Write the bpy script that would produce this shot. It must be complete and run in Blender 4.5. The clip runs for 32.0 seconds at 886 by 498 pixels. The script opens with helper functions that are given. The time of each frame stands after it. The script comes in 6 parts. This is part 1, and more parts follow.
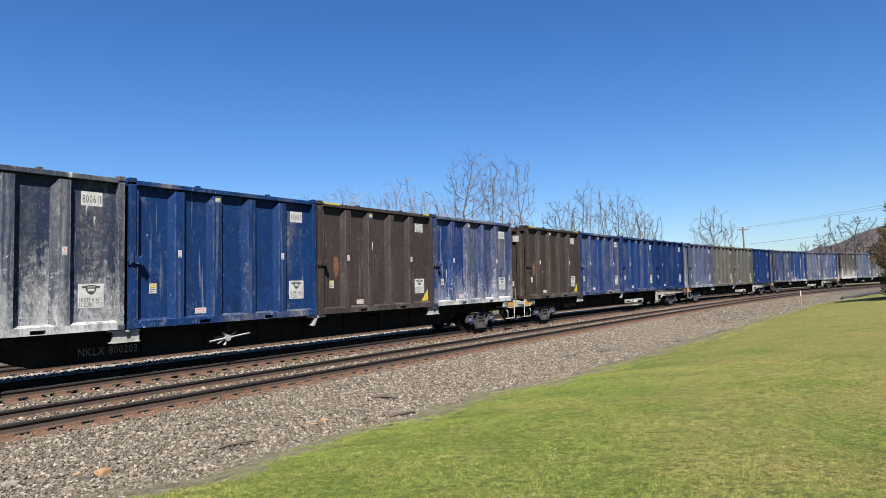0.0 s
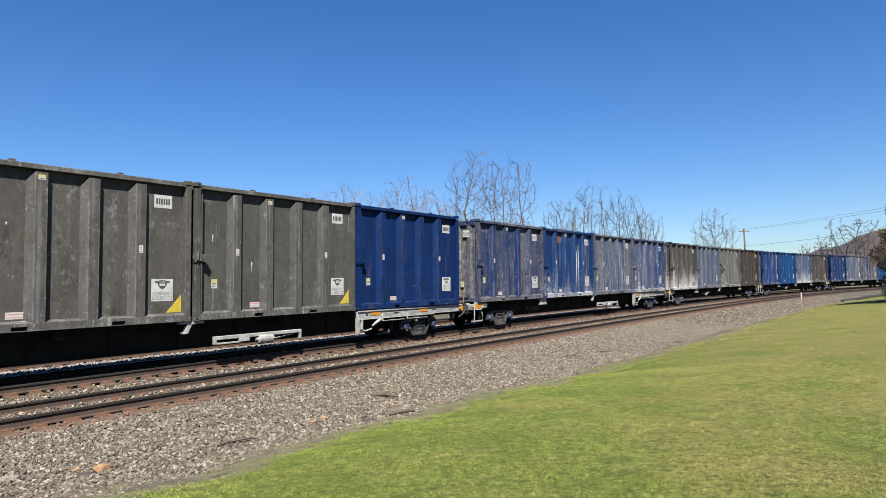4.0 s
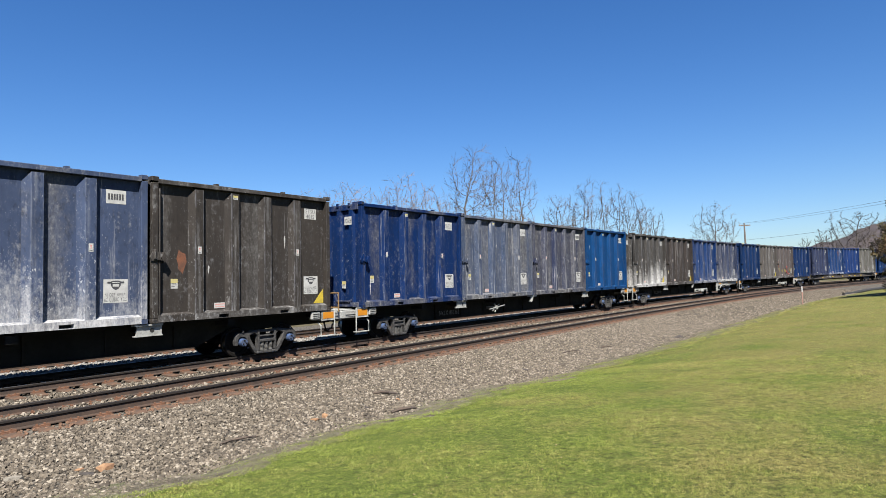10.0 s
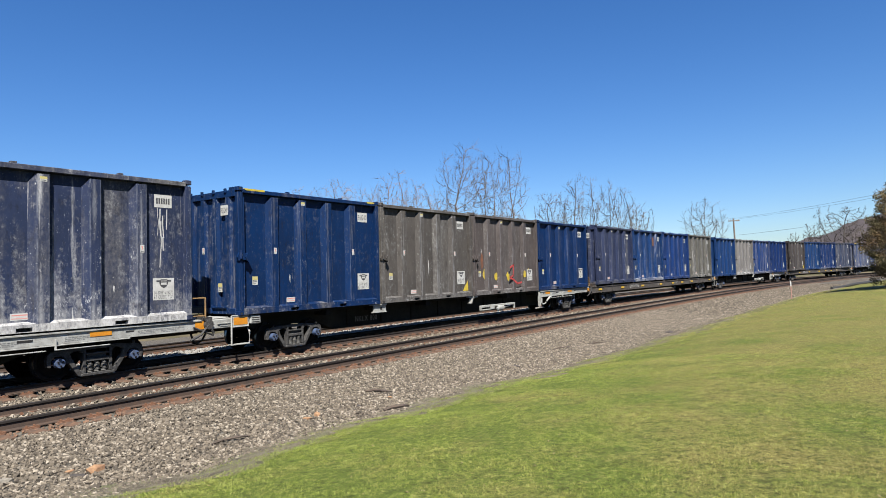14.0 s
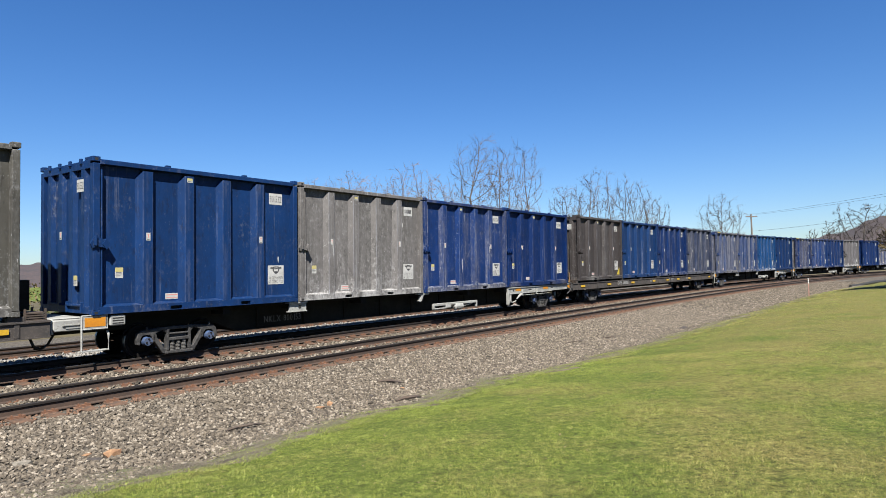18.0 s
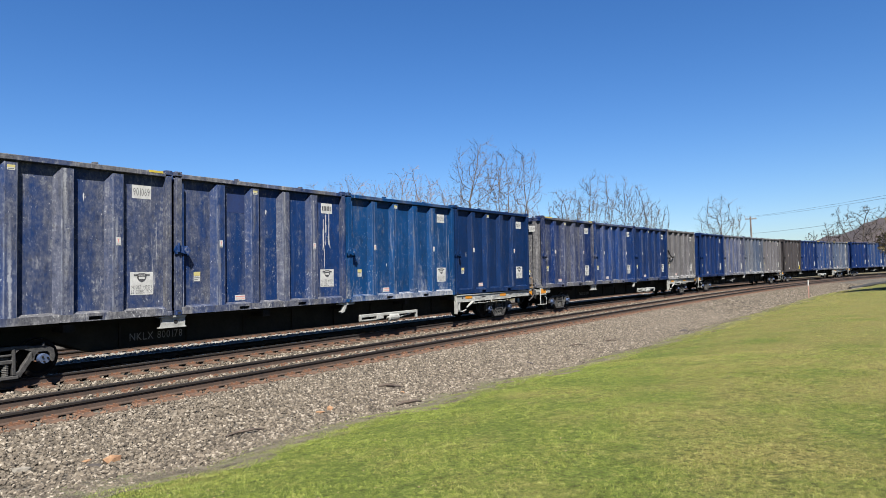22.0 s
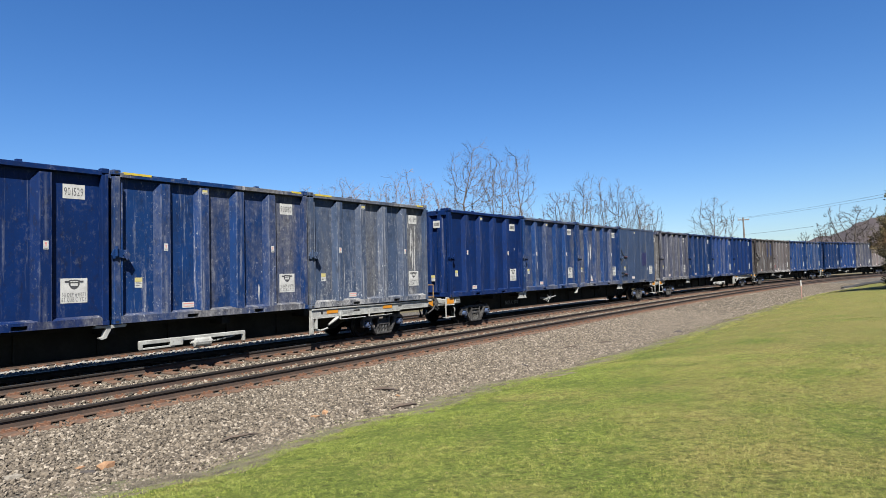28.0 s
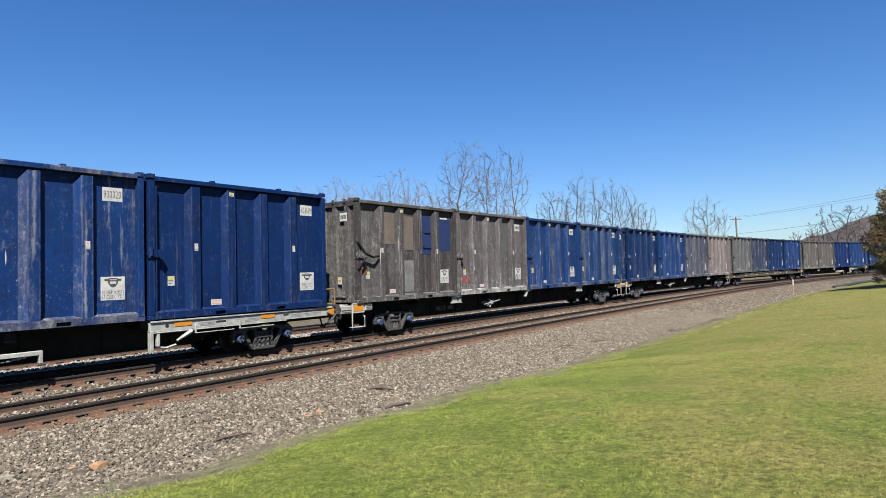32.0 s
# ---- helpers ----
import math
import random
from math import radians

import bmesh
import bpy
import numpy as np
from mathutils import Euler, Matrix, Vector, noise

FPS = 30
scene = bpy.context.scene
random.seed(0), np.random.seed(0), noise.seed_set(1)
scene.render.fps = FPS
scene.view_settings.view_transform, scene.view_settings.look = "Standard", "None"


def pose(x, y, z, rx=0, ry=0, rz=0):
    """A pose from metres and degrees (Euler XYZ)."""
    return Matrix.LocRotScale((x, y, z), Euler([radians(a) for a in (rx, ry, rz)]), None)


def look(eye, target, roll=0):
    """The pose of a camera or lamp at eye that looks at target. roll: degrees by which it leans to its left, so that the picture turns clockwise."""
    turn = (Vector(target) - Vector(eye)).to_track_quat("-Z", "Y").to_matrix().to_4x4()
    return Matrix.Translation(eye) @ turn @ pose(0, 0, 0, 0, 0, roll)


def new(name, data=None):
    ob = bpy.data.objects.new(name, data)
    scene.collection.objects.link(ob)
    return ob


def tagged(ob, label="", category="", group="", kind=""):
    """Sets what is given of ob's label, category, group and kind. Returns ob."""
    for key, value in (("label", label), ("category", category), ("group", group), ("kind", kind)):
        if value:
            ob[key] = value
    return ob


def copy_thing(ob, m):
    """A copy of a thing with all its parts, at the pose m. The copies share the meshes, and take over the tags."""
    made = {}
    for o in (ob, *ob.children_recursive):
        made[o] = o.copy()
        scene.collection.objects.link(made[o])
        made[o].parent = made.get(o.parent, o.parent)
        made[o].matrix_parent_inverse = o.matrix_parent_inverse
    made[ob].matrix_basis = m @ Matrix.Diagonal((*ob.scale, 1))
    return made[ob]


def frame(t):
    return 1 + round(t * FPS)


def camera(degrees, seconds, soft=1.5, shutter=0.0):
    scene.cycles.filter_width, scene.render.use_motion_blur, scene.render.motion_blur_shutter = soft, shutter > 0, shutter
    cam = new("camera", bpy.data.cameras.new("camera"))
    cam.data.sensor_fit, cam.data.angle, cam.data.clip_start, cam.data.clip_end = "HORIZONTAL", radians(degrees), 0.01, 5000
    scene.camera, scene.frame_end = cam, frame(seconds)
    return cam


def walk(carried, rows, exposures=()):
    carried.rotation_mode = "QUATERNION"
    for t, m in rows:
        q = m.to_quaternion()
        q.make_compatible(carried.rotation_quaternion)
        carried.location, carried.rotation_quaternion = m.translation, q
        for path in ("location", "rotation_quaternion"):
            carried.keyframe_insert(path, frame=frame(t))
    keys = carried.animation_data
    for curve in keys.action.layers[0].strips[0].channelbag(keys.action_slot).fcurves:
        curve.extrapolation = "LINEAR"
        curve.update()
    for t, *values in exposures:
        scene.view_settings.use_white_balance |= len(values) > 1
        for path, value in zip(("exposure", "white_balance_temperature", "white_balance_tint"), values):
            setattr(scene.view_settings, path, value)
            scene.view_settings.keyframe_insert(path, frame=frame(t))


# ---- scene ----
# ---------------------------------------------------------------- camera
EYE_HEIGHT = 1.857
cam = camera(70.0, 32.0, soft=0.65)
# seconds, yaw, pitch, roll of a camera held by hand at one spot
HELD = [
    (0, -0.350, 3.539, -2.075),
    (0.5, -0.336, 3.565, -1.941),
    (1, -0.301, 3.517, -1.899),
    (1.5, -0.271, 3.514, -1.826),
    (2, -0.217, 3.477, -1.841),
    (2.5, -0.217, 3.440, -1.679),
    (3, -0.280, 3.462, -1.871),
    (3.5, -0.379, 3.470, -1.658),
    (5.5, 0.138, 3.270, -1.586),
    (6, 0.000, 3.332, -1.922),
    (6.5, -0.104, 3.319, -1.826),
    (7, -0.160, 3.385, -1.915),
    (7.5, -0.226, 3.387, -1.807),
    (8, -0.302, 3.295, -1.722),
    (8.5, -0.176, 3.168, -1.556),
    (9, -0.205, 3.181, -1.799),
    (9.5, -0.247, 3.167, -1.942),
    (10, -0.235, 3.163, -2.093),
    (10.5, -0.353, 3.185, -2.267),
    (11, -0.420, 3.052, -2.063),
    (11.5, -0.377, 2.980, -2.070),
    (12, -0.336, 2.861, -1.959),
    (12.5, -0.359, 2.830, -2.147),
    (13, -0.249, 2.832, -2.072),
    (13.5, -0.331, 2.857, -2.337),
    (14, -1.016, 2.902, -2.558),
    (14.5, -1.816, 3.013, -2.960),
    (16.5, 0.566, 2.622, -1.443),
    (17, 0.322, 2.255, -1.589),
    (17.5, 0.361, 2.233, -1.472),
    (18, 0.269, 2.231, -1.747),
    (18.5, 0.271, 2.272, -1.747),
    (19, 0.244, 2.322, -1.663),
    (19.5, 0.278, 2.354, -1.684),
    (20, 0.269, 2.388, -1.765),
    (20.5, 0.276, 2.437, -1.776),
    (21, 0.230, 2.466, -1.949),
    (21.5, 0.219, 2.526, -2.069),
    (22, 0.224, 2.583, -2.023),
    (22.5, 0.209, 2.584, -2.112),
    (23, 0.213, 2.592, -2.046),
    (23.5, 0.228, 2.588, -1.916),
    (24, 0.223, 2.572, -1.972),
    (24.5, 0.244, 2.573, -1.986),
    (25, 0.252, 2.574, -1.973),
    (25.5, 0.244, 2.617, -2.046),
    (27.5, -0.236, 2.824, -2.452),
    (28, -0.300, 2.818, -2.435),
    (28.5, -0.309, 2.847, -2.456),
    (29, -0.353, 2.889, -2.615),
    (29.5, -0.528, 2.984, -2.717),
    (30, -0.632, 3.059, -2.823),
    (30.5, -0.891, 3.092, -2.915),
    (31, -1.825, 2.985, -2.814),
    (31.5, -1.339, 2.823, -2.345),
    (32, -0.841, 2.729, -2.451),
]
walk(cam, [(t, pose(0, 0, EYE_HEIGHT, 90 + pitch, 0, yaw) @ pose(0, 0, 0, 0, 0, roll)) for t, yaw, pitch, roll in HELD],
     exposures=[(0.0, 1.78), (32.0, 1.78)])

# ---------------------------------------------------------------- light
SUN_TO = Vector((0.14, -0.99, 0.0)).normalized()
SUN_ELEVATION = radians(49.5)
world = bpy.data.worlds.new("clear_sky")
scene.world = world
world.use_nodes = True
wn = world.node_tree.nodes
sky = wn.new("ShaderNodeTexSky")
sky.sky_type = "NISHITA"
sky.sun_disc = False
sky.sun_elevation = SUN_ELEVATION
sky.sun_rotation = math.atan2(SUN_TO.x, SUN_TO.y)
sky.altitude = 100
sky.air_density = 1.05
sky.dust_density = 0.3
sky.ozone_density = 3.0
wn["Background"].inputs["Strength"].default_value = 0.0288
deep = wn.new("ShaderNodeHueSaturation")
deep.inputs["Saturation"].default_value = 1.25
world.node_tree.links.new(sky.outputs[0], deep.inputs["Color"])
tint = wn.new("ShaderNodeMix")
tint.data_type, tint.blend_type = "RGBA", "MULTIPLY"
tint.inputs[0].default_value = 1.0
tint.inputs[7].default_value = (0.935, 1.085, 1.38, 1)
world.node_tree.links.new(deep.outputs[0], tint.inputs[6])
world.node_tree.links.new(tint.outputs[2], wn["Background"].inputs[0])
sun = new("sun", bpy.data.lights.new("sun", "SUN"))
sun.data.energy = 5.0
sun.data.angle = radians(0.53)
sun.data.color = (1.0, 0.955, 0.88)
sun.matrix_basis = look(tuple(SUN_TO * math.cos(SUN_ELEVATION) + Vector((0, 0, math.sin(SUN_ELEVATION)))), (0, 0, 0))

# ---------------------------------------------------------------- the line of the track
TRACK_Y, HEADING, BEND, BEND2, BEND3 = 27.802, 53.081, -0.00106, -0.0000125, -0.000000091
CANT = 1.44
NEAR_OFFSET, NEAR_Z = 4.034, -0.053
_s = np.arange(-70.0, 330.0, 0.1)
_c = np.clip(_s, -60, 128)
_h = radians(HEADING) + BEND * _c + BEND2 * _c ** 2 + BEND3 * _c ** 3
_x = np.concatenate([[0], np.cumsum(np.cos((_h[1:] + _h[:-1]) / 2) * 0.1)])
_y = np.concatenate([[0], np.cumsum(np.sin((_h[1:] + _h[:-1]) / 2) * 0.1)])
_x, _y = _x - _x[700], _y - _y[700] + TRACK_Y


def line(s, off=0.0):
    """Place and heading on the train's track at s metres; off: metres to the side, towards the camera's lawn."""
    s = np.asarray(s, float)
    h = np.interp(s, _s, _h)
    past = np.minimum(s + 70, 0) + np.maximum(s - 329.8, 0)
    x = np.interp(s, _s, _x) + past * np.cos(h)
    y = np.interp(s, _s, _y) + past * np.sin(h)
    return x + off * np.sin(h), y - off * np.cos(h), h


def beside(x, y):
    """s and offset of ground points."""
    step = slice(0, None, 10)
    px, py, ph, ps = _x[step], _y[step], _h[step], _s[step]
    s, off = np.empty(len(x)), np.empty(len(x))
    for i in range(0, len(x), 4000):
        xx, yy = x[i:i + 4000, None], y[i:i + 4000, None]
        j = ((px - xx) ** 2 + (py - yy) ** 2).argmin(1)
        dx, dy = xx[:, 0] - px[j], yy[:, 0] - py[j]
        s[i:i + 4000] = ps[j] + dx * np.cos(ph[j]) + dy * np.sin(ph[j])
        off[i:i + 4000] = dx * np.sin(ph[j]) - dy * np.cos(ph[j])
    return s, off


# ---------------------------------------------------------------- materials
COLOR_SCALE = 0.67                                    # scales every base colour down against the exposure, so shade renders deeper


class Mat:
    """A node material in the making."""

    def __init__(self, name, rough=0.7, metal=0.0, spec=0.4):
        self.m = bpy.data.materials.new(name)
        self.m.use_nodes = True
        self.n, self.l = self.m.node_tree.nodes, self.m.node_tree.links
        self.b = self.n["Principled BSDF"]
        self.b.inputs["Roughness"].default_value = rough
        self.b.inputs["Metallic"].default_value = metal
        self.b.inputs["Specular IOR Level"].default_value = spec

    def coords(self, scale=(1, 1, 1), kind="Object"):
        c, mp = self.n.new("ShaderNodeTexCoord"), self.n.new("ShaderNodeMapping")
        mp.inputs["Scale"].default_value = scale
        self.l.new(c.outputs[kind], mp.inputs[0])
        return mp.outputs[0]

    def own(self, key):
        """A number that each object carries."""
        a = self.n.new("ShaderNodeAttribute")
        a.attribute_type, a.attribute_name = "OBJECT", key
        return a.outputs["Fac"]

    def put(self, value, socket):
        if hasattr(value, "is_output"):
            self.l.new(value, socket)
        else:
            socket.default_value = value

    def noise(self, vec, scale, detail=4, rough=0.55, w=None):
        t = self.n.new("ShaderNodeTexNoise")
        if w is not None:
            t.noise_dimensions = "4D"
            self.put(w, t.inputs["W"])
        self.l.new(vec, t.inputs["Vector"])
        t.inputs["Scale"].default_value, t.inputs["Detail"].default_value, t.inputs["Roughness"].default_value = scale, detail, rough
        return t.outputs["Fac"]

    def math(self, op, a, b=0.0, clamp=False):
        t = self.n.new("ShaderNodeMath")
        t.operation, t.use_clamp = op, clamp
        self.put(a, t.inputs[0]), self.put(b, t.inputs[1])
        return t.outputs[0]

    def ramp(self, fac, a, b, lo=0.0, hi=1.0):
        t = self.n.new("ShaderNodeMapRange")
        self.put(fac, t.inputs[0])
        for i, v in enumerate((a, b, lo, hi)):
            self.put(v, t.inputs[i + 1])
        return t.outputs[0]

    def mix(self, fac, a, b, how="MIX"):
        t = self.n.new("ShaderNodeMix")
        t.data_type, t.blend_type = "RGBA", how
        self.put(fac, t.inputs[0])
        for v, k in ((a, 6), (b, 7)):
            self.put((*(COLOR_SCALE * x for x in v), 1) if isinstance(v, tuple) and len(v) == 3 else v, t.inputs[k])
        return t.outputs[2]

    def color(self, c):
        self.put((*(COLOR_SCALE * x for x in c), 1) if isinstance(c, tuple) else c, self.b.inputs["Base Color"])
        return self

    def rough(self, r):
        self.put(r, self.b.inputs["Roughness"])
        return self

    def bump(self, height, strength=0.4, distance=0.01):
        t = self.n.new("ShaderNodeBump")
        t.inputs["Strength"].default_value, t.inputs["Distance"].default_value = strength, distance
        self.l.new(height, t.inputs["Height"])
        self.l.new(t.outputs[0], self.b.inputs["Normal"])
        return self


def worn(name, a, b, rough=0.6, metal=0.0, scale=6.0, stretch=(1, 1, 1), bump=0.2, c=None, spec=0.4):
    """Paint, rust or steel in two tones, with fine grain and blotches."""
    m = Mat(name, rough, metal, spec)
    v = m.coords(stretch)
    big, fine = m.noise(v, scale), m.noise(v, scale * 9, 3, 0.65)
    col = m.mix(m.ramp(big, 0.35, 0.65), a, b)
    if c:
        col = m.mix(m.ramp(fine, 0.56, 0.68), col, c)
    else:
        col = m.mix(m.ramp(fine, 0.3, 0.75, 0.0, 0.5), col, tuple(0.6 * x for x in b))
    m.color(col).rough(m.ramp(fine, 0.3, 0.7, rough - 0.12, min(1, rough + 0.15)))
    if bump:
        m.bump(fine, bump, 0.004)
    return m.m


def container_paint(name, ribs=False):
    """Weathered paint: the object's colour is the coat, its alpha the grey film; "wash" is the chalk at the foot, "rubbed" the bare rib faces."""
    m = Mat(name, 0.5, 0.0, 0.09)
    info = m.n.new("ShaderNodeObjectInfo")
    sep = m.n.new("ShaderNodeSeparateColor")
    m.l.new(info.outputs["Color"], sep.inputs[0])
    coat, fade, wash, rubbed = info.outputs["Color"], info.outputs["Alpha"], m.own("wash"), m.own("rubbed")
    seed = m.math("MULTIPLY", m.math("ADD", sep.outputs[0], m.math("ADD", m.math("MULTIPLY", sep.outputs[1], 1.7), m.math("MULTIPLY", sep.outputs[2], 2.3))), 900.0)
    seed = m.math("ADD", seed, m.math("MULTIPLY", info.outputs["Random"], 40.0))
    v, low, panel, drag = m.coords(), m.coords((1, 1, 0.45)), m.coords((1, 0.3, 0.05)), m.coords((1, 1, 0.10))
    xyz = m.n.new("ShaderNodeSeparateXYZ")
    m.l.new(v, xyz.inputs[0])
    foot = m.ramp(xyz.outputs[2], 0.05, 2.7, 1.0, 0.12)
    mottle = m.noise(v, 6.5, 9, 0.76, seed)
    grain = m.noise(low, 24, 6, 0.78, seed)
    runs = m.noise(drag, 7.5, 6, 0.72, seed)
    broken = m.math("ADD", m.math("MULTIPLY", mottle, 0.45), m.math("ADD", m.math("MULTIPLY", grain, 0.27), m.math("MULTIPLY", runs, 0.28)))
    # coat soiled unevenly
    coat = m.mix(m.ramp(m.noise(low, 1.3, 6, 0.70, seed), 0.38, 0.64, 0.0, 0.65), coat, m.mix(0.5, coat, (0.006, 0.007, 0.009)))
    # grey film over whole panels, then in broad upright patches
    bands = m.math("ADD", m.math("MULTIPLY", m.noise(panel, 0.95, 3, 0.5, seed), 0.52), m.math("MULTIPLY", m.noise(low, 1.5, 7, 0.74, seed), 0.28))
    bands = m.math("ADD", bands, m.math("MULTIPLY", broken, 0.20))
    film = m.ramp(bands, m.ramp(fade, 0.0, 1.0, 0.67, 0.36), m.ramp(fade, 0.0, 1.0, 0.79, 0.54))
    dust = m.mix(m.ramp(broken, 0.40, 0.60), (0.032, 0.0315, 0.032), (0.195, 0.189, 0.181))
    coat = m.mix(m.math("MULTIPLY", film, 0.55 if ribs else 0.84), coat, dust)
    # chalky washes, ragged at the head and closing towards the foot
    start = m.math("SUBTRACT", 0.74, m.math("MULTIPLY", m.math("MULTIPLY", wash, foot), 0.45))
    chalk = m.math("ADD", broken, m.math("MULTIPLY", m.math("SUBTRACT", m.noise(panel, 1.6, 4, 0.6, m.math("ADD", seed, 7.0)), 0.5), 0.62))
    chalk = m.ramp(chalk, start, m.math("ADD", start, 0.30))
    chalk = m.math("MULTIPLY", chalk, m.ramp(grain, 0.34, 0.56, 0.55, 1.0))
    coat = m.mix(m.math("MULTIPLY", chalk, m.ramp(wash, 0.0, 1.0, 0.35, 0.85)), coat, (0.52, 0.515, 0.505))
    # long white runs from the top rail down
    white_run = m.ramp(m.noise(m.coords((1, 1, 0.045)), 8.0, 5, 0.66, m.math("ADD", seed, 17.0)), 0.58, 0.68)
    white_run = m.math("MULTIPLY", white_run, m.ramp(m.noise(panel, 1.1, 2, 0.5, m.math("ADD", seed, 25.0)), 0.46, 0.60))
    white_run = m.math("MULTIPLY", white_run, m.ramp(grain, 0.38, 0.55, 0.35, 1.0))
    coat = m.mix(m.math("MULTIPLY", white_run, m.ramp(m.math("ADD", wash, m.math("MULTIPLY", rubbed, 0.6)), 0.05, 0.8, 0.05, 0.75)), coat, (0.46, 0.46, 0.465))
    # rubbed patches and fine upright scratches
    rub = m.math("MULTIPLY", m.ramp(broken, 0.525, 0.60), m.ramp(m.noise(v, 0.9, 3, 0.6, m.math("ADD", seed, 3.0)), 0.40, 0.62, 0.15, 1.0))
    coat = m.mix(m.math("MULTIPLY", rub, m.ramp(fade, 0.05, 0.8, 0.10, 0.62)), coat, (0.26, 0.265, 0.28))
    spatter = m.math("MULTIPLY", m.math("MULTIPLY", m.math("ADD", wash, m.math("MULTIPLY", fade, 0.3)), foot), m.ramp(m.noise(v, 1.1, 3, 0.6, m.math("ADD", seed, 31.0)), 0.42, 0.62, 0.0, 0.105))
    fleck = m.ramp(m.math("ADD", m.noise(low, 25, 5, 0.75, m.math("ADD", seed, 5.0)), spatter), 0.63, 0.68)
    coat = m.mix(m.math("MULTIPLY", fleck, m.ramp(m.math("ADD", fade, wash), 0.2, 0.9, 0.15, 0.70)), coat, (0.46, 0.465, 0.475))
    # dark stains and runs
    stain = m.ramp(m.noise(low, 7.5, 7, 0.75, m.math("ADD", seed, 9.0)), 0.53, 0.64)
    coat = m.mix(m.math("MULTIPLY", stain, 0.55), coat, m.mix(0.72, coat, (0.010, 0.009, 0.009)))
    dark_run = m.ramp(m.noise(drag, 5.0, 5, 0.7, m.math("ADD", seed, 13.0)), 0.60, 0.70)
    coat = m.mix(m.math("MULTIPLY", dark_run, 0.5), coat, m.mix(0.7, coat, (0.012, 0.011, 0.011)))
    rust = m.ramp(m.noise(v, 9, 4, 0.65, seed), 0.69, 0.74)
    coat = m.mix(m.math("MULTIPLY", rust, 0.7), coat, (0.044, 0.024, 0.015))
    if ribs:
        # paint rubbed off along the two bends, and in a long pale streak down the face
        gap = m.math("ABSOLUTE", m.math("SUBTRACT", m.math("ABSOLUTE", xyz.outputs[0]), 0.12))
        edge = m.math("MULTIPLY", m.ramp(gap, 0.003, 0.026, 1.0, 0.0), m.ramp(m.noise(low, 5, 5, 0.72, seed), 0.42, 0.60))
        coat = m.mix(m.math("MULTIPLY", edge, m.ramp(fade, 0.1, 0.9, 0.10, 0.50)), coat, (0.22, 0.235, 0.27))
        mid = m.math("ABSOLUTE", m.math("ADD", xyz.outputs[0], m.ramp(m.noise(drag, 2.0, 3, 0.5, seed), 0.3, 0.7, -0.02, 0.09)))
        streak = m.math("MULTIPLY", m.ramp(m.math("ADD", mid, m.math("MULTIPLY", m.math("SUBTRACT", broken, 0.5), 0.55)), 0.015, 0.050, 1.0, 0.0), m.ramp(m.math("ADD", m.math("MULTIPLY", broken, 0.5), m.math("MULTIPLY", m.noise(low, 1.2, 4, 0.6, m.math("ADD", seed, 21.0)), 0.5)), 0.455, 0.565))
        coat = m.mix(m.math("MULTIPLY", streak, m.math("MULTIPLY", rubbed, 0.7)), coat, (0.46, 0.465, 0.475))
    m.color(coat).rough(m.ramp(m.math("ADD", film, chalk), 0.0, 1.2, 0.44, 0.80))
    m.bump(m.math("ADD", m.noise(v, 1.6, 3), m.math("MULTIPLY", grain, 0.06)), 0.45, 0.025)
    return m.m


def ballast_mat():
    m = Mat("ballast_stone", 0.9, 0, 0.25)
    v = m.coords()
    vor = m.n.new("ShaderNodeTexVoronoi")
    vor.inputs["Scale"].default_value = 17
    m.l.new(v, vor.inputs["Vector"])
    sep = m.n.new("ShaderNodeSeparateColor")
    m.l.new(vor.outputs["Color"], sep.inputs[0])
    col = m.mix(sep.outputs[0], (0.075, 0.066, 0.053), (0.205, 0.183, 0.150))
    # shade in the gaps between stones, put into the colour
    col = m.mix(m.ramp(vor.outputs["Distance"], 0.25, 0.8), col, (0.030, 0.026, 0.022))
    col = m.mix(m.ramp(m.noise(v, 0.6), 0.45, 0.7, 0, 0.4), col, (0.125, 0.105, 0.08))
    m.color(col).bump(m.math("SUBTRACT", 1.0, vor.outputs["Distance"]), 1.0, 0.05)
    return m.m


def stone_mat():
    m = Mat("loose_stone", 0.88, 0, 0.3)
    g = m.n.new("ShaderNodeNewGeometry")
    v = m.coords()
    col = m.mix(g.outputs["Random Per Island"], (0.046, 0.037, 0.027), (0.182, 0.150, 0.112))
    col = m.mix(m.ramp(m.math("FRACT", m.math("MULTIPLY", g.outputs["Random Per Island"], 37.0)), 0.84, 0.88), col, (0.285, 0.245, 0.195))
    col = m.mix(m.ramp(m.noise(v, 40), 0.4, 0.7, 0, 0.4), col, (0.07, 0.063, 0.055))
    m.color(col)
    return m.m


def lawn_tint(m, v):
    """How dry the lawn is: patches within patches, drier towards the open east."""
    xyz = m.n.new("ShaderNodeSeparateXYZ")
    m.l.new(v, xyz.inputs[0])
    patches = m.math("ADD", m.math("MULTIPLY", m.noise(v, 0.55, 4, 0.55), 0.62), m.math("MULTIPLY", m.noise(v, 1.9, 7, 0.74), 0.38))
    patches = m.math("ADD", patches, m.math("MULTIPLY", m.noise(v, 7.0, 4, 0.7), 0.18))
    east = m.ramp(m.math("SUBTRACT", xyz.outputs[0], m.math("MULTIPLY", xyz.outputs[1], 0.30)), -3.5, 4.0, -0.09, 0.10)
    return m.math("ADD", patches, east)


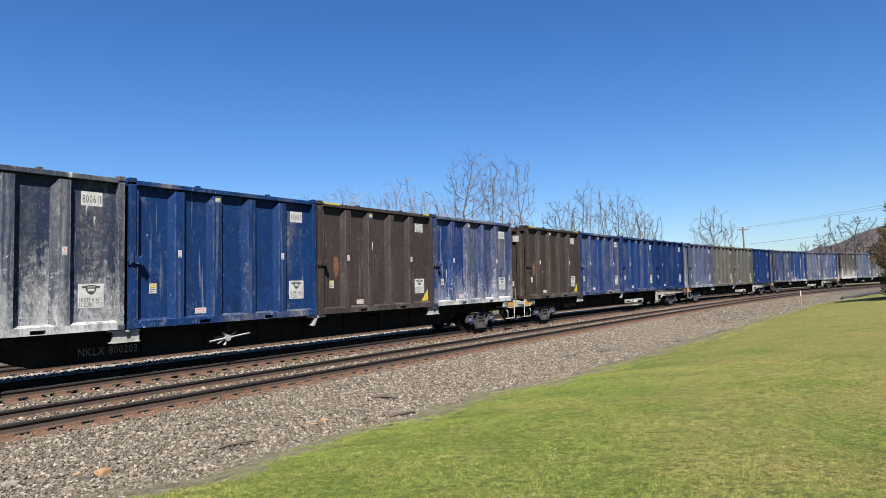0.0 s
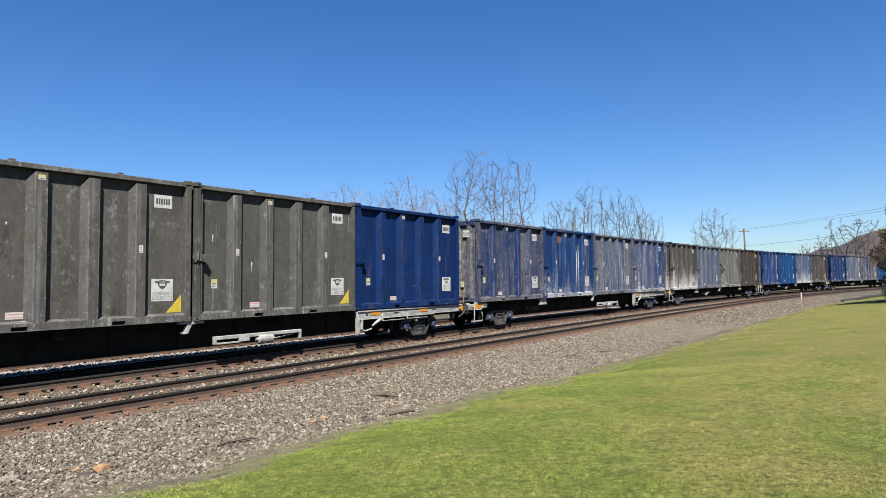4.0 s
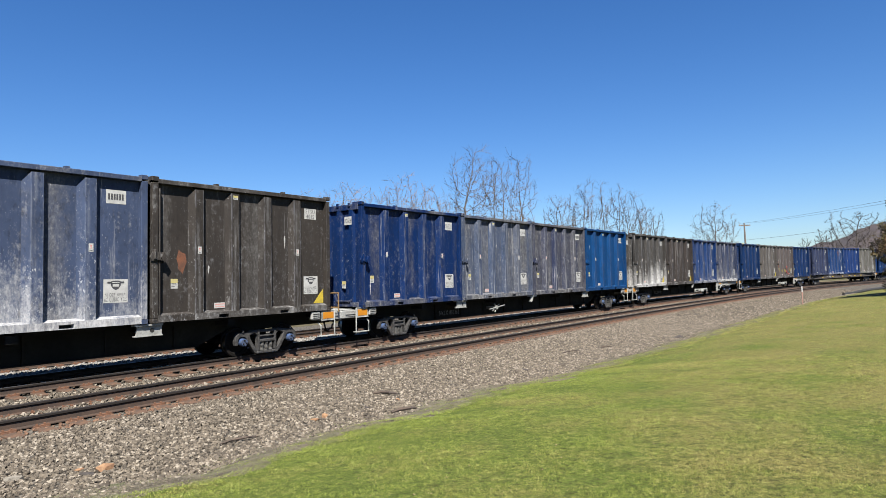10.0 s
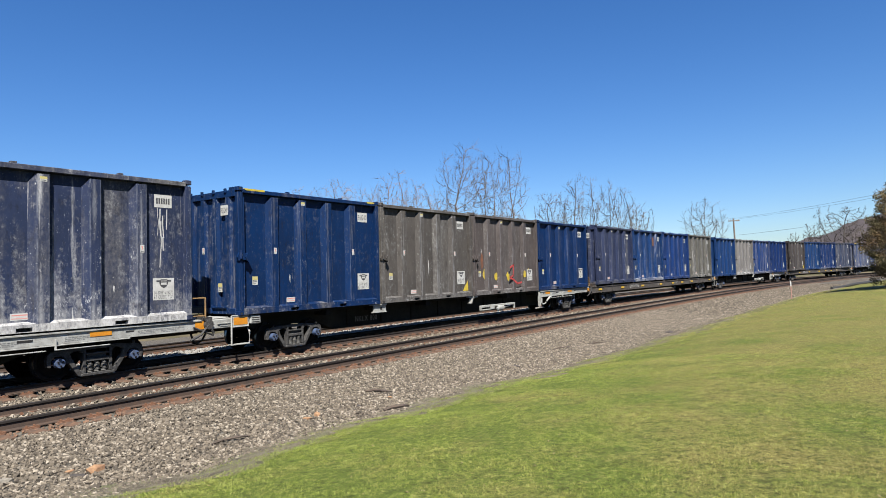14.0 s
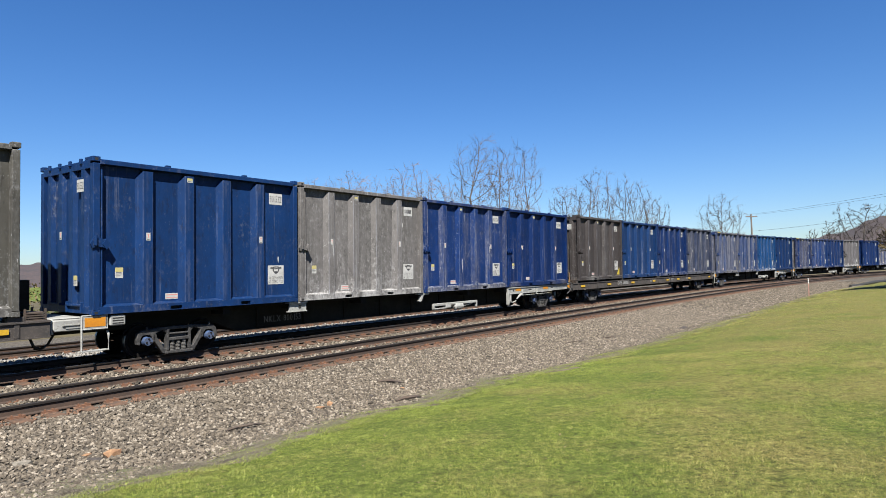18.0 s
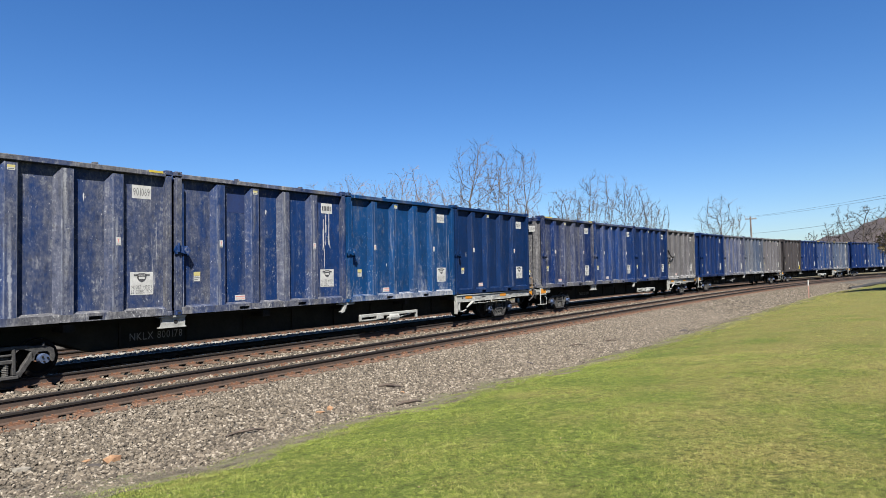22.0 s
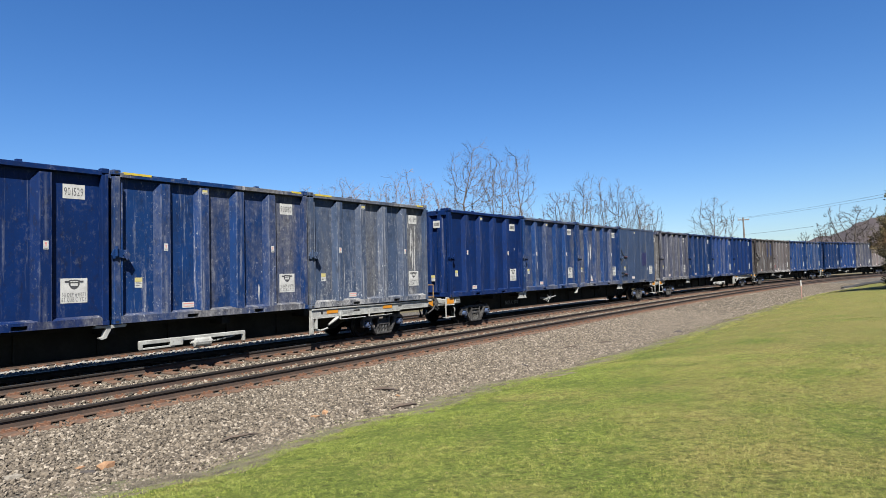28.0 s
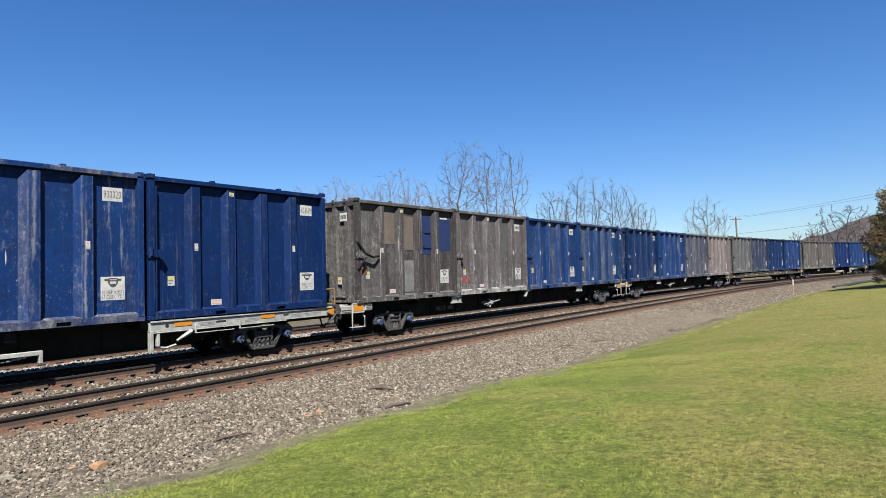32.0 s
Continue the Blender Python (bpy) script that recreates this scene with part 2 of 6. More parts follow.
def grass_ground_mat():
    m = Mat("mown_lawn", 0.9, 0, 0.15)
    v = m.coords()
    fine, tufts = m.noise(v, 30, 5, 0.80), m.noise(v, 11, 5, 0.75)
    col = m.mix(m.ramp(lawn_tint(m, v), 0.53, 0.73), (0.118, 0.162, 0.024), (0.224, 0.198, 0.060))
    # shade between tufts and blades is coloured in, with paler tufts against it
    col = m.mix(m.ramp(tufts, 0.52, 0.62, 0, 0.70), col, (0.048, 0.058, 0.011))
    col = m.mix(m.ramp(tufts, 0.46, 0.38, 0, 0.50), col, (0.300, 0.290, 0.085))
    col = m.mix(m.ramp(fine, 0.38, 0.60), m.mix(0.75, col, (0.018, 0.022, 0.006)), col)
    m.color(col).bump(m.math("ADD", fine, tufts), 0.9, 0.03)
    return m.m


def blade_mat():
    m = Mat("grass_blades", 0.6, 0, 0.25)
    g = m.n.new("ShaderNodeNewGeometry")
    v = m.coords()
    r = g.outputs["Random Per Island"]
    other = m.math("FRACT", m.math("MULTIPLY", r, 91.0))
    green = m.mix(r, (0.105, 0.146, 0.020), (0.226, 0.264, 0.045))
    straw = m.mix(r, (0.215, 0.188, 0.056), (0.330, 0.290, 0.106))
    dry = m.ramp(m.math("ADD", lawn_tint(m, v), m.ramp(other, 0, 1, -0.14, 0.14)), 0.56, 0.73)
    col = m.mix(dry, green, straw)
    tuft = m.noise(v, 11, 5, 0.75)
    # blades in the hollows coloured darker for the shadow between tufts
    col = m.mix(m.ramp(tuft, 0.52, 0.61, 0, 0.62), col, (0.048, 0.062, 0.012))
    col = m.mix(m.ramp(tuft, 0.46, 0.38, 0, 0.55), col, (0.360, 0.350, 0.110))
    m.color(col)
    return m.m


PAINT = container_paint("weathered_container_paint")
RIB_PAINT = container_paint("rubbed_rib_paint", True)
BALLAST, STONE, LAWN, BLADE = ballast_mat(), stone_mat(), grass_ground_mat(), blade_mat()
RAIL_SIDE = worn("rail_rust", (0.072, 0.041, 0.026), (0.040, 0.026, 0.019), 0.85, 0, 5)
RAIL_DARK = worn("dark_rail_head", (0.014, 0.012, 0.011), (0.026, 0.020, 0.017), 0.75, 0, 6, spec=0.2)
RAIL_HEAD = worn("rail_head_steel", (0.17, 0.15, 0.135), (0.10, 0.085, 0.075), 0.5, 1.0, 9, (0.2, 0.2, 1), 0)
TIE = worn("creosoted_timber", (0.150, 0.078, 0.042), (0.062, 0.040, 0.028), 0.9, 0, 4, (1, 1, 6), 0.6)
PLATE = worn("rusty_tie_plate", (0.21, 0.090, 0.042), (0.090, 0.045, 0.027), 0.9, 0, 8)
DARK_STEEL = worn("grimy_black_steel", (0.0075, 0.0075, 0.007), (0.018, 0.0165, 0.014), 0.85, 0, 2.5, spec=0.15)
CAST = worn("cast_steel_bogie", (0.016, 0.0155, 0.016), (0.046, 0.044, 0.043), 0.75, 0, 9, c=(0.12, 0.118, 0.115), spec=0.3)
SPRING = worn("dusty_spring_steel", (0.10, 0.098, 0.092), (0.055, 0.052, 0.048), 0.7, 0, 9)
WHITE = worn("grey_white_frame_paint", (0.33, 0.335, 0.318), (0.21, 0.21, 0.198), 0.6, 0, 4, c=(0.15, 0.135, 0.12))
BROWN_FRAME = worn("brown_frame_paint", (0.050, 0.041, 0.036), (0.028, 0.025, 0.023), 0.8, 0, 3, c=(0.10, 0.085, 0.075))
ORANGE = worn("orange_reflector", (0.55, 0.22, 0.012), (0.44, 0.165, 0.012), 0.45, 0, 3, bump=0)
PALE_YELLOW = worn("faded_yellow_print", (0.47, 0.40, 0.13), (0.38, 0.34, 0.17), 0.55, 0, 7, bump=0)
RUSTY_YELLOW = worn("weathered_yellow_rail", (0.26, 0.150, 0.045), (0.13, 0.080, 0.042), 0.6, 0, 7)
BLUE_CAP = worn("blue_bearing_cap", (0.04, 0.09, 0.22), (0.06, 0.07, 0.10), 0.5, 0, 9)
SILL = worn("dusty_black_sill", (0.011, 0.0105, 0.0085), (0.026, 0.024, 0.018), 0.9, 0, 1.3, spec=0.1)
WHEEL = worn("wheel_steel", (0.007, 0.0065, 0.006), (0.013, 0.011, 0.010), 0.9, 0, 6, spec=0.1)
TREAD = worn("wheel_tread", (0.42, 0.40, 0.38), (0.3, 0.28, 0.26), 0.35, 1.0, 9, bump=0)
DECAL = worn("white_decal", (0.50, 0.50, 0.48), (0.36, 0.36, 0.345), 0.5, 0, 6, bump=0)
INK = worn("black_ink", (0.03, 0.03, 0.035), (0.055, 0.055, 0.06), 0.6, 0, 9, bump=0)
STENCIL = worn("white_stencil", (0.42, 0.42, 0.41), (0.26, 0.26, 0.255), 0.6, 0, 12, bump=0)
RED_INK = worn("red_print", (0.50, 0.13, 0.11), (0.55, 0.28, 0.25), 0.5, 0, 8, bump=0)
RUBBER = worn("black_hose", (0.010, 0.010, 0.011), (0.03, 0.03, 0.03), 0.7, 0, 8)
# near-black colour stands in for the shade inside holes, slots and pockets
HOLE_SHADE = worn("painted_hole_shade", (0.006, 0.006, 0.007), (0.010, 0.010, 0.010), 0.9, 0, 4, bump=0)


# ---------------------------------------------------------------- mesh tools
def slab(bm, x0, x1, y0, y1, z0, z1, mat=0):
    vs = [bm.verts.new((x, y, z)) for z in (z0, z1) for x, y in ((x0, y0), (x1, y0), (x1, y1), (x0, y1))]
    for f in ((3, 2, 1, 0), (4, 5, 6, 7), (0, 1, 5, 4), (1, 2, 6, 5), (2, 3, 7, 6), (3, 0, 4, 7)):
        bm.faces.new([vs[i] for i in f]).material_index = mat
    return vs


def prism(bm, ring, axis, a, b, mat=0):
    """Extrude a ring of two-number corners along axis ('x','y','z') from a to b."""
    def at(p, t):
        return {"x": (t, p[0], p[1]), "y": (p[0], t, p[1]), "z": (p[0], p[1], t)}[axis]
    lo = [bm.verts.new(at(p, a)) for p in ring]
    hi = [bm.verts.new(at(p, b)) for p in ring]
    n = len(ring)
    fs = [bm.faces.new(lo[::-1]), bm.faces.new(hi)] + [bm.faces.new((lo[i], lo[(i + 1) % n], hi[(i + 1) % n], hi[i])) for i in range(n)]
    for f in fs:
        f.material_index = mat


def pipe(bm, pts, r, sides=6, mat=0):
    """A tube of radius r (or a list of radii) along points."""
    pts = [Vector(p) for p in pts]
    radii = r if isinstance(r, (list, tuple)) else [r] * len(pts)
    rings = []
    for i, p in enumerate(pts):
        d = (pts[min(i + 1, len(pts) - 1)] - pts[max(i - 1, 0)]).normalized()
        side = d.cross(Vector((0, 0, 1)) if abs(d.z) < 0.9 else Vector((1, 0, 0))).normalized()
        up = side.cross(d)
        rings.append([bm.verts.new(p + (side * math.cos(a) + up * math.sin(a)) * radii[i]) for a in (2 * math.pi * k / sides for k in range(sides))])
    for a, b in zip(rings, rings[1:]):
        for k in range(sides):
            bm.faces.new((a[k], a[(k + 1) % sides], b[(k + 1) % sides], b[k])).material_index = mat
    for end, way in ((rings[0], 1), (rings[-1], -1)):
        bm.faces.new(end[::way]).material_index = mat


def disc(bm, x, z, y0, y1, r, sides=16, mat=0, r2=None):
    pipe(bm, [(x, y0, z), (x, y1, z)], [r, r2 if r2 else r], sides, mat)


def soften(bm, w):
    bmesh.ops.recalc_face_normals(bm, faces=bm.faces)
    es = [e for e in bm.edges if len(e.link_faces) == 2 and e.calc_face_angle(0) > 0.5]
    bmesh.ops.bevel(bm, geom=es, offset=w, segments=1, affect="EDGES", clamp_overlap=True)


def mesh_of(name, bm, *mats):
    me = bpy.data.meshes.new(name)
    bmesh.ops.recalc_face_normals(bm, faces=bm.faces)
    bm.to_mesh(me)
    bm.free()
    for m in mats:
        me.materials.append(m)
    return me


def hang(name, me, parent, label="", m=None):
    ob = new(name, me)
    ob.parent = parent
    if m is not None:
        ob.matrix_basis = m
    return tagged(ob, label)


def part(name, bm, material, parent, label="", m=None):
    mats = material if isinstance(material, (list, tuple)) else (material,)
    return hang(name, mesh_of(name, bm, *mats), parent, label, m)


def raw_mesh(name, verts, faces, *mats, smooth=False):
    """A mesh from arrays; faces all of one size."""
    me = bpy.data.meshes.new(name)
    verts, faces = np.asarray(verts, np.float32), np.asarray(faces, np.int32)
    me.vertices.add(len(verts))
    me.vertices.foreach_set("co", verts.ravel())
    me.loops.add(faces.size)
    me.loops.foreach_set("vertex_index", faces.ravel())
    me.polygons.add(len(faces))
    me.polygons.foreach_set("loop_start", np.arange(0, faces.size, faces.shape[1], dtype=np.int32))
    me.polygons.foreach_set("use_smooth", np.full(len(faces), smooth))
    me.update(calc_edges=True)
    for m in mats:
        me.materials.append(m)
    return me


GLYPHS = {}


def make_glyphs(chars):
    obs = []
    for ch in chars:
        cu = bpy.data.curves.new("glyph", "FONT")
        cu.body, cu.size, cu.resolution_u = ch, 1.0, 2
        obs.append((ch, cu, new("glyph", cu)))
    dg = bpy.context.evaluated_depsgraph_get()
    for ch, cu, ob in obs:
        me = bpy.data.meshes.new_from_object(ob.evaluated_get(dg))
        vs = [v.co.copy() for v in me.vertices]
        GLYPHS[ch] = (vs, [tuple(p.vertices) for p in me.polygons], max((v.x for v in vs), default=0.3))
        bpy.data.objects.remove(ob)
        bpy.data.curves.remove(cu)
        bpy.data.meshes.remove(me)


def lettering(text, height, mat, widest=9.0, squeeze=0.9):
    """A flat mesh of the words, in the plane y = 0, reading along x, facing -y, from its own centre."""
    verts, faces, pen = [], [], 0.0
    for ch in text:
        if ch == " ":
            pen += 0.35
            continue
        vs, fs, wide = GLYPHS[ch]
        k = len(verts)
        verts += [(v.x + pen, 0.0, v.y) for v in vs]
        faces += [tuple(i + k for i in f) for f in fs]
        pen += wide + 0.09
    q = height / 0.70
    squeeze = min(squeeze, widest / (pen * q))
    me = bpy.data.meshes.new("lettering")
    me.from_pydata([((x - pen / 2) * q * squeeze, y, (z - 0.35) * q) for x, y, z in verts], [], faces)
    me.materials.append(mat)
    return me


make_glyphs("0123456789ABCDEGIJKLMNOPSTUXY#")

# ---------------------------------------------------------------- ground
EDGE_Z = -0.45


def lawn_edge(s):
    return np.interp(s, [-60, -20, -12, -6, 0, 30, 60], [8.8, 9.0, 9.2, 9.9, 10.0, 10.0, 10.1]) + 0.12 * np.sin(s * 1.3) + 0.08 * np.sin(s * 3.1 + 1)


def ground_z(x, y):
    s, off = beside(x, y)
    r = off - lawn_edge(s)
    bank = EDGE_Z + 0.72 * (1 - np.exp(-np.maximum(r, 0) / 2.9)) + 0.012 * np.clip(r - 8, 0, 40)
    under = -0.35 * np.clip(-r / 0.4, 0, 1)
    far = np.where(off < 0, np.clip((-off - 4) / 10, 0, 1) * 0.25, 0)
    wave = 0.03 * np.sin(x * 0.31 + 1) * np.cos(y * 0.27) + 0.015 * np.sin(x * 1.1 + y * 0.7)
    return np.where(r > 0, bank + wave * np.clip(r, 0, 1), EDGE_Z + under + far)


def build_ground():
    u = np.linspace(-1, 1, 261)
    k = np.arcsinh(3200 / 5.0)
    g = 5.0 * np.sinh(u * k)
    gx, gy = np.meshgrid(g, g, indexing="ij")
    x, y = gx.ravel(), gy.ravel()
    z = ground_z(x, y)
    i = np.arange(261 * 261).reshape(261, 261)
    f = np.stack([i[:-1, :-1], i[1:, :-1], i[1:, 1:], i[:-1, 1:]], -1).reshape(-1, 4)
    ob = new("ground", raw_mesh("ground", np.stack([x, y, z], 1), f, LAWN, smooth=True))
    tagged(ob, "mown green lawn with dry straw patches sloping to the track", "lawn", kind="structure")


BED = [(-15.0, -0.80), (-13.5, -0.42), (-8.0, -0.30), (-4.6, -0.31), (-2.9, -0.35), (-2.0, -0.29), (-0.6, -0.25), (0.6, -0.25), (1.7, -0.29), (2.3, -0.30), (NEAR_OFFSET - 0.6, -0.25),
       (NEAR_OFFSET + 0.6, -0.25), (NEAR_OFFSET + 1.55, -0.29), (6.6, -0.34), (7.7, -0.385), (8.6, -0.41), (9.4, -0.435), (10.1, -0.455), (10.6, -0.55)]


def bed_z(off):
    return np.interp(off, [b[0] for b in BED], [b[1] for b in BED])


def build_ballast():
    ss = np.concatenate([np.arange(-60, 60, 0.5), np.arange(60, 260, 2.0)])
    oo = np.concatenate([np.arange(-15, 4.5, 0.5), np.arange(4.5, 10.65, 0.25)])
    s, o = np.meshgrid(ss, oo, indexing="ij")
    x, y, _ = line(s.ravel(), o.ravel())
    rng = np.random.default_rng(3)
    z = bed_z(o.ravel()) + rng.normal(0, 0.004, x.size) + 0.005 * np.sin(s.ravel() * 1.7) * np.sin(o.ravel() * 2.1)
    i = np.arange(x.size).reshape(s.shape)
    f = np.stack([i[:-1, :-1], i[1:, :-1], i[1:, 1:], i[:-1, 1:]], -1).reshape(-1, 4)
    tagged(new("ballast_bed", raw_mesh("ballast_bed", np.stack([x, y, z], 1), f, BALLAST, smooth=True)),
           "grey brown crushed stone ballast bed under two tracks", "ballast", kind="structure")


ROCK = np.array([(1, 0, 0), (-1, 0, 0), (0, 1, 0), (0, -1, 0), (0, 0, 1), (0, 0, -1)], float)
ROCK_F = np.array([(0, 2, 4), (2, 1, 4), (1, 3, 4), (3, 0, 4), (2, 0, 5), (1, 2, 5), (3, 1, 5), (0, 3, 5)])


def scatter_stones(name, count, s0, s1, o0, o1, size, label, power=1.0, mat=STONE, lift=0.45):
    """Loose broken stones, each a jittered eight-sided chip."""
    rng = np.random.default_rng(len(name) + count)
    s = s0 + (s1 - s0) * rng.random(count) ** power
    o = rng.uniform(o0, o1, count)
    x, y, _ = line(s, o)
    r = size * rng.uniform(0.55, 1.45, count)
    z = bed_z(o) + r * lift
    base = ROCK[None] * (1 + rng.uniform(-0.35, 0.35, (count, 6, 1))) + rng.uniform(-0.22, 0.22, (count, 6, 3))
    base[..., 2] *= 0.85
    base = base @ np.array([[0.87, 0.2, 0.45], [-0.35, 0.9, 0.26], [-0.35, -0.38, 0.86]])
    a = rng.uniform(0, 6.283, count)
    ca, sa = np.cos(a)[:, None], np.sin(a)[:, None]
    v = np.stack([base[..., 0] * ca - base[..., 1] * sa, base[..., 0] * sa + base[..., 1] * ca, base[..., 2]], -1) * r[:, None, None]
    v += np.stack([x, y, z], 1)[:, None]
    f = (ROCK_F[None] + 6 * np.arange(count)[:, None, None]).reshape(-1, 3)
    tagged(new(name, raw_mesh(name, v.reshape(-1, 3), f, mat)), label, "gravel", kind="stuff")


def build_stones():
    near = NEAR_OFFSET + 1.28
    rusty = worn("rust_stained_stone", (0.190, 0.100, 0.056), (0.105, 0.062, 0.040), 0.9, 0, 12)
    scatter_stones("rusty_stones", 4500, -29, 40, NEAR_OFFSET + 0.85, near, 0.026, "rust-stained chips along the sleeper ends", 1.2, rusty)
    scatter_stones("ballast_stones", 125000, -29, 12, near, 9.7, 0.0255, "loose grey and tan crushed stones on the ballast shoulder", 1.25)
    scatter_stones("far_ballast_stones", 22000, 8, 60, near, 10.15, 0.038, "loose grey crushed stones farther along the shoulder", 1.3)
    # paler copy of the stone colour stands in for sunlight on this strip
    pale = worn("painted_sunlit_stone", (0.30, 0.285, 0.262), (0.18, 0.17, 0.157), 0.9, 0, 12)
    scatter_stones("far_track_stones", 30000, -34, 55, -4.9, -1.5, 0.045, "crushed stones between two tracks, coloured pale as if sunlit", 1.2, pale)
    scatter_stones("track_stones", 15000, -29, 40, -2.2, NEAR_OFFSET + 0.7, 0.036, "pale crushed stones between the rails", 1.3)
    scatter_stones("middle_stones", 17000, -29, 45, 1.15, NEAR_OFFSET - 1.15, 0.034, "tan crushed stones between the two nearer tracks", 1.2)
    scatter_stones("gauge_stones", 9000, -29, 30, NEAR_OFFSET - 0.66, NEAR_OFFSET + 0.66, 0.030, "grey crushed stones between the near rails", 1.2, lift=0.9)


# ---------------------------------------------------------------- track
RAIL_RING = [(-0.070, -0.180), (0.070, -0.180), (0.070, -0.166), (0.014, -0.146), (0.010, -0.060), (0.036, -0.042),
             (0.036, -0.008), (0.028, 0.0), (-0.028, 0.0), (-0.036, -0.008), (-0.036, -0.042), (-0.010, -0.060), (-0.014, -0.146), (-0.070, -0.166)]


def rail_mesh(off, z):
    s = np.concatenate([np.arange(-60, 80, 1.0), np.arange(80, 262, 2.0)])
    n, k = len(s), len(RAIL_RING)
    v = []
    for p, q in RAIL_RING:
        x, y, _ = line(s, off + p)
        v.append(np.stack([x, y, np.full(n, z + q)], 1))
    v = np.stack(v, 1).reshape(-1, 3)
    f = [(i * k + j, i * k + (j + 1) % k, (i + 1) * k + (j + 1) % k, (i + 1) * k + j) for i in range(n - 1) for j in range(k)]
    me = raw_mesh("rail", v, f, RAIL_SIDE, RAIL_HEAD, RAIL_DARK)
    # top of the head steel, its sides and underside near black, the rest rust
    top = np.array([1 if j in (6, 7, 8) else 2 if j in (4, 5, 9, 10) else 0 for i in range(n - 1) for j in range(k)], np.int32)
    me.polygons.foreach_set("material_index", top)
    return me


def build_track(name, off, z, cant, label):
    root = tagged(new(name), label, "railway track", kind="structure")
    tilt = math.sin(radians(cant))
    for side in (-0.7525, 0.7525):
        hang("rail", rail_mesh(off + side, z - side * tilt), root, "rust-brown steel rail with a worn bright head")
    bm = bmesh.new()
    slab(bm, -0.115, 0.115, -1.3, 1.3, -0.35, -0.188)
    soften(bm, 0.012)
    tie = mesh_of("sleeper", bm, TIE)
    bm = bmesh.new()
    slab(bm, -0.10, 0.10, -0.18, 0.18, -0.190, -0.178)
    for q in (-0.11, 0.11):
        slab(bm, -0.10, 0.10, q - 0.035, q + 0.035, -0.178, -0.160)
        for w in (-0.06, 0.06):
            slab(bm, w - 0.014, w + 0.014, q * 1.1 - 0.02, q * 1.1 + 0.02, -0.165, -0.130)
    # rail anchors beside the plate
    slab(bm, 0.115, 0.145, -0.13, 0.13, -0.20, -0.155)
    plate = mesh_of("tie_plate", bm, PLATE)
    rng = random.Random(len(name))
    s, n = -58.0, 0
    rest_v, rest_f = [], []
    while s < 200:
        x, y, h = line(s, off)
        m = pose(float(x), float(y), z, 0, 0, math.degrees(float(h)) + rng.uniform(-1.2, 1.2)) @ pose(0, 0, 0, cant)
        if -36 < s < 105 and n < 290:
            t = hang("sleeper", tie, root, m=m)
            n += 1
            if s < 48:
                for side in (-0.7525, 0.7525):
                    hang("tie_plate", plate, t, m=pose(0, side + rng.uniform(-0.01, 0.01), 0, 0, 0, rng.uniform(-2, 2)))
        else:
            k = len(rest_v)
            rest_v += [tuple(m @ v.co) for v in tie.vertices]
            rest_f += [tuple(i + k for i in p.vertices) for p in tie.polygons]
        s += 0.508
    me = bpy.data.meshes.new("far_sleepers")
    me.from_pydata(rest_v, [], rest_f)
    me.materials.append(TIE)
    ob = hang("far_sleepers", me, root, "dark timber sleepers running on down the line")
    tagged(ob, kind="stuff")


def build_soil():
    """A ragged strip of dark cinders and soil between gravel and lawn."""
    rng = np.random.default_rng(12)
    ss = np.arange(-32, 44, 0.18)
    inner = -0.45 - 0.25 * np.sin(ss * 0.9) - 0.25 * np.sin(ss * 2.3 + 1) + rng.normal(0, 0.12, len(ss))
    inner = np.minimum(inner * np.clip((6 - ss) / 18, 0.15, 0.9), -0.01)
    outer = 0.75 + 0.22 * np.sin(ss * 1.7) + 0.20 * np.sin(ss * 4.3 + 2) + rng.normal(0, 0.22, len(ss))
    V = []
    for t in np.linspace(0, 1, 6):
        off = lawn_edge(ss) + inner * (1 - t) + outer * t
        x, y, _ = line(ss, off)
        lift = -0.03 if t == 0 else 0.012 + 0.028 * t if t < 0.9 else -0.03
        V.append(np.stack([x, y, np.maximum(bed_z(off), ground_z(x, y)) + lift + rng.normal(0, 0.005, len(ss))], 1))
    i = np.arange(6 * len(ss)).reshape(6, -1)
    f = np.stack([i[:-1, :-1], i[:-1, 1:], i[1:, 1:], i[1:, :-1]], -1).reshape(-1, 4)
    m = Mat("cinder_soil", 0.95, 0, 0.2)
    v = m.coords()
    col = m.mix(m.ramp(m.noise(v, 3, 4), 0.35, 0.65), (0.070, 0.058, 0.042), (0.165, 0.142, 0.098))
    col = m.mix(m.ramp(m.noise(v, 2.2, 5, 0.7), 0.50, 0.62, 0, 0.7), col, (0.135, 0.150, 0.062))
    m.color(m.mix(m.ramp(m.noise(v, 38, 3, 0.7), 0.5, 0.66), col, (0.23, 0.205, 0.165))).bump(m.noise(v, 26, 4, 0.75), 1.0, 0.05)
    tagged(new("soil_strip", raw_mesh("soil_strip", np.concatenate(V), f, m.m, smooth=True)), "dark cinder soil between the gravel and the lawn", "soil", kind="structure")
    scatter_stones("edge_stones", 46000, -30, 40, 8.4, 10.35, 0.019, "small dark chips on the soil strip", 1.3)


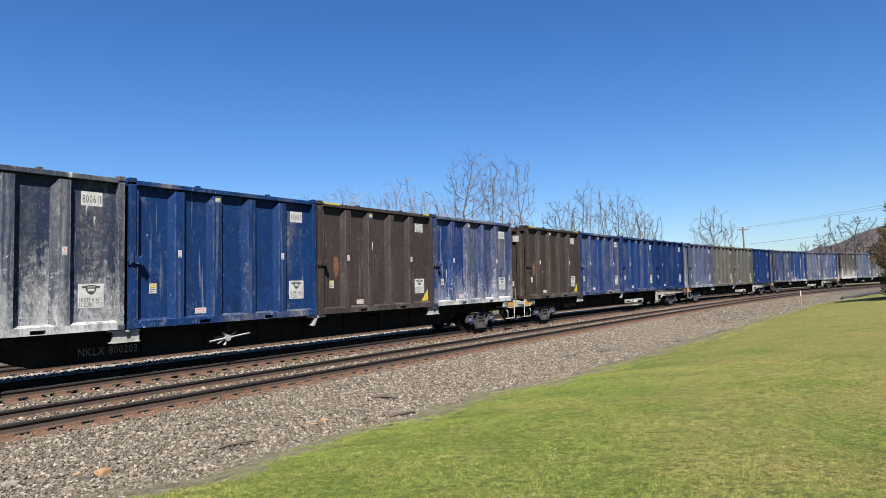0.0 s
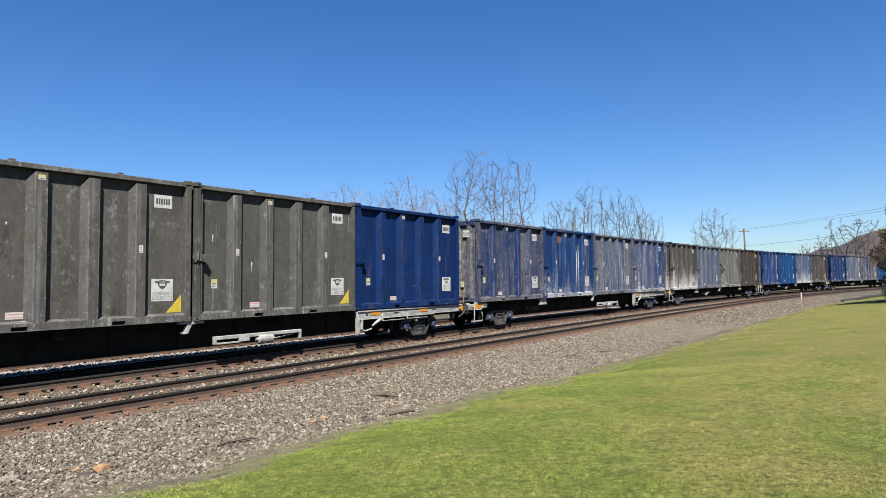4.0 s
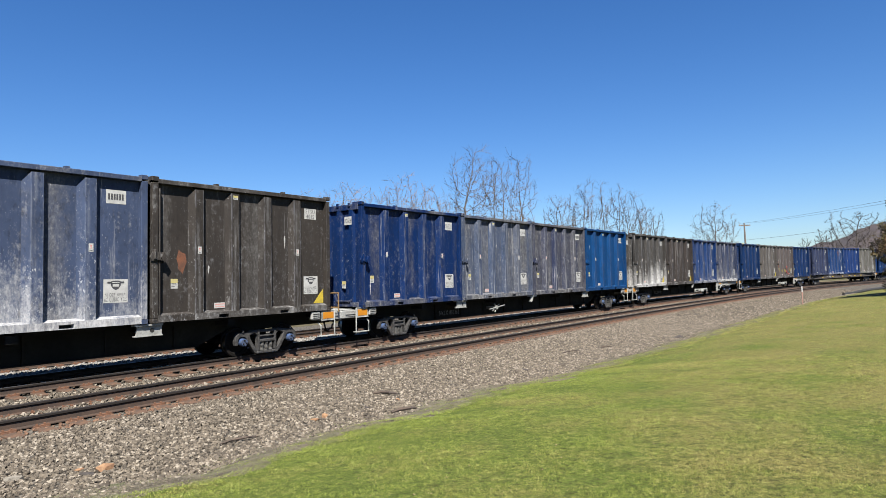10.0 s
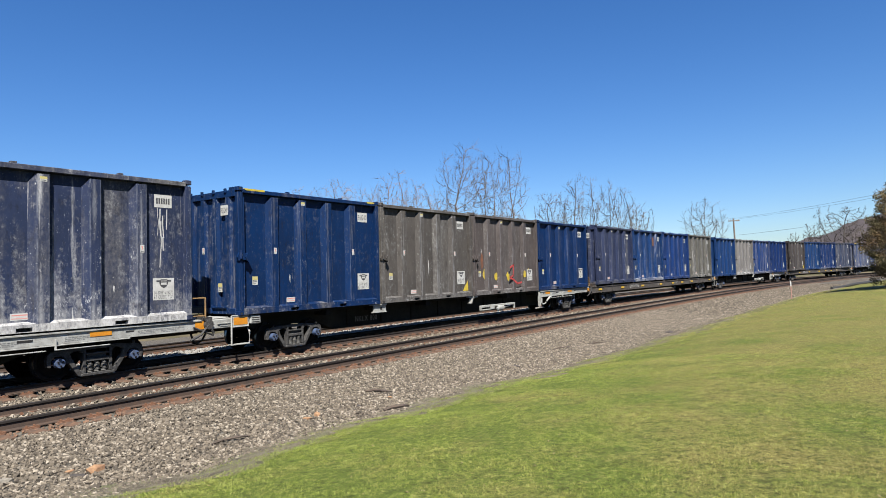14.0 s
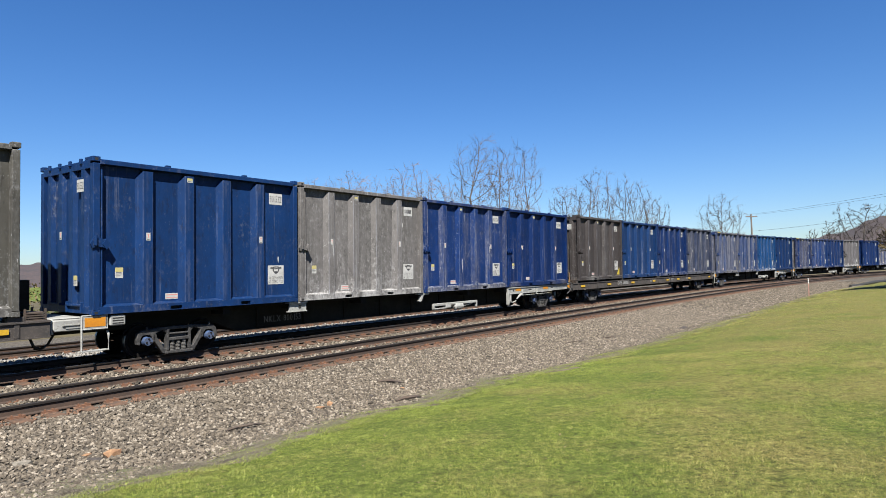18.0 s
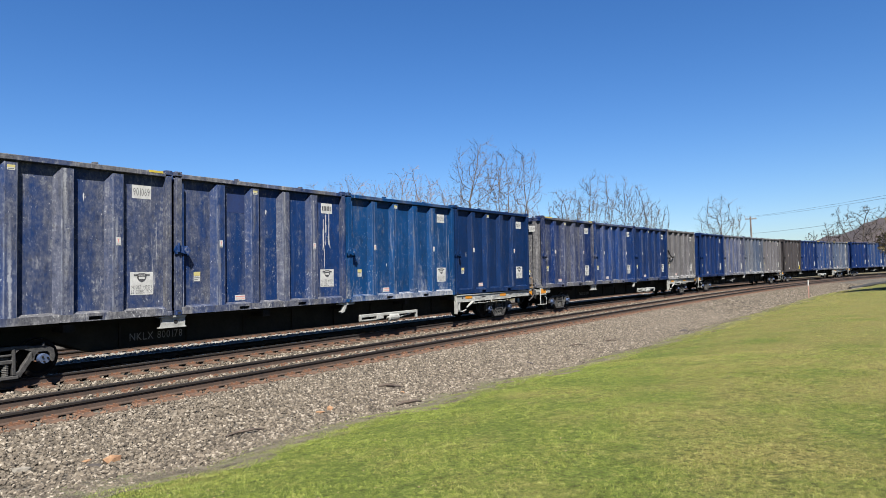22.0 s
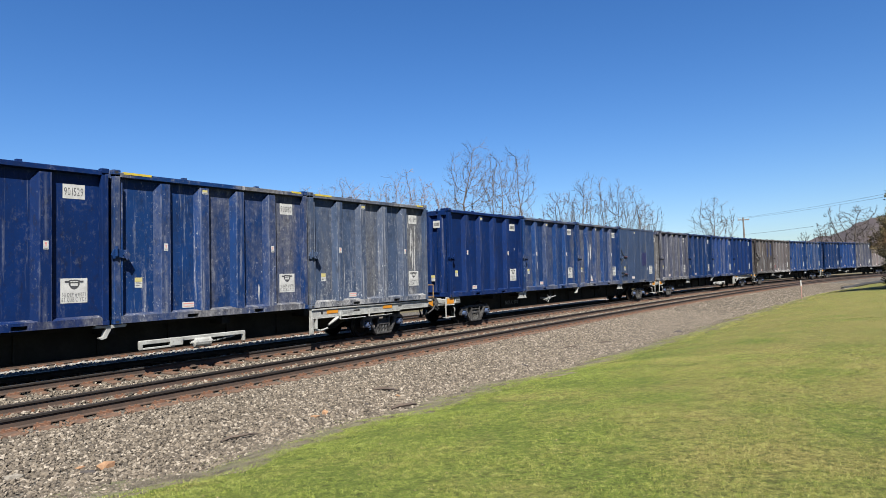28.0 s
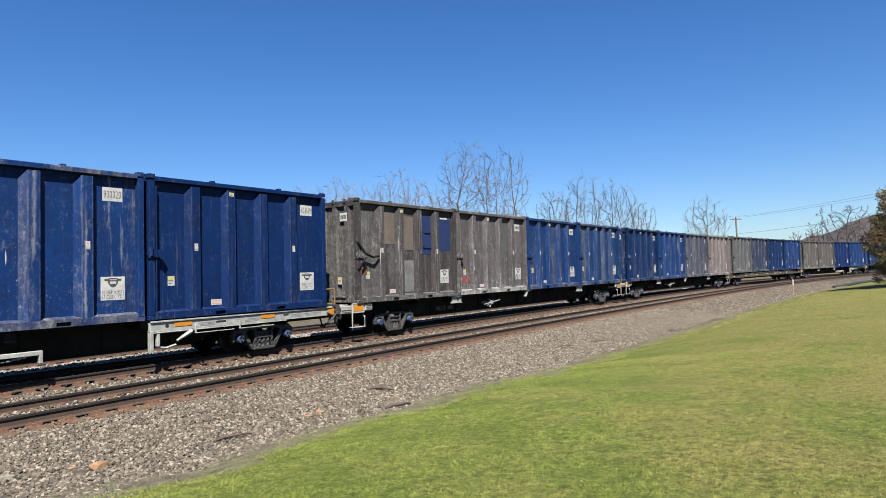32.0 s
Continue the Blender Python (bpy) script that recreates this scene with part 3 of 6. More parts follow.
def build_verge():
    """Bare brown verge beyond the far track."""
    ss, oo = np.arange(-60, 262, 4.0), np.array([-75, -40, -25, -18, -15, -14.2])
    s, o = np.meshgrid(ss, oo, indexing="ij")
    x, y, _ = line(s.ravel(), o.ravel())
    i = np.arange(x.size).reshape(s.shape)
    f = np.stack([i[:-1, :-1], i[1:, :-1], i[1:, 1:], i[:-1, 1:]], -1).reshape(-1, 4)
    m = Mat("weedy_verge", 0.95, 0, 0.15)
    v = m.coords()
    m.color(m.mix(m.ramp(m.noise(v, 0.5, 5, 0.65), 0.35, 0.65), (0.055, 0.050, 0.028), (0.105, 0.088, 0.055))).bump(m.noise(v, 8, 4), 0.8, 0.05)
    z = np.where(o.ravel() > -14.5, -0.50, -0.12)
    tagged(new("verge", raw_mesh("verge", np.stack([x, y, z], 1), f, m.m, smooth=True)), "brown weedy verge beyond the far track", "verge", kind="structure")


build_verge()
build_ground()
build_ballast()
build_soil()
build_stones()

# ---------------------------------------------------------------- containers
BOX_LONG, BOX_WIDE, BOX_GAP = 6.058, 2.86, 0.10
HL, HW = BOX_LONG / 2, BOX_WIDE / 2
PAN = 0.150                                     # how deep the panels lie behind the ribs
RIBS = [-1.70, -0.58, 0.54, 1.66]


def rib_mesh():
    """A hat-section rib with sloped flanks and a sloped head under the top rail."""
    bm = bmesh.new()
    lo, hi = 0.17, 3.47
    out, back = -HW + 0.012, -HW + PAN + 0.004
    ring = [(-0.27, back), (-0.12, out), (0.12, out), (0.15, back)]
    a = [bm.verts.new((x, y, lo)) for x, y in ring]
    b = [bm.verts.new((x, y, hi - (0.0 if y == out else 0.20))) for x, y in ring]
    for i in range(3):
        bm.faces.new((a[i], a[i + 1], b[i + 1], b[i]))
    t = [bm.verts.new((x, back, hi - 0.20)) for x in (-0.27, 0.15)]
    bm.faces.new((b[0], b[1], t[0])), bm.faces.new((b[2], b[3], t[1]))
    u = [bm.verts.new((x, back, hi + 0.02)) for x in (-0.12, 0.12)]
    bm.faces.new((b[1], b[2], u[1], u[0])), bm.faces.new((t[0], b[1], u[0])), bm.faces.new((b[2], t[1], u[1]))
    return mesh_of("rib", bm, RIB_PAINT)


def bottom_rail_mesh():
    bm = bmesh.new()
    y0, y1 = -HW + 0.004, -HW + 0.16
    cuts = [-HL + 0.165, -1.12, -0.80, 0.98, 1.30, HL - 0.165]
    for i in (0, 2, 4):
        slab(bm, cuts[i], cuts[i + 1], y0, y1, 0.02, 0.19)
    for i in (1, 3):
        slab(bm, cuts[i], cuts[i + 1], y0, y1, 0.125, 0.19)
        slab(bm, cuts[i], cuts[i + 1], y0, y1, 0.02, 0.035)
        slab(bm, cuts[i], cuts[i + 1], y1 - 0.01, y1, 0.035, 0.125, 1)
    # sloped ledge where panels meet the rail
    prism(bm, [(-HW + 0.006, 0.188), (-HW + PAN + 0.02, 0.188), (-HW + PAN + 0.02, 0.25)], "x", -HL + 0.16, HL - 0.16)
    return mesh_of("bottom_rail", bm, PAINT, HOLE_SHADE)


def simple(name, boxes, w=0.006, mat=None):
    bm = bmesh.new()
    for b in boxes:
        slab(bm, *b)
    if w:
        soften(bm, w)
    return mesh_of(name, bm, mat or PAINT)


def folded(name, ring, back, z0, z1):
    """An upright sheet folded along x, y points, with thickness."""
    bm = bmesh.new()
    rows = [[bm.verts.new((x + k * back[0], y + k * back[1], z)) for x, y in ring] for k in (0, 1) for z in (z0, z1)]
    for a, b in ((0, 1), (1, 3), (3, 2), (2, 0)):
        for i in range(len(ring) - 1):
            bm.faces.new((rows[a][i], rows[a][i + 1], rows[b][i + 1], rows[b][i]))
    for i in (0, -1):
        bm.faces.new((rows[0][i], rows[1][i], rows[3][i], rows[2][i]))
    bmesh.ops.recalc_face_normals(bm, faces=bm.faces)
    return mesh_of(name, bm, PAINT)


def end_mesh(sign):
    """A corrugated end wall, one folded sheet."""
    x, t = sign * (HL - 0.10), sign * 0.085
    ring = [(x, -HW + 0.14)]
    for y in (-0.90, -0.30, 0.30, 0.90):
        ring += [(x, y - 0.15), (x + t, y - 0.085), (x + t, y + 0.085), (x, y + 0.15)]
    return folded("end_wall", ring + [(x, HW - 0.14)], (-sign * 0.02, 0), 0.18, 3.50)


def decal_mesh(name, w, h, mats, bars):
    """A thin plate facing -y with raised prints: bars are x0, x1, z0, z1, material index."""
    bm = bmesh.new()
    slab(bm, -w / 2, w / 2, -0.003, 0.0, -h / 2, h / 2)
    for x0, x1, z0, z1, k in bars:
        slab(bm, x0, x1, -0.0045, -0.003, z0, z1, k)
    return mesh_of(name, bm, *mats)


def shield_mesh():
    """A plain shield badge with a band, in the plane facing -y."""
    bm = bmesh.new()
    prism(bm, [(-0.12, 0.10), (-0.06, 0.12), (0.06, 0.12), (0.12, 0.10), (0.115, 0.0), (0.065, -0.075), (0.0, -0.105), (-0.065, -0.075), (-0.115, 0.0)], "y", -0.003, 0.0)
    slab(bm, -0.20, 0.20, -0.0045, -0.001, 0.055, 0.095)
    slab(bm, -0.075, 0.075, -0.006, -0.003, -0.025, 0.035, 1)
    slab(bm, -0.085, 0.085, -0.006, -0.0045, 0.066, 0.084, 1)
    return mesh_of("shield_badge", bm, INK, DECAL)


MESH = {}


def container_meshes():
    M = MESH
    M["side"] = simple("side_panel", [(-HL + 0.15, HL - 0.15, -HW + PAN, -HW + PAN + 0.03, 0.10, 3.56)], 0)
    ring = [(-HL + 0.15, HW - PAN)]
    for x in RIBS:
        ring += [(x - 0.22, HW - PAN), (x - 0.12, HW - 0.012), (x + 0.12, HW - 0.012), (x + 0.22, HW - PAN)]
    M["far_side"] = folded("side_panel", ring + [(HL - 0.15, HW - PAN)], (0, -0.03), 0.10, 3.56)
    M["rib"] = rib_mesh()
    M["bottom"] = bottom_rail_mesh()
    M["far_bottom"] = simple("bottom_rail", [(-HL + 0.165, HL - 0.165, HW - 0.16, HW - 0.004, 0.02, 0.19)])
    M["top"] = simple("top_rail", [(-HL + 0.165, HL - 0.165, -HW + 0.001, -HW + 0.13, 3.52, 3.64)], 0.012)
    M["far_top"] = simple("top_rail", [(-HL + 0.165, HL - 0.165, HW - 0.13, HW - 0.001, 3.52, 3.64)], 0.012)
    M["post"] = simple("corner_post", [(-0.075, 0.085, -0.08, 0.08, 0.12, 3.54)], 0.012)
    bm = bmesh.new()
    slab(bm, -0.092, 0.089, -0.085, 0.081, 0.0, 0.122)
    soften(bm, 0.014)
    prism(bm, [(-0.045 + 0.022 * math.cos(a) + (0.06 if math.cos(a) > 0 else 0.02), 0.06 + 0.030 * math.sin(a)) for a in (2 * math.pi * (k + 0.5) / 12 for k in range(12))], "y", -0.0865, -0.080, 1)
    M["casting"] = mesh_of("corner_casting", bm, PAINT, HOLE_SHADE)
    M["end_lo"] = end_mesh(-1)
    M["end_hi"] = end_mesh(1)
    M["header_lo"] = simple("end_header", [(-HL + 0.01, -HL + 0.12, -HW + 0.17, HW - 0.17, 3.42, 3.62)] +
                            [(-HL - 0.03, -HL + 0.02, y - 0.05, y + 0.05, 3.55, 3.68) for y in (-0.85, -0.28, 0.28, 0.85)], 0.01)
    M["header_hi"] = simple("end_header", [(HL - 0.12, HL - 0.01, -HW + 0.17, HW - 0.17, 3.42, 3.62)], 0.01)
    M["sill_lo"] = simple("end_sill", [(-HL + 0.005, -HL + 0.13, -HW + 0.17, HW - 0.17, 0.03, 0.20),
                                       (-HL - 0.05, -HL + 0.02, -0.95, -0.15, 0.20, 0.25), (-HL - 0.05, -HL + 0.02, -0.95, -0.90, 0.05, 0.30),
                                       (-HL - 0.05, -HL + 0.02, -0.20, -0.15, 0.05, 0.30), (-HL - 0.04, -HL + 0.02, 0.2, 0.9, 0.20, 0.25)], 0.008)
    M["sill_hi"] = simple("end_sill", [(HL - 0.13, HL - 0.005, -HW + 0.17, HW - 0.17, 0.03, 0.20)], 0.008)
    # roof lid a little below the rails, with hinge and lugs
    bm = bmesh.new()
    slab(bm, -HL + 0.1, HL - 0.1, -HW + 0.12, HW - 0.12, 3.55, 3.58)
    M["roof"] = mesh_of("roof_lid", bm, PAINT)
    M["lug"] = simple("roof_lug", [(-0.06, 0.06, -HW + 0.03, -HW + 0.14, 3.57, 3.69)], 0.008)
    M["hinge"] = simple("roof_hinge", [(-HL + 0.02, -HL + 0.22, -HW + 0.18, -HW + 0.45, 3.57, 3.70)], 0.008)
    # latch: a lug on the post with a diamond plate and its rod
    bm = bmesh.new()
    prism(bm, [(-HL - 0.06, 1.66), (-HL + 0.01, 1.80), (-HL + 0.22, 1.78), (-HL + 0.36, 1.66), (-HL + 0.30, 1.56), (-HL + 0.12, 1.60), (-HL - 0.02, 1.56)], "y", -HW - 0.035, -HW + 0.02)
    pipe(bm, [(-HL + 0.05, -HW - 0.05, 1.62), (-HL + 0.05, -HW - 0.05, 1.86)], 0.035, 8)
    prism(bm, [(-HL + 0.20, 1.66), (-HL + 0.29, 1.78), (-HL + 0.38, 1.66), (-HL + 0.29, 1.52)], "y", -HW - 0.06, -HW + 0.09)
    M["latch"] = mesh_of("latch", bm, PAINT)
    bm = bmesh.new()
    pipe(bm, [(-HL + 0.215, -HW + 0.03, 0.2), (-HL + 0.215, -HW + 0.03, 3.4)], 0.020, 8)
    M["rod"] = mesh_of("lock_rod", bm, PAINT)
    M["bars"] = simple("numeral_bars", [(-0.19 + 0.065 * k, -0.145 + 0.065 * k, -0.001, 0.0, -0.075, 0.075) for k in range(6)], 0, INK)
    M["plate"] = decal_mesh("number_plate", 0.48, 0.33, (DECAL,), [])
    M["badge"] = decal_mesh("licence_board", 0.58, 0.56, (DECAL, INK),
                            [])
    M["words"] = lettering("NJ DEP #19571", 0.085, INK, 0.52)
    M["yards"] = lettering("62 CUBIC YDS", 0.10, INK, 0.54)
    M["shield"] = shield_mesh()
    M["sticker"] = decal_mesh("warning_sticker", 0.105, 0.19, (DECAL, RED_INK, INK), [(-0.022, 0.022, 0.035, 0.062, 1), (-0.010, 0.010, -0.03, 0.035, 1), (-0.035, 0.035, -0.075, -0.062, 2)])
    M["yellow"] = decal_mesh("caution_sticker", 0.19, 0.25, (DECAL, PALE_YELLOW, INK), [(-0.095, 0.095, 0.02, 0.125, 1), (-0.075, 0.06, 0.005, 0.02, 2), (-0.075, 0.075, -0.035, -0.022, 2), (-0.075, 0.03, -0.08, -0.067, 2)])
    M["notice"] = decal_mesh("red_notice", 0.46, 0.15, (DECAL, RED_INK), [(-0.20, 0.20, 0.022, 0.045, 1), (-0.20, 0.16, -0.045, -0.028, 1)])
    M["mark"] = decal_mesh("height_mark", 0.15, 0.11, (DECAL, PALE_YELLOW, INK), [(-0.075, 0.075, 0.0, 0.055, 1), (-0.055, 0.055, -0.035, -0.022, 2)])


container_meshes()
NAVY, BLUE, ROYAL, SLATE, PALE, GREY, TAUPE, BROWN, TAN, SEA, HAZE, SOOT = (
    (0.0028, 0.0172, 0.0750), (0.0060, 0.0280, 0.1060), (0.0035, 0.0390, 0.1280), (0.022, 0.0310, 0.066), (0.150, 0.175, 0.225),
    (0.082, 0.083, 0.088), (0.074, 0.0685, 0.0635), (0.040, 0.0325, 0.0285), (0.140, 0.131, 0.124), (0.030, 0.052, 0.102),
    (0.046, 0.062, 0.112), (0.044, 0.0420, 0.0405))
WORDS = {NAVY: "navy blue", BLUE: "blue", ROYAL: "bright blue", SLATE: "slate blue", PALE: "pale faded blue", GREY: "dull grey",
         TAUPE: "grey brown", BROWN: "dark brown", TAN: "pale tan grey", SEA: "dull sea blue", HAZE: "faded grey blue", SOOT: "sooty grey brown"}
# coat, grey film, chalk at the foot and rubbed ribs of the four containers of each wagon, from the head of the train
LOADS = {
    -4: [(SLATE, 0.85, 0.85, 0.5), (BLUE, 0.35, 0.25, 0.2), (BROWN, 0.30, 0.08, 0.1), (BLUE, 0.70, 0.80, 0.3)],
    -3: [(BROWN, 0.30, 0.05, 0.1), (BLUE, 0.65, 0.20, 0.3), (BLUE, 0.45, 0.20, 0.3), (NAVY, 0.15, 0.05, 0.1)],
    -2: [(HAZE, 0.48, 0.60, 0.3), (TAUPE, 0.55, 0.20, 0.2), (TAUPE, 0.45, 0.32, 0.2), (NAVY, 0.08, 0.05, 0.1)],
    -1: [(NAVY, 0.80, 0.15, 0.2), (BLUE, 0.30, 0.70, 0.4), (BLUE, 0.95, 0.30, 0.6), (BLUE, 0.80, 0.62, 0.4)],
    0: [(SOOT, 0.48, 0.95, 0.3), (HAZE, 0.80, 0.38, 0.4), (GREY, 0.60, 0.50, 0.3), (BROWN, 0.12, 0.05, 0.1)],
    1: [(BLUE, 0.55, 0.15, 0.3), (ROYAL, 0.18, 0.08, 0.1), (HAZE, 0.60, 0.85, 0.3), (BROWN, 0.48, 0.30, 0.3)],
    2: [(NAVY, 0.50, 0.12, 0.4), (HAZE, 0.80, 0.35, 0.5), (SLATE, 0.85, 0.28, 0.5), (ROYAL, 0.12, 0.05, 0.1)],
    3: [(SOOT, 0.48, 1.00, 0.3), (BROWN, 0.42, 0.32, 0.4), (BLUE, 0.60, 0.55, 0.4), (SLATE, 0.70, 0.75, 0.5)],
    4: [(NAVY, 0.35, 0.15, 0.2), (TAUPE, 0.60, 0.25, 0.3), (TAUPE, 0.50, 0.25, 0.2), (NAVY, 0.22, 0.12, 0.1)],
    5: [(SLATE, 0.50, 0.08, 0.2), (BLUE, 0.35, 0.60, 0.2), (BLUE, 0.30, 0.18, 0.2), (TAUPE, 0.65, 0.42, 0.2)],
    6: [(BLUE, 0.15, 0.08, 0.1), (TAN, 0.75, 0.62, 0.3), (BLUE, 0.60, 0.42, 0.3), (NAVY, 0.22, 0.12, 0.1)],
    7: [(SOOT, 0.45, 0.12, 0.1), (BLUE, 0.22, 0.22, 0.2), (NAVY, 0.35, 0.45, 0.3), (SLATE, 0.65, 0.25, 0.3)],
    8: [(BLUE, 0.85, 0.35, 0.7), (BLUE, 0.75, 0.35, 0.5), (ROYAL, 0.45, 0.60, 0.3), (NAVY, 0.10, 0.05, 0.1)],
    9: [(NAVY, 0.75, 0.22, 0.3), (BLUE, 0.62, 0.22, 0.4), (NAVY, 0.40, 0.15, 0.2), (GREY, 0.65, 0.62, 0.3)],
    10: [(NAVY, 0.12, 0.10, 0.2), (BLUE, 0.92, 0.42, 0.5), (HAZE, 0.80, 0.60, 0.5), (GREY, 0.75, 0.50, 0.4)],
    11: [(SOOT, 0.15, 0.05, 0.1), (NAVY, 0.25, 0.10, 0.2), (BLUE, 0.65, 0.30, 0.4), (HAZE, 0.75, 0.50, 0.5)],
    12: [(NAVY, 0.06, 0.05, 0.1), (BLUE, 0.60, 0.22, 0.4), (BLUE, 0.65, 0.20, 0.3), (SEA, 0.50, 0.12, 0.0)],
    13: [(SLATE, 0.78, 0.38, 0.95), (NAVY, 0.35, 0.08, 0.35), (BLUE, 0.50, 0.18, 0.5), (NAVY, 0.12, 0.05, 0.1)],
    14: [(SOOT, 0.60, 0.25, 0.3), (TAUPE, 0.75, 0.60, 0.2), (BLUE, 0.50, 0.30, 0.3), (BLUE, 0.50, 0.20, 0.3)],
    15: [(NAVY, 0.4, 0.20, 0.2), (BLUE, 0.4, 0.30, 0.2), (SLATE, 0.8, 0.30, 0.3), (TAN, 0.7, 0.40, 0.2)],
    16: [(GREY, 0.6, 0.30, 0.2), (SLATE, 0.6, 0.20, 0.2), (NAVY, 0.3, 0.10, 0.1), (BLUE, 0.4, 0.20, 0.2)],
    17: [(TAUPE, 0.6, 0.30, 0.2), (TAUPE, 0.5, 0.20, 0.2), (NAVY, 0.2, 0.10, 0.1), (BLUE, 0.3, 0.20, 0.2)],
    18: [(BLUE, 0.4, 0.20, 0.2), (SLATE, 0.7, 0.30, 0.2), (NAVY, 0.3, 0.10, 0.1), (TAUPE, 0.5, 0.30, 0.2)],
}
NUMBERS = {(5, 1): "900968", (7, 1): "901581", (-1, 0): "900468", (-4, 0): "800611", (-4, 1): "900467", (-4, 2): "ETSU 4234", (-4, 3): "901213", (-3, 1): "900086", (-3, 2): "4126", (-3, 3): "900627", (-2, 0): "4002", (-1, 1): "900808", (-1, 2): "900093",
           (1, 0): "901351", (1, 1): "901173", (2, 0): "901526", (2, 1): "4144", (2, 3): "901389", (4, 0): "901240", (6, 2): "901024", (6, 3): "900940",
           (8, 0): "901069", (8, 2): "901595", (8, 3): "901517", (9, 0): "900641", (9, 1): "901104", (10, 0): "901565", (11, 3): "4119", (12, 3): "910073", (12, 2): "901407", (5, 3): "ETSU 4101", (13, 1): "900074", (6, 0): "901532", (0, 3): "ETSU 4216", (1, 3): "ETSU 4015", (11, 1): "901529", (11, 2): "900080", (13, 2): "900020", (13, 3): "901619", (3, 1): "ETSU 4193", (7, 0): "ETSU 4284",
           (0, 0): "ETSU 4198", (3, 0): "ETSU 4233", (-3, 0): "ETSU 4277"}


def build_container():
    """The first container; all others are copies of it."""
    M = MESH
    root = new("waste_container")
    hang("side_panel", M["side"], root), hang("side_panel", M["far_side"], root)
    for x in RIBS:
        hang("rib", M["rib"], root, m=pose(x, 0, 0))
    hang("bottom_rail", M["bottom"], root), hang("bottom_rail", M["far_bottom"], root)
    hang("top_rail", M["top"], root), hang("top_rail", M["far_top"], root)
    for sx in (-1, 1):
        for sy in (-1, 1):
            m = pose(sx * (HL - 0.09), sy * (HW - 0.082), 0, 0, 0, 0 if sx < 0 else 180)
            hang("corner_post", M["post"], root, m=m)
            hang("corner_casting", M["casting"], root, m=m)
            hang("corner_casting", M["casting"], root, m=m @ pose(0, 0, 3.575))
    hang("end_wall", M["end_lo"], root), hang("end_wall", M["end_hi"], root)
    hang("end_header", M["header_lo"], root), hang("end_header", M["header_hi"], root)
    hang("end_sill", M["sill_lo"], root), hang("end_sill", M["sill_hi"], root)
    hang("roof_lid", M["roof"], root), hang("roof_hinge", M["hinge"], root)
    hang("roof_lug", M["lug"], root, m=pose(-1.15, 0, 0)), hang("roof_lug", M["lug"], root, m=pose(1.15, 0, 0))
    hang("latch", M["latch"], root), hang("lock_rod", M["rod"], root)
    pan = -HW + PAN
    b = hang("licence_board", M["badge"], root, "white board with a black shield and printed lines", pose(2.30, pan, 0.84))
    hang("shield_badge", M["shield"], b, m=pose(0, -0.0045, 0.13))
    hang("printed_line", M["words"], b, m=pose(0, -0.0042, -0.09)), hang("printed_line", M["yards"], b, m=pose(0, -0.0042, -0.20))
    hang("warning_sticker", M["sticker"], root, "small white and red sticker", pose(-1.70, -HW + 0.012, 1.86))
    hang("warning_sticker", M["sticker"], root, "small white and red sticker", pose(1.66, -HW + 0.012, 1.86))
    hang("caution_sticker", M["yellow"], root, "white and yellow caution sticker", pose(-2.35, pan, 0.98))
    hang("red_notice", M["notice"], root, "white notice with red print", pose(-0.95, pan, 0.36))
    hang("height_mark", M["mark"], root, "small yellow height mark", pose(-0.58, -HW + 0.012, 3.36))
    hang("caution_sticker", M["yellow"], root, "white and yellow caution sticker", pose(-HL + 0.012, -0.55, 0.80, 0, 0, -90))
    hang("warning_sticker", M["sticker"], root, "small white and red sticker", pose(-HL + 0.012, 0.26, 1.9, 0, 0, -90))
    return root


def two_line_plate(bm_text, root, m, size):
    p = hang("number_plate", MESH["plate"], root, "white plate with black numerals", m)
    words = (bm_text or "").split()
    if not words:
        tagged(hang("numeral_bars", MESH["bars"], p, m=pose(0, -0.0042, 0)), kind="stuff")
    elif len(words) == 1:
        hang("numeral_line", lettering(bm_text, size * 0.85, INK, 0.43), p, m=pose(0, -0.0042, 0))
    else:
        for w, z in zip(words, (0.08, -0.08)):
            hang("numeral_line", lettering(w, size * 0.60, INK, 0.40), p, m=pose(0, -0.0042, z))


CONTAINERS = {}
SMOOTH = {(12, 3)}
CORNER_MARK = {(-4, 2), (-3, 0), (-2, 1), (-2, 2), (1, 3), (3, 0), (3, 1), (4, 1), (7, 0), (11, 0)}
YELLOW_RAIL = {(-4, 2), (-3, 0), (0, 2), (0, 3), (4, 0), (8, 0), (9, 0), (11, 2), (11, 3)}
PATCH_TAN = worn("tan_primer", (0.13, 0.105, 0.08), (0.085, 0.072, 0.06), 0.75, 0, 2.5)
PATCH_BLUE = worn("fresh_blue_patch", (0.010, 0.026, 0.10), (0.009, 0.020, 0.075), 0.55, 0, 3)
PATCH_GREY = worn("bare_grey_steel", (0.20, 0.20, 0.195), (0.13, 0.13, 0.128), 0.6, 0.2, 3)
PATCH_RUST = worn("rust_patch", (0.17, 0.060, 0.026), (0.09, 0.040, 0.024), 0.9, 0, 4)
RATCHET = worn("dark_red_ratchet", (0.10, 0.03, 0.035), (0.05, 0.02, 0.025), 0.6, 0, 8)
PATCH_DEEP = worn("deep_blue_patch", (0.012, 0.014, 0.075), (0.010, 0.012, 0.055), 0.5, 0, 2)
SPRAY_YELLOW = worn("yellow_spray_paint", (0.50, 0.38, 0.03), (0.36, 0.27, 0.04), 0.6, 0, 6, bump=0)
SPRAY_RED = worn("red_spray_paint", (0.42, 0.045, 0.04), (0.30, 0.05, 0.05), 0.6, 0, 6, bump=0)
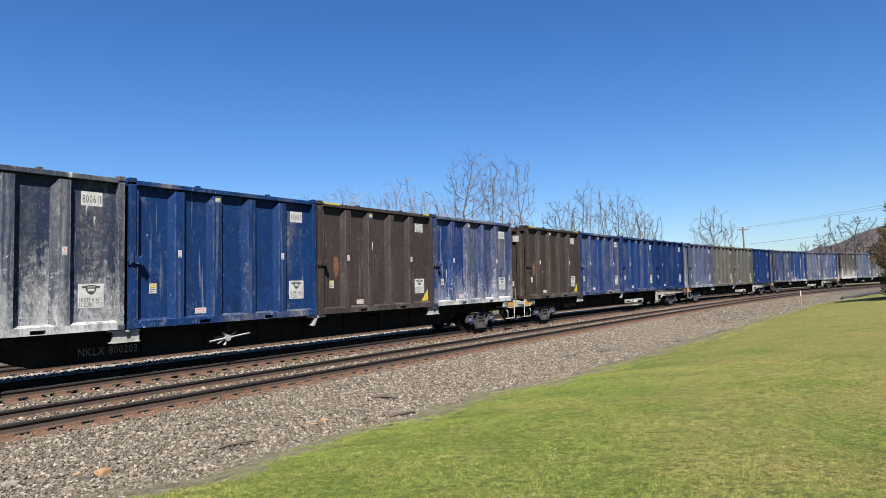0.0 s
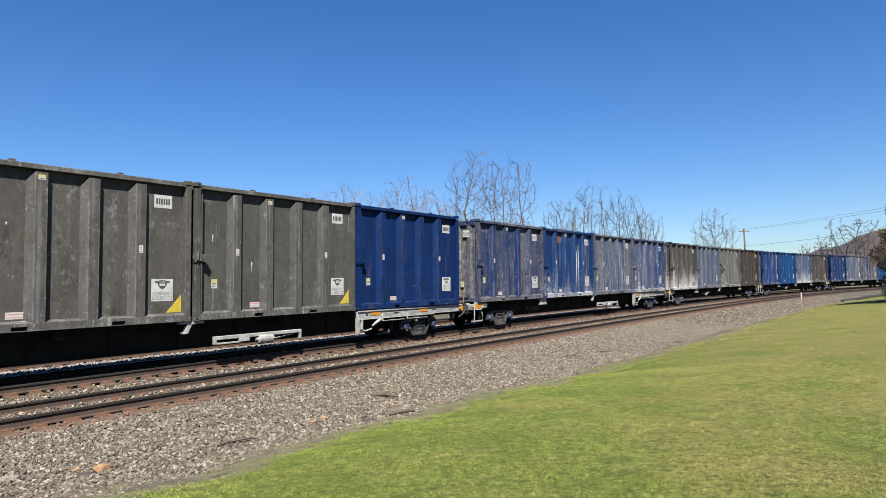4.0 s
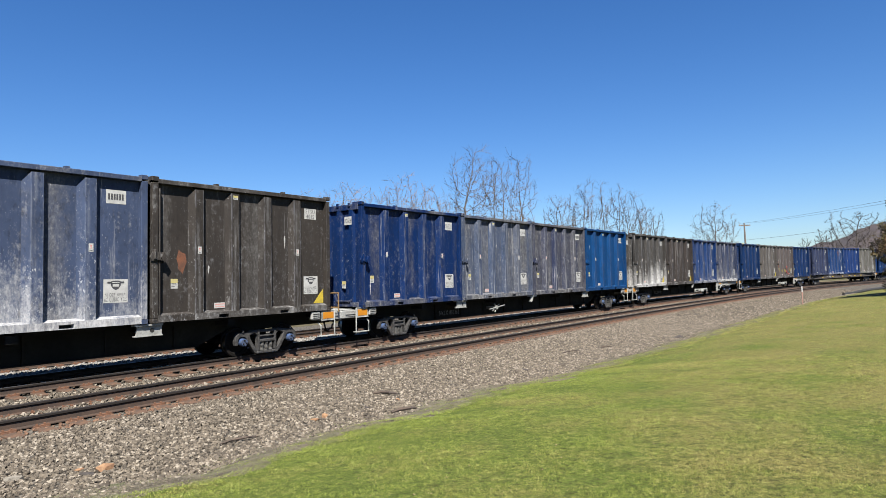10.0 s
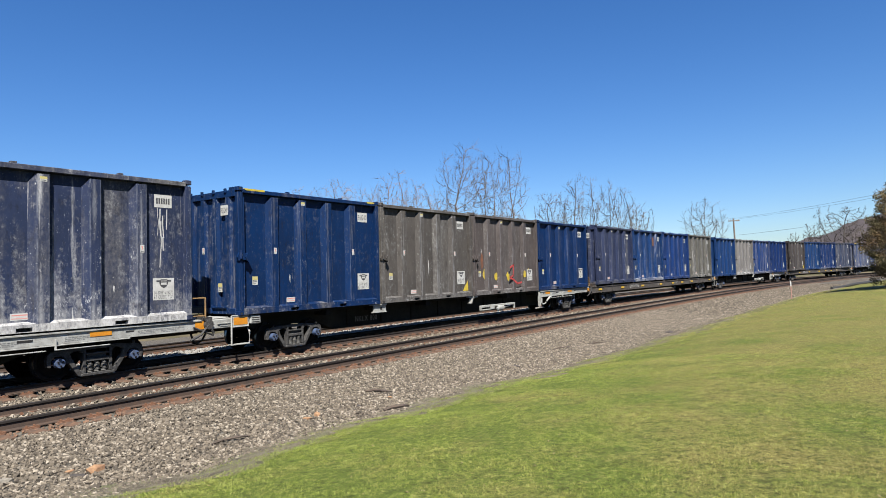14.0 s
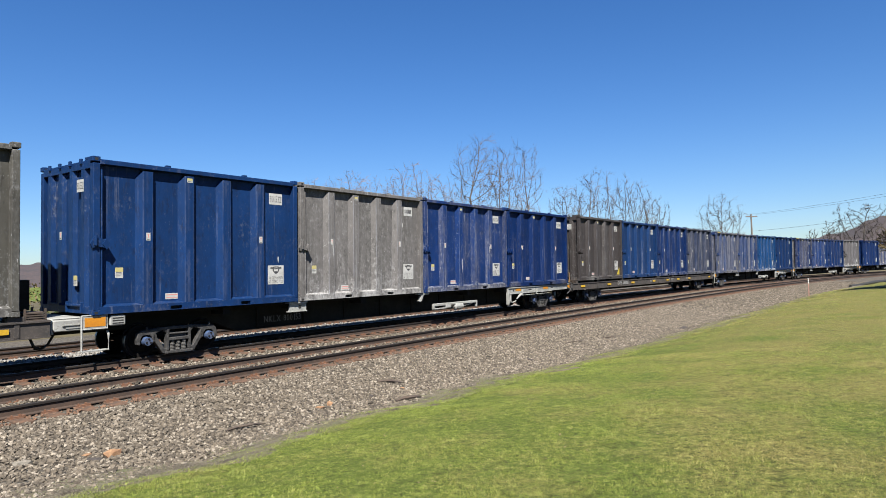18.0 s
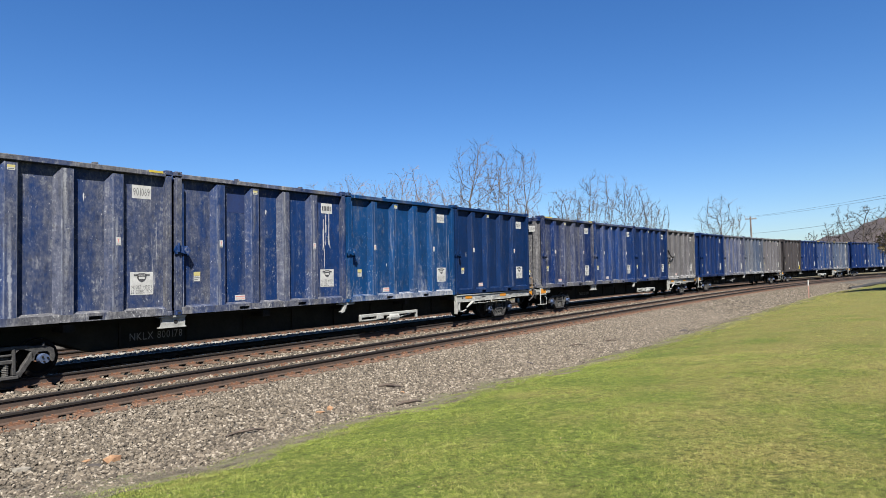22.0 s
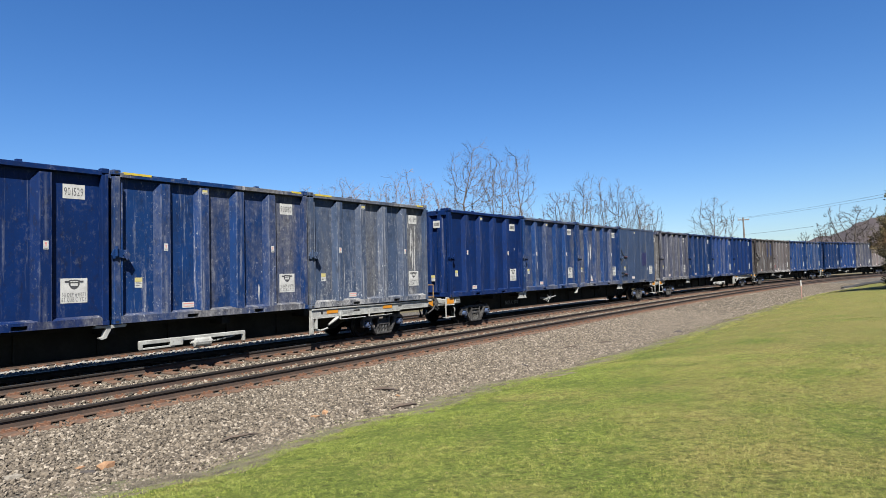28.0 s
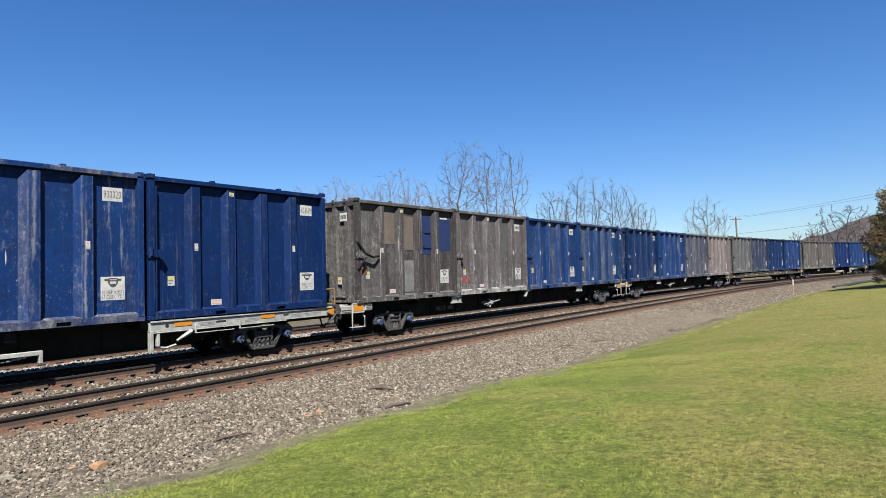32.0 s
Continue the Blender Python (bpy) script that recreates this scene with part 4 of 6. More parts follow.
SPRAY_GREEN = worn("green_spray_paint", (0.06, 0.20, 0.10), (0.05, 0.12, 0.09), 0.6, 0, 6, bump=0)
SPRAY_WHITE = worn("white_scrape", (0.46, 0.46, 0.45), (0.33, 0.33, 0.33), 0.7, 0, 9, bump=0)


def flake(bm, pts, y):
    """A thin irregular flake of paint on a panel facing -y."""
    prism(bm, pts, "y", y - 0.0025, y)


def blob(rng, x, z, rx, rz, n=11):
    return [(x + rx * math.cos(a) * rng.uniform(0.6, 1.1), z + rz * math.sin(a) * rng.uniform(0.6, 1.1)) for a in (2 * math.pi * k / n for k in range(n))]


def ribbon(bm, pts, w, y):
    """A brushed or sprayed line of width w through x, z points."""
    for (x0, z0), (x1, z1) in zip(pts, pts[1:]):
        L = math.hypot(x1 - x0, z1 - z0) or 1
        ex, ez = (x1 - x0) / L * w / 2, (z1 - z0) / L * w / 2
        prism(bm, [(x0 - ex - ez, z0 - ez + ex), (x0 - ex + ez, z0 - ez - ex), (x1 + ex + ez, z1 + ez - ex), (x1 + ex - ez, z1 + ez + ex)], "y", y - 0.003, y)


def dress(box, n, i):
    """Marks, repairs and scrapes that set one container apart."""
    rng = random.Random(n * 100 + i)
    pan, out = -HW + PAN, -HW + 0.012
    if (n, i) in SMOOTH:
        bm = bmesh.new()
        slab(bm, -HL + 0.17, HL - 0.17, -HW + 0.02, -HW + 0.06, 0.18, 3.53)
        soften(bm, 0.008)
        part("smooth_side_sheet", bm, PAINT, box, "flush smooth side sheet").color = box.color
        box.children[-1]["wash"] = box["wash"]
        pan = -HW + 0.02
        for o in box.children:
            if o.name.split(".")[0] in ("licence_board", "number_plate", "warning_sticker", "caution_sticker", "red_notice") and o.location.y < -1 and o.location.x > -2.9:
                o.location.y = pan
    if (n, i) in CORNER_MARK:
        bm = bmesh.new()
        prism(bm, [(HL - 0.62, 0.26), (HL - 0.20, 0.26), (HL - 0.20, 0.72)], "y", pan - 0.004, pan)
        part("corner_triangle", bm, SPRAY_YELLOW, box, "yellow painted corner triangle")
    if (n, i) in YELLOW_RAIL:
        bm = bmesh.new()
        slab(bm, -HL + 0.25, -HL + 0.95, -HW - 0.004, -HW + 0.1, 3.60, 3.655)
        part("rail_mark", bm, SPRAY_YELLOW, box, "yellow paint on the top rail")
        bm = bmesh.new()
        slab(bm, HL - 0.62, HL - 0.25, -HW - 0.004, -HW + 0.1, 3.60, 3.655)
        part("rail_mark", bm, SPRAY_YELLOW, box, "yellow paint on the top rail")
    if (n, i) == (4, 2):
        for x in (-1.95, -0.95, 0.15, 1.55, 2.2):
            bm = bmesh.new()
            flake(bm, blob(rng, x, rng.uniform(0.7, 1.0), 0.17, 0.24), pan if abs(x) > 1.9 else out if abs(x - 1.6) < 0.2 else pan)
            part("spray_spot", bm, SPRAY_YELLOW, box, "yellow sprayed spot")
        bm = bmesh.new()
        ribbon(bm, [(0.15, 1.25), (0.45, 1.35), (0.40, 0.85), (0.10, 0.75), (0.42, 0.65), (0.80, 0.45), (1.2, 0.5)], 0.09, out - 0.004)
        part("spray_scrawl", bm, SPRAY_RED, box, "red sprayed scrawl")
    if (n, i) == (14, 1):
        for mat, x in ((SPRAY_GREEN, 1.9), (SPRAY_RED, -2.3)):
            bm = bmesh.new()
            ribbon(bm, [(x - 0.3, 0.55), (x - 0.1, 0.85), (x + 0.05, 0.5), (x + 0.25, 0.8), (x + 0.4, 0.55)], 0.06, pan)
            part("spray_scrawl", bm, mat, box, "sprayed scrawl near the foot")
    if (n, i) in ((4, 2), (-3, 0), (-4, 2), (1, 3)):
        bm = bmesh.new()
        flake(bm, blob(rng, -2.15, 1.55, 0.14, 0.40), pan)
        part("rust_patch", bm, PATCH_RUST, box, "reddish rust patch")
    if (n, i) == (5, 1):
        bm = bmesh.new()
        slab(bm, 0.85, 1.40, pan - 0.003, pan, 2.55, 3.20)
        part("rust_patch", bm, PATCH_RUST, box, "square orange rust patch")
    if (n, i) == (8, 1):
        bm = bmesh.new()
        slab(bm, -1.42, -0.86, pan - 0.003, pan, 2.75, 3.30)
        part("paint_patch", bm, PATCH_BLUE, box, "fresh square of blue paint")
    if (n, i) in ((0, 2), (14, 0)):
        # welded repair sheets, a framed hatch and a slack strap
        sheets = [(-2.82, -1.98, 0.35, 1.55, PATCH_GREY), (-1.42, -0.86, 1.7, 3.3, PATCH_TAN), (-0.30, 0.26, 2.3, 3.3, PATCH_TAN), (1.95, 2.75, 0.4, 1.8, PATCH_GREY)]
        if n == 14:
            sheets = [(-1.42, -0.86, 2.1, 3.3, PATCH_TAN), (-0.30, 0.26, 1.9, 3.2, PATCH_TAN), (-0.30, 0.26, 0.3, 1.5, PATCH_GREY), (0.82, 1.42, 1.75, 3.3, PATCH_BLUE), (1.95, 2.75, 1.9, 3.2, PATCH_BLUE), (-2.82, -2.4, 1.0, 1.3, PATCH_RUST)]
        for x0, x1, z0, z1, mat in sheets:
            bm = bmesh.new()
            slab(bm, x0, x1, pan - 0.008, pan, z0, z1)
            part("repair_sheet", bm, mat, box, "welded repair sheet")
        bm = bmesh.new()
        frame_bars = ((0.80, 1.42, 2.86, 2.94), (0.80, 0.86, 0.3, 2.9), (1.36, 1.42, 0.3, 2.9)) if n == 0 else ((0.86, 1.38, 2.60, 2.68), (0.86, 1.38, 2.0, 2.06), (0.86, 0.92, 2.0, 2.65), (1.32, 1.38, 2.0, 2.65))
        for b in frame_bars:
            slab(bm, b[0], b[1], pan - 0.05, pan, b[2], b[3])
        part("hatch_frame", bm, PATCH_BLUE if n == 14 else PATCH_GREY, box, "raised hatch frame")
    if (n, i) in ((0, 2), (14, 0), (9, 3)):
        bm = bmesh.new()
        pipe(bm, [(-HL, -HW - 0.03, 2.15), (-HL + 0.35, -HW - 0.05, 1.75), (-HL + 0.75, -HW - 0.04, 1.62), (-HL + 1.1, -HW - 0.03, 1.66)], 0.045, 6)
        pipe(bm, [(-HL, -HW - 0.03, 1.2), (-HL + 0.4, -HW - 0.05, 1.62)], 0.035, 6)
        part("bent_strap", bm, DARK_STEEL, box, "bent dark strap")
    if (n, i) in SMOOTH:
        # two ropes with red ratchet handles holding the tailgate
        for z, h in ((1.75, 0.45), (0.62, 0.10)):
            bm = bmesh.new()
            pipe(bm, [(-HL + 0.02, -HW - 0.03, z + h), (-HL + 0.30, -HW - 0.03, z + 0.12), (-HL + 0.55, -HW - 0.03, z)], 0.022, 6)
            pipe(bm, [(-HL + 0.02, -HW - 0.03, z - h), (-HL + 0.30, -HW - 0.03, z - 0.10), (-HL + 0.55, -HW - 0.03, z)], 0.022, 6)
            r = part("ratchet_rope", bm, RUBBER, box, "dark rope holding the tailgate")
            bm = bmesh.new()
            pipe(bm, [(-HL + 0.50, -HW - 0.03, z + 0.01), (-HL + 0.72, -HW - 0.03, z - 0.01), (-HL + 1.02, -HW - 0.03, z - 0.02)], [0.03, 0.05, 0.035], 6)
            part("ratchet_handle", bm, RATCHET, r, "dark red ratchet handle")
        bm = bmesh.new()
        slab(bm, 0.55, 1.45, pan - 0.003, pan, 1.15, 2.05)
        part("paint_patch", bm, PATCH_DEEP, box, "deep blue repainted square")
    if (n, i) == (-1, 1):
        bm = bmesh.new()
        slab(bm, -1.42, -0.86, pan - 0.003, pan, 2.95, 3.30)
        part("rust_patch", bm, PATCH_RUST, box, "brown rust patch under the top rail")
    if (n, i) in ((12, 2), (-1, 1)):
        scrapes = ((0.84, 0.3, 3.25, 0.13, pan), (0.98, 0.5, 3.2, 0.11, pan), (1.22, 0.35, 3.0, 0.09, pan)) if n == -1 else None
        for x, z0, z1, w, y in scrapes or ((-1.13, 1.5, 2.55, 0.11, pan), (-1.70, 0.9, 2.9, 0.05, out), (-1.05, 0.28, 0.75, 0.16, pan)):
            for k in range(5):
                bm = bmesh.new()
                dx, hh = rng.uniform(-w, w) * 0.6, rng.uniform(0.5, 1.0)
                zt = z0 + (z1 - z0) * rng.uniform(0.6, 1.0)
                h = (zt - z0) * hh
                flake(bm, [(x + dx, zt), (x + dx + w * 0.35, zt - h * 0.3), (x + dx + w * 0.30, zt - h * 0.8), (x + dx, zt - h), (x + dx - w * 0.22, zt - h * 0.6), (x + dx - w * 0.12, zt - h * 0.2)], y - 0.0006 * k)
                part("paint_scrape", bm, SPRAY_WHITE, box, "long white scrape")
    if (n, i) in ((1, 0), (5, 3), (8, 1), (11, 3), (3, 3)):
        # thin white drips below the number plate
        for k in range(6):
            bm = bmesh.new()
            x, z = 2.30 + rng.uniform(-0.16, 0.12), rng.uniform(1.9, 2.95)
            pts = [(x + rng.uniform(-0.012, 0.012) * q, z - q * rng.uniform(0.14, 0.30)) for q in range(rng.randint(3, 7))]
            ribbon(bm, [p for p in pts if p[1] > 0.3], rng.uniform(0.012, 0.035), pan - 0.0005 * k)
            part("paint_drip", bm, SPRAY_WHITE, box, "thin white drip")
    # bright scrapes, a few on every worn coat
    fade = LOADS[n][i][1]
    for k in range(int(1 + fade * 2.4)):
        x, z = rng.uniform(-2.7, 2.7), rng.uniform(0.5, 3.1)
        on_rib = any(abs(x - r) < 0.12 for r in RIBS)
        if not on_rib and any(abs(x - r) < 0.30 for r in RIBS):
            continue
        bm = bmesh.new()
        h = rng.uniform(0.08, 0.35) * (2.2 if k == 0 and fade > 0.4 else 1)
        flake(bm, [(x, z), (x + rng.uniform(0.01, 0.04), z - h * 0.2), (x + rng.uniform(0.0, 0.03), z - h * 0.6), (x + 0.01, z - h), (x - 0.008, z - h * 0.7), (x - rng.uniform(0.005, 0.03), z - h * 0.3)], (out if on_rib else pan))
        part("paint_scrape", bm, SPRAY_WHITE, box)


def build_containers():
    first = build_container()
    for n in sorted(LOADS):
        for i in range(4):
            box = first if not CONTAINERS else copy_thing(first, Matrix())
            CONTAINERS[n, i] = box
    for (n, i), box in CONTAINERS.items():
        coat, fade, wash, rubbed = LOADS[n][i]
        rng = random.Random(n * 10 + i)
        c = [COLOR_SCALE * v * rng.uniform(0.93, 1.07) for v in coat]
        if coat[2] > 1.5 * coat[0]:
            fade *= 0.94                             # blue coats keep more of their colour
        for o in (box, *box.children_recursive):
            kind = o.name.split(".")[0]
            o.color = (*c, min(1.0, fade + {"bottom_rail": 0.25, "top_rail": 0.15, "end_sill": 0.2, "end_wall": 0.2}.get(kind, 0.0)))
            o["wash"] = min(1.0, wash + {"bottom_rail": 0.06 + 0.22 * wash, "end_sill": 0.15, "end_wall": 0.1, "corner_casting": -0.7 * wash}.get(kind, 0.0))
            o["rubbed"] = rubbed
        dress(box, n, i)
        text = NUMBERS.get((n, i))
        pan = -HW + PAN
        two_line_plate(text, box, pose(2.30, pan, 3.10), 0.22)
        two_line_plate(text, box, pose(-HL + 0.012, -0.78, 3.05, 0, 0, -90) @ Matrix.Diagonal((0.72, 1, 0.9, 1)), 0.22)
        state = "with chalky runs" if wash > 0.5 else "under road grime" if fade > 0.45 else "with scuffed paint" if fade > 0.2 else "nearly clean"
        tagged(box, f"{WORDS[coat]} ribbed steel container {state} on a wagon", "container", "containers on the train")


build_containers()

# ---------------------------------------------------------------- wagons
DECK_Z, WHEEL_R, BOGIE_X = 1.166, 0.42, 9.94
WAGONS, AXLES = {}, []
JOINT = BOX_LONG + BOX_GAP


def wheelset_mesh():
    """Two flanged wheels on an axle, with bearing end caps; the axle runs along y through the origin."""
    bm = bmesh.new()
    pipe(bm, [(0, -1.02, 0), (0, 1.02, 0)], 0.075, 10)
    for s in (-1, 1):
        pts = [(0.10, 0.68), (0.30, 0.70), (0.345, 0.665), (0.42, 0.67), (0.415, 0.80), (0.345, 0.805), (0.30, 0.755), (0.13, 0.81)]
        ring = [[bm.verts.new((r * math.sin(a), s * y, r * math.cos(a))) for a in (2 * math.pi * k / 28 for k in range(28))] for r, y in pts]
        for j, (a, b) in enumerate(zip(ring, ring[1:])):
            for k in range(28):
                bm.faces.new((a[k], a[(k + 1) % 28], b[(k + 1) % 28], b[k])).material_index = 1 if j == 3 else 0
        fl = [(0.42, 0.67), (0.447, 0.655), (0.447, 0.635), (0.40, 0.63)]
        ring = [[bm.verts.new((r * math.sin(a), s * y, r * math.cos(a))) for a in (2 * math.pi * k / 28 for k in range(28))] for r, y in fl]
        for a, b in zip(ring, ring[1:]):
            for k in range(28):
                bm.faces.new((a[k], a[(k + 1) % 28], b[(k + 1) % 28], b[k]))
        pipe(bm, [(0, s * 1.0, 0), (0, s * 1.16, 0)], [0.115, 0.105], 16, 2)
        for q in range(3):
            a = 2.094 * q
            pipe(bm, [(0.06 * math.sin(a), s * 1.15, 0.06 * math.cos(a)), (0.06 * math.sin(a), s * 1.185, 0.06 * math.cos(a))], 0.022, 6, 0)
    return mesh_of("wheelset", bm, WHEEL, TREAD, BLUE_CAP)


def sideframe_mesh():
    """A cast truss: two windows, a spring opening and two pedestals; about y = 0."""
    bm = bmesh.new()
    a, b = -0.065, 0.065
    for s in (-1, 1):
        X = lambda *q: [(s * x, z) for x, z in q]
        # top chord running out into the pedestal round the axle box
        prism(bm, X((0.0, 0.735), (0.50, 0.735), (0.70, 0.705), (0.86, 0.70), (1.00, 0.68), (1.09, 0.61), (1.12, 0.47), (1.10, 0.34), (1.025, 0.33), (1.01, 0.50),
                    (0.955, 0.565), (0.775, 0.565), (0.72, 0.50), (0.70, 0.37), (0.635, 0.40), (0.635, 0.585), (0.48, 0.655), (0.0, 0.655)), "y", a, b)
        prism(bm, X((0.27, 0.17), (0.36, 0.05), (0.44, 0.07), (0.70, 0.46), (0.665, 0.60), (0.615, 0.585), (0.575, 0.47), (0.40, 0.20)), "y", a, b)
        prism(bm, X((0.265, 0.68), (0.335, 0.68), (0.345, 0.12), (0.27, 0.12)), "y", a - 0.015, b + 0.015)
        prism(bm, X((0.335, 0.655), (0.42, 0.655), (0.335, 0.57)), "y", a, b)
        pipe(bm, [(s * 0.865, a - 0.01, 0.69), (s * 0.865, a - 0.01, 0.765)], 0.035, 6)
    slab(bm, -0.39, 0.39, a - 0.03, b + 0.03, 0.045, 0.115)
    slab(bm, -0.27, 0.27, a - 0.005, b + 0.01, 0.53, 0.575)
    slab(bm, -0.27, 0.27, a - 0.02, b + 0.02, 0.375, 0.455)
    soften(bm, 0.012)
    return mesh_of("side_frame", bm, CAST)


def spring_mesh():
    bm = bmesh.new()
    zs = np.linspace(0.115, 0.375, 22)
    pipe(bm, [(0, 0, z) for z in zs], [0.070 if k % 3 else 0.050 for k in range(22)], 10)
    return mesh_of("coil_spring", bm, SPRING)


def build_bogie(parent, x, M):
    b = hang("bogie", M["bolster"], parent, "cast steel bogie with blue bearing caps", pose(x, 0, 0))
    for y in (-1.0, 1.0):
        hang("side_frame", M["frame"], b, m=pose(0, y, 0))
        for q in ((-0.16, 0.0, 0.16) if y < 0 else ()):
            hang("coil_spring", M["spring"], b, m=pose(q, y, 0))
    for ax in (-0.865, 0.865):
        w = hang("wheelset", M["wheels"], b, m=pose(ax, 0, WHEEL_R))
        AXLES.append(w)
    return b


def wagon_meshes():
    M = {"wheels": wheelset_mesh(), "frame": sideframe_mesh(), "spring": spring_mesh()}
    bm = bmesh.new()
    slab(bm, -0.22, 0.22, -1.02, 1.02, 0.38, 0.56)
    slab(bm, -0.30, 0.30, -0.35, 0.35, 0.55, 0.80)
    for x in (-0.55, 0.55):
        slab(bm, x - 0.05, x + 0.05, -0.75, 0.75, 0.28, 0.38)
    M["bolster"] = mesh_of("bogie", bm, CAST)
    # fish-belly centre sill
    bm = bmesh.new()
    ring = [(-12.9, 1.0), (-12.9, 0.72), (-8.7, 0.72), (-7.9, 0.40), (7.9, 0.40), (8.7, 0.72), (12.9, 0.72), (12.9, 1.0), (12.2, 1.13), (-12.2, 1.13)]
    prism(bm, ring, "y", -0.62, 0.62)
    for x in np.arange(-7.2, 7.3, 1.8):
        slab(bm, x - 0.02, x + 0.02, -0.68, 0.68, 0.44, 1.10)
    slab(bm, -7.9, 7.9, -0.72, 0.72, 0.395, 0.42)
    M["sill"] = mesh_of("centre_sill", bm, SILL)
    bm = bmesh.new()
    slab(bm, -12.1, 12.1, -1.0, 1.0, 1.08, 1.15)
    for x in (-12.0, -8.6, -6.158, -3.2, 0, 3.2, 6.158, 8.6, 12.0):
        slab(bm, x - 0.12, x + 0.12, -1.2, 1.2, 0.95, 1.13)
    M["deck"] = mesh_of("deck_frame", bm, DARK_STEEL)
    # white load bolster with an eye
    bm = bmesh.new()
    prism(bm, [(-0.36, 0.86), (-0.30, 0.90), (-0.27, 1.12), (-0.32, 1.155), (0.36, 1.155), (0.36, 0.88), (0.30, 0.86)], "y", -1.24, -1.18)
    slab(bm, -0.36, 0.36, -1.30, -1.10, 1.12, 1.16)
    slab(bm, -0.36, 0.36, -1.29, -1.16, 0.86, 0.885)
    disc(bm, 0.1, 1.0, -1.245, -1.235, 0.055, 14, 1)
    M["bolster_arm"] = mesh_of("load_bolster", bm, WHITE, HOLE_SHADE)
    bm = bmesh.new()
    prism(bm, [(-0.22, 0.84), (-0.10, 0.86), (0.02, 1.09), (0.36, 1.10), (0.38, 1.16), (-0.34, 1.16), (-0.36, 1.11), (-0.10, 1.10), (-0.17, 0.90), (-0.26, 0.875)], "y", -1.27, -1.14)
    M["bracket"] = mesh_of("middle_bracket", bm, WHITE)
    # brake rig
    bm = bmesh.new()
    slab(bm, 0.75, 3.85, -1.18, -1.08, 0.60, 0.70)
    slab(bm, 0.75, 0.83, -1.18, -1.08, 0.48, 0.62)
    slab(bm, 0.75, 1.7, -1.17, -1.10, 0.47, 0.52)
    slab(bm, 3.77, 3.85, -1.18, -1.08, 0.42, 0.62)
    slab(bm, 1.55, 1.90, -1.21, -1.05, 0.50, 0.70)
    soften(bm, 0.01)
    M["rig"] = mesh_of("brake_beam", bm, WHITE)
    bm = bmesh.new()
    pipe(bm, [(2.15, -1.12, 0.52), (2.22, -1.12, 0.52), (2.25, -1.12, 0.52), (2.72, -1.12, 0.52), (2.75, -1.12, 0.52), (2.82, -1.12, 0.52)], [0.04, 0.05, 0.13, 0.13, 0.05, 0.04], 12)
    for x in (2.32, 2.62):
        slab(bm, x - 0.03, x + 0.03, -1.15, -1.05, 0.36, 0.66)
    for k in range(7):
        pipe(bm, [(2.85 + k * 0.1, -1.12, 0.50 + 0.012 * k), (2.93 + k * 0.1, -1.12, 0.51 + 0.012 * k)], 0.028 if k % 2 else 0.018, 6)
    M["cylinder"] = mesh_of("brake_cylinder", bm, WHITE)
    # small lever gear of the other side
    bm = bmesh.new()
    pipe(bm, [(-3.75, -1.1, 0.66), (-2.45, -1.1, 0.80)], 0.028, 6)
    pipe(bm, [(-3.35, -1.1, 0.88), (-3.15, -1.1, 0.72), (-3.3, -1.1, 0.52)], 0.04, 6)
    pipe(bm, [(-3.5, -1.08, 0.58), (-2.9, -1.08, 0.86)], 0.022, 6)
    disc(bm, -3.2, 0.72, -1.16, -1.05, 0.09, 10)
    slab(bm, -3.28, -3.12, -1.06, -0.6, 0.66, 0.76)
    M["lever"] = mesh_of("brake_lever", bm, WHITE)
    # long side sill at the brake end
    bm = bmesh.new()
    slab(bm, 6.24, 12.55, -1.29, -1.20, 0.86, 1.12)
    slab(bm, 6.24, 12.55, -1.33, -1.10, 1.10, 1.145)
    slab(bm, 6.24, 6.33, -1.31, -1.18, 0.36, 0.90)
    slab(bm, 6.42, 6.50, -1.31, -1.22, 0.50, 0.90)
    slab(bm, 6.30, 10.6, -1.32, -1.20, 0.83, 0.86)
    for x in (7.5, 8.9):
        slab(bm, x - 0.02, x + 0.02, -1.34, -1.29, 0.74, 0.98)
        pipe(bm, [(x, -1.34, 0.75), (x + 1.2, -1.34, 0.75)], 0.016, 5)
    soften(bm, 0.008)
    disc(bm, 6.70, 1.0, -1.294, -1.286, 0.05, 12, 1)
    slab(bm, 8.15, 8.45, -1.296, -1.286, 0.97, 1.02, 1)
    slab(bm, 10.5, 10.7, -1.296, -1.286, 0.99, 1.03, 1)
    M["side_sill"] = mesh_of("side_sill", bm, WHITE, HOLE_SHADE)
    # slack chain and handle by the sill's foot
    bm = bmesh.new()
    pipe(bm, [(6.95, -1.32, 0.60), (7.15, -1.32, 0.70), (7.38, -1.33, 0.82)], [0.03, 0.05, 0.06], 6)
    pipe(bm, [(6.45, -1.25, 0.48), (6.7, -1.25, 0.44), (6.95, -1.28, 0.50)], 0.03, 6)
    M["handle"] = mesh_of("release_handle", bm, WHITE)
    for key, w, h in (("reflector", 0.50, 0.11), ("board", 0.46, 0.21)):
        bm = bmesh.new()
        slab(bm, -w / 2, w / 2, -0.006, 0.0, -h / 2, h / 2)
        M[key] = mesh_of("orange_reflector", bm, ORANGE)
    bm = bmesh.new()
    rng = random.Random(5)
    for row, z in enumerate((0.045, 0.0, -0.045)):
        x = -0.42
        while x < 0.40 - 0.1 * row:
            w = rng.uniform(0.03, 0.10)
            slab(bm, x, x + w, -0.002, 0.0, z - 0.010, z + 0.010)
            x += w + 0.025
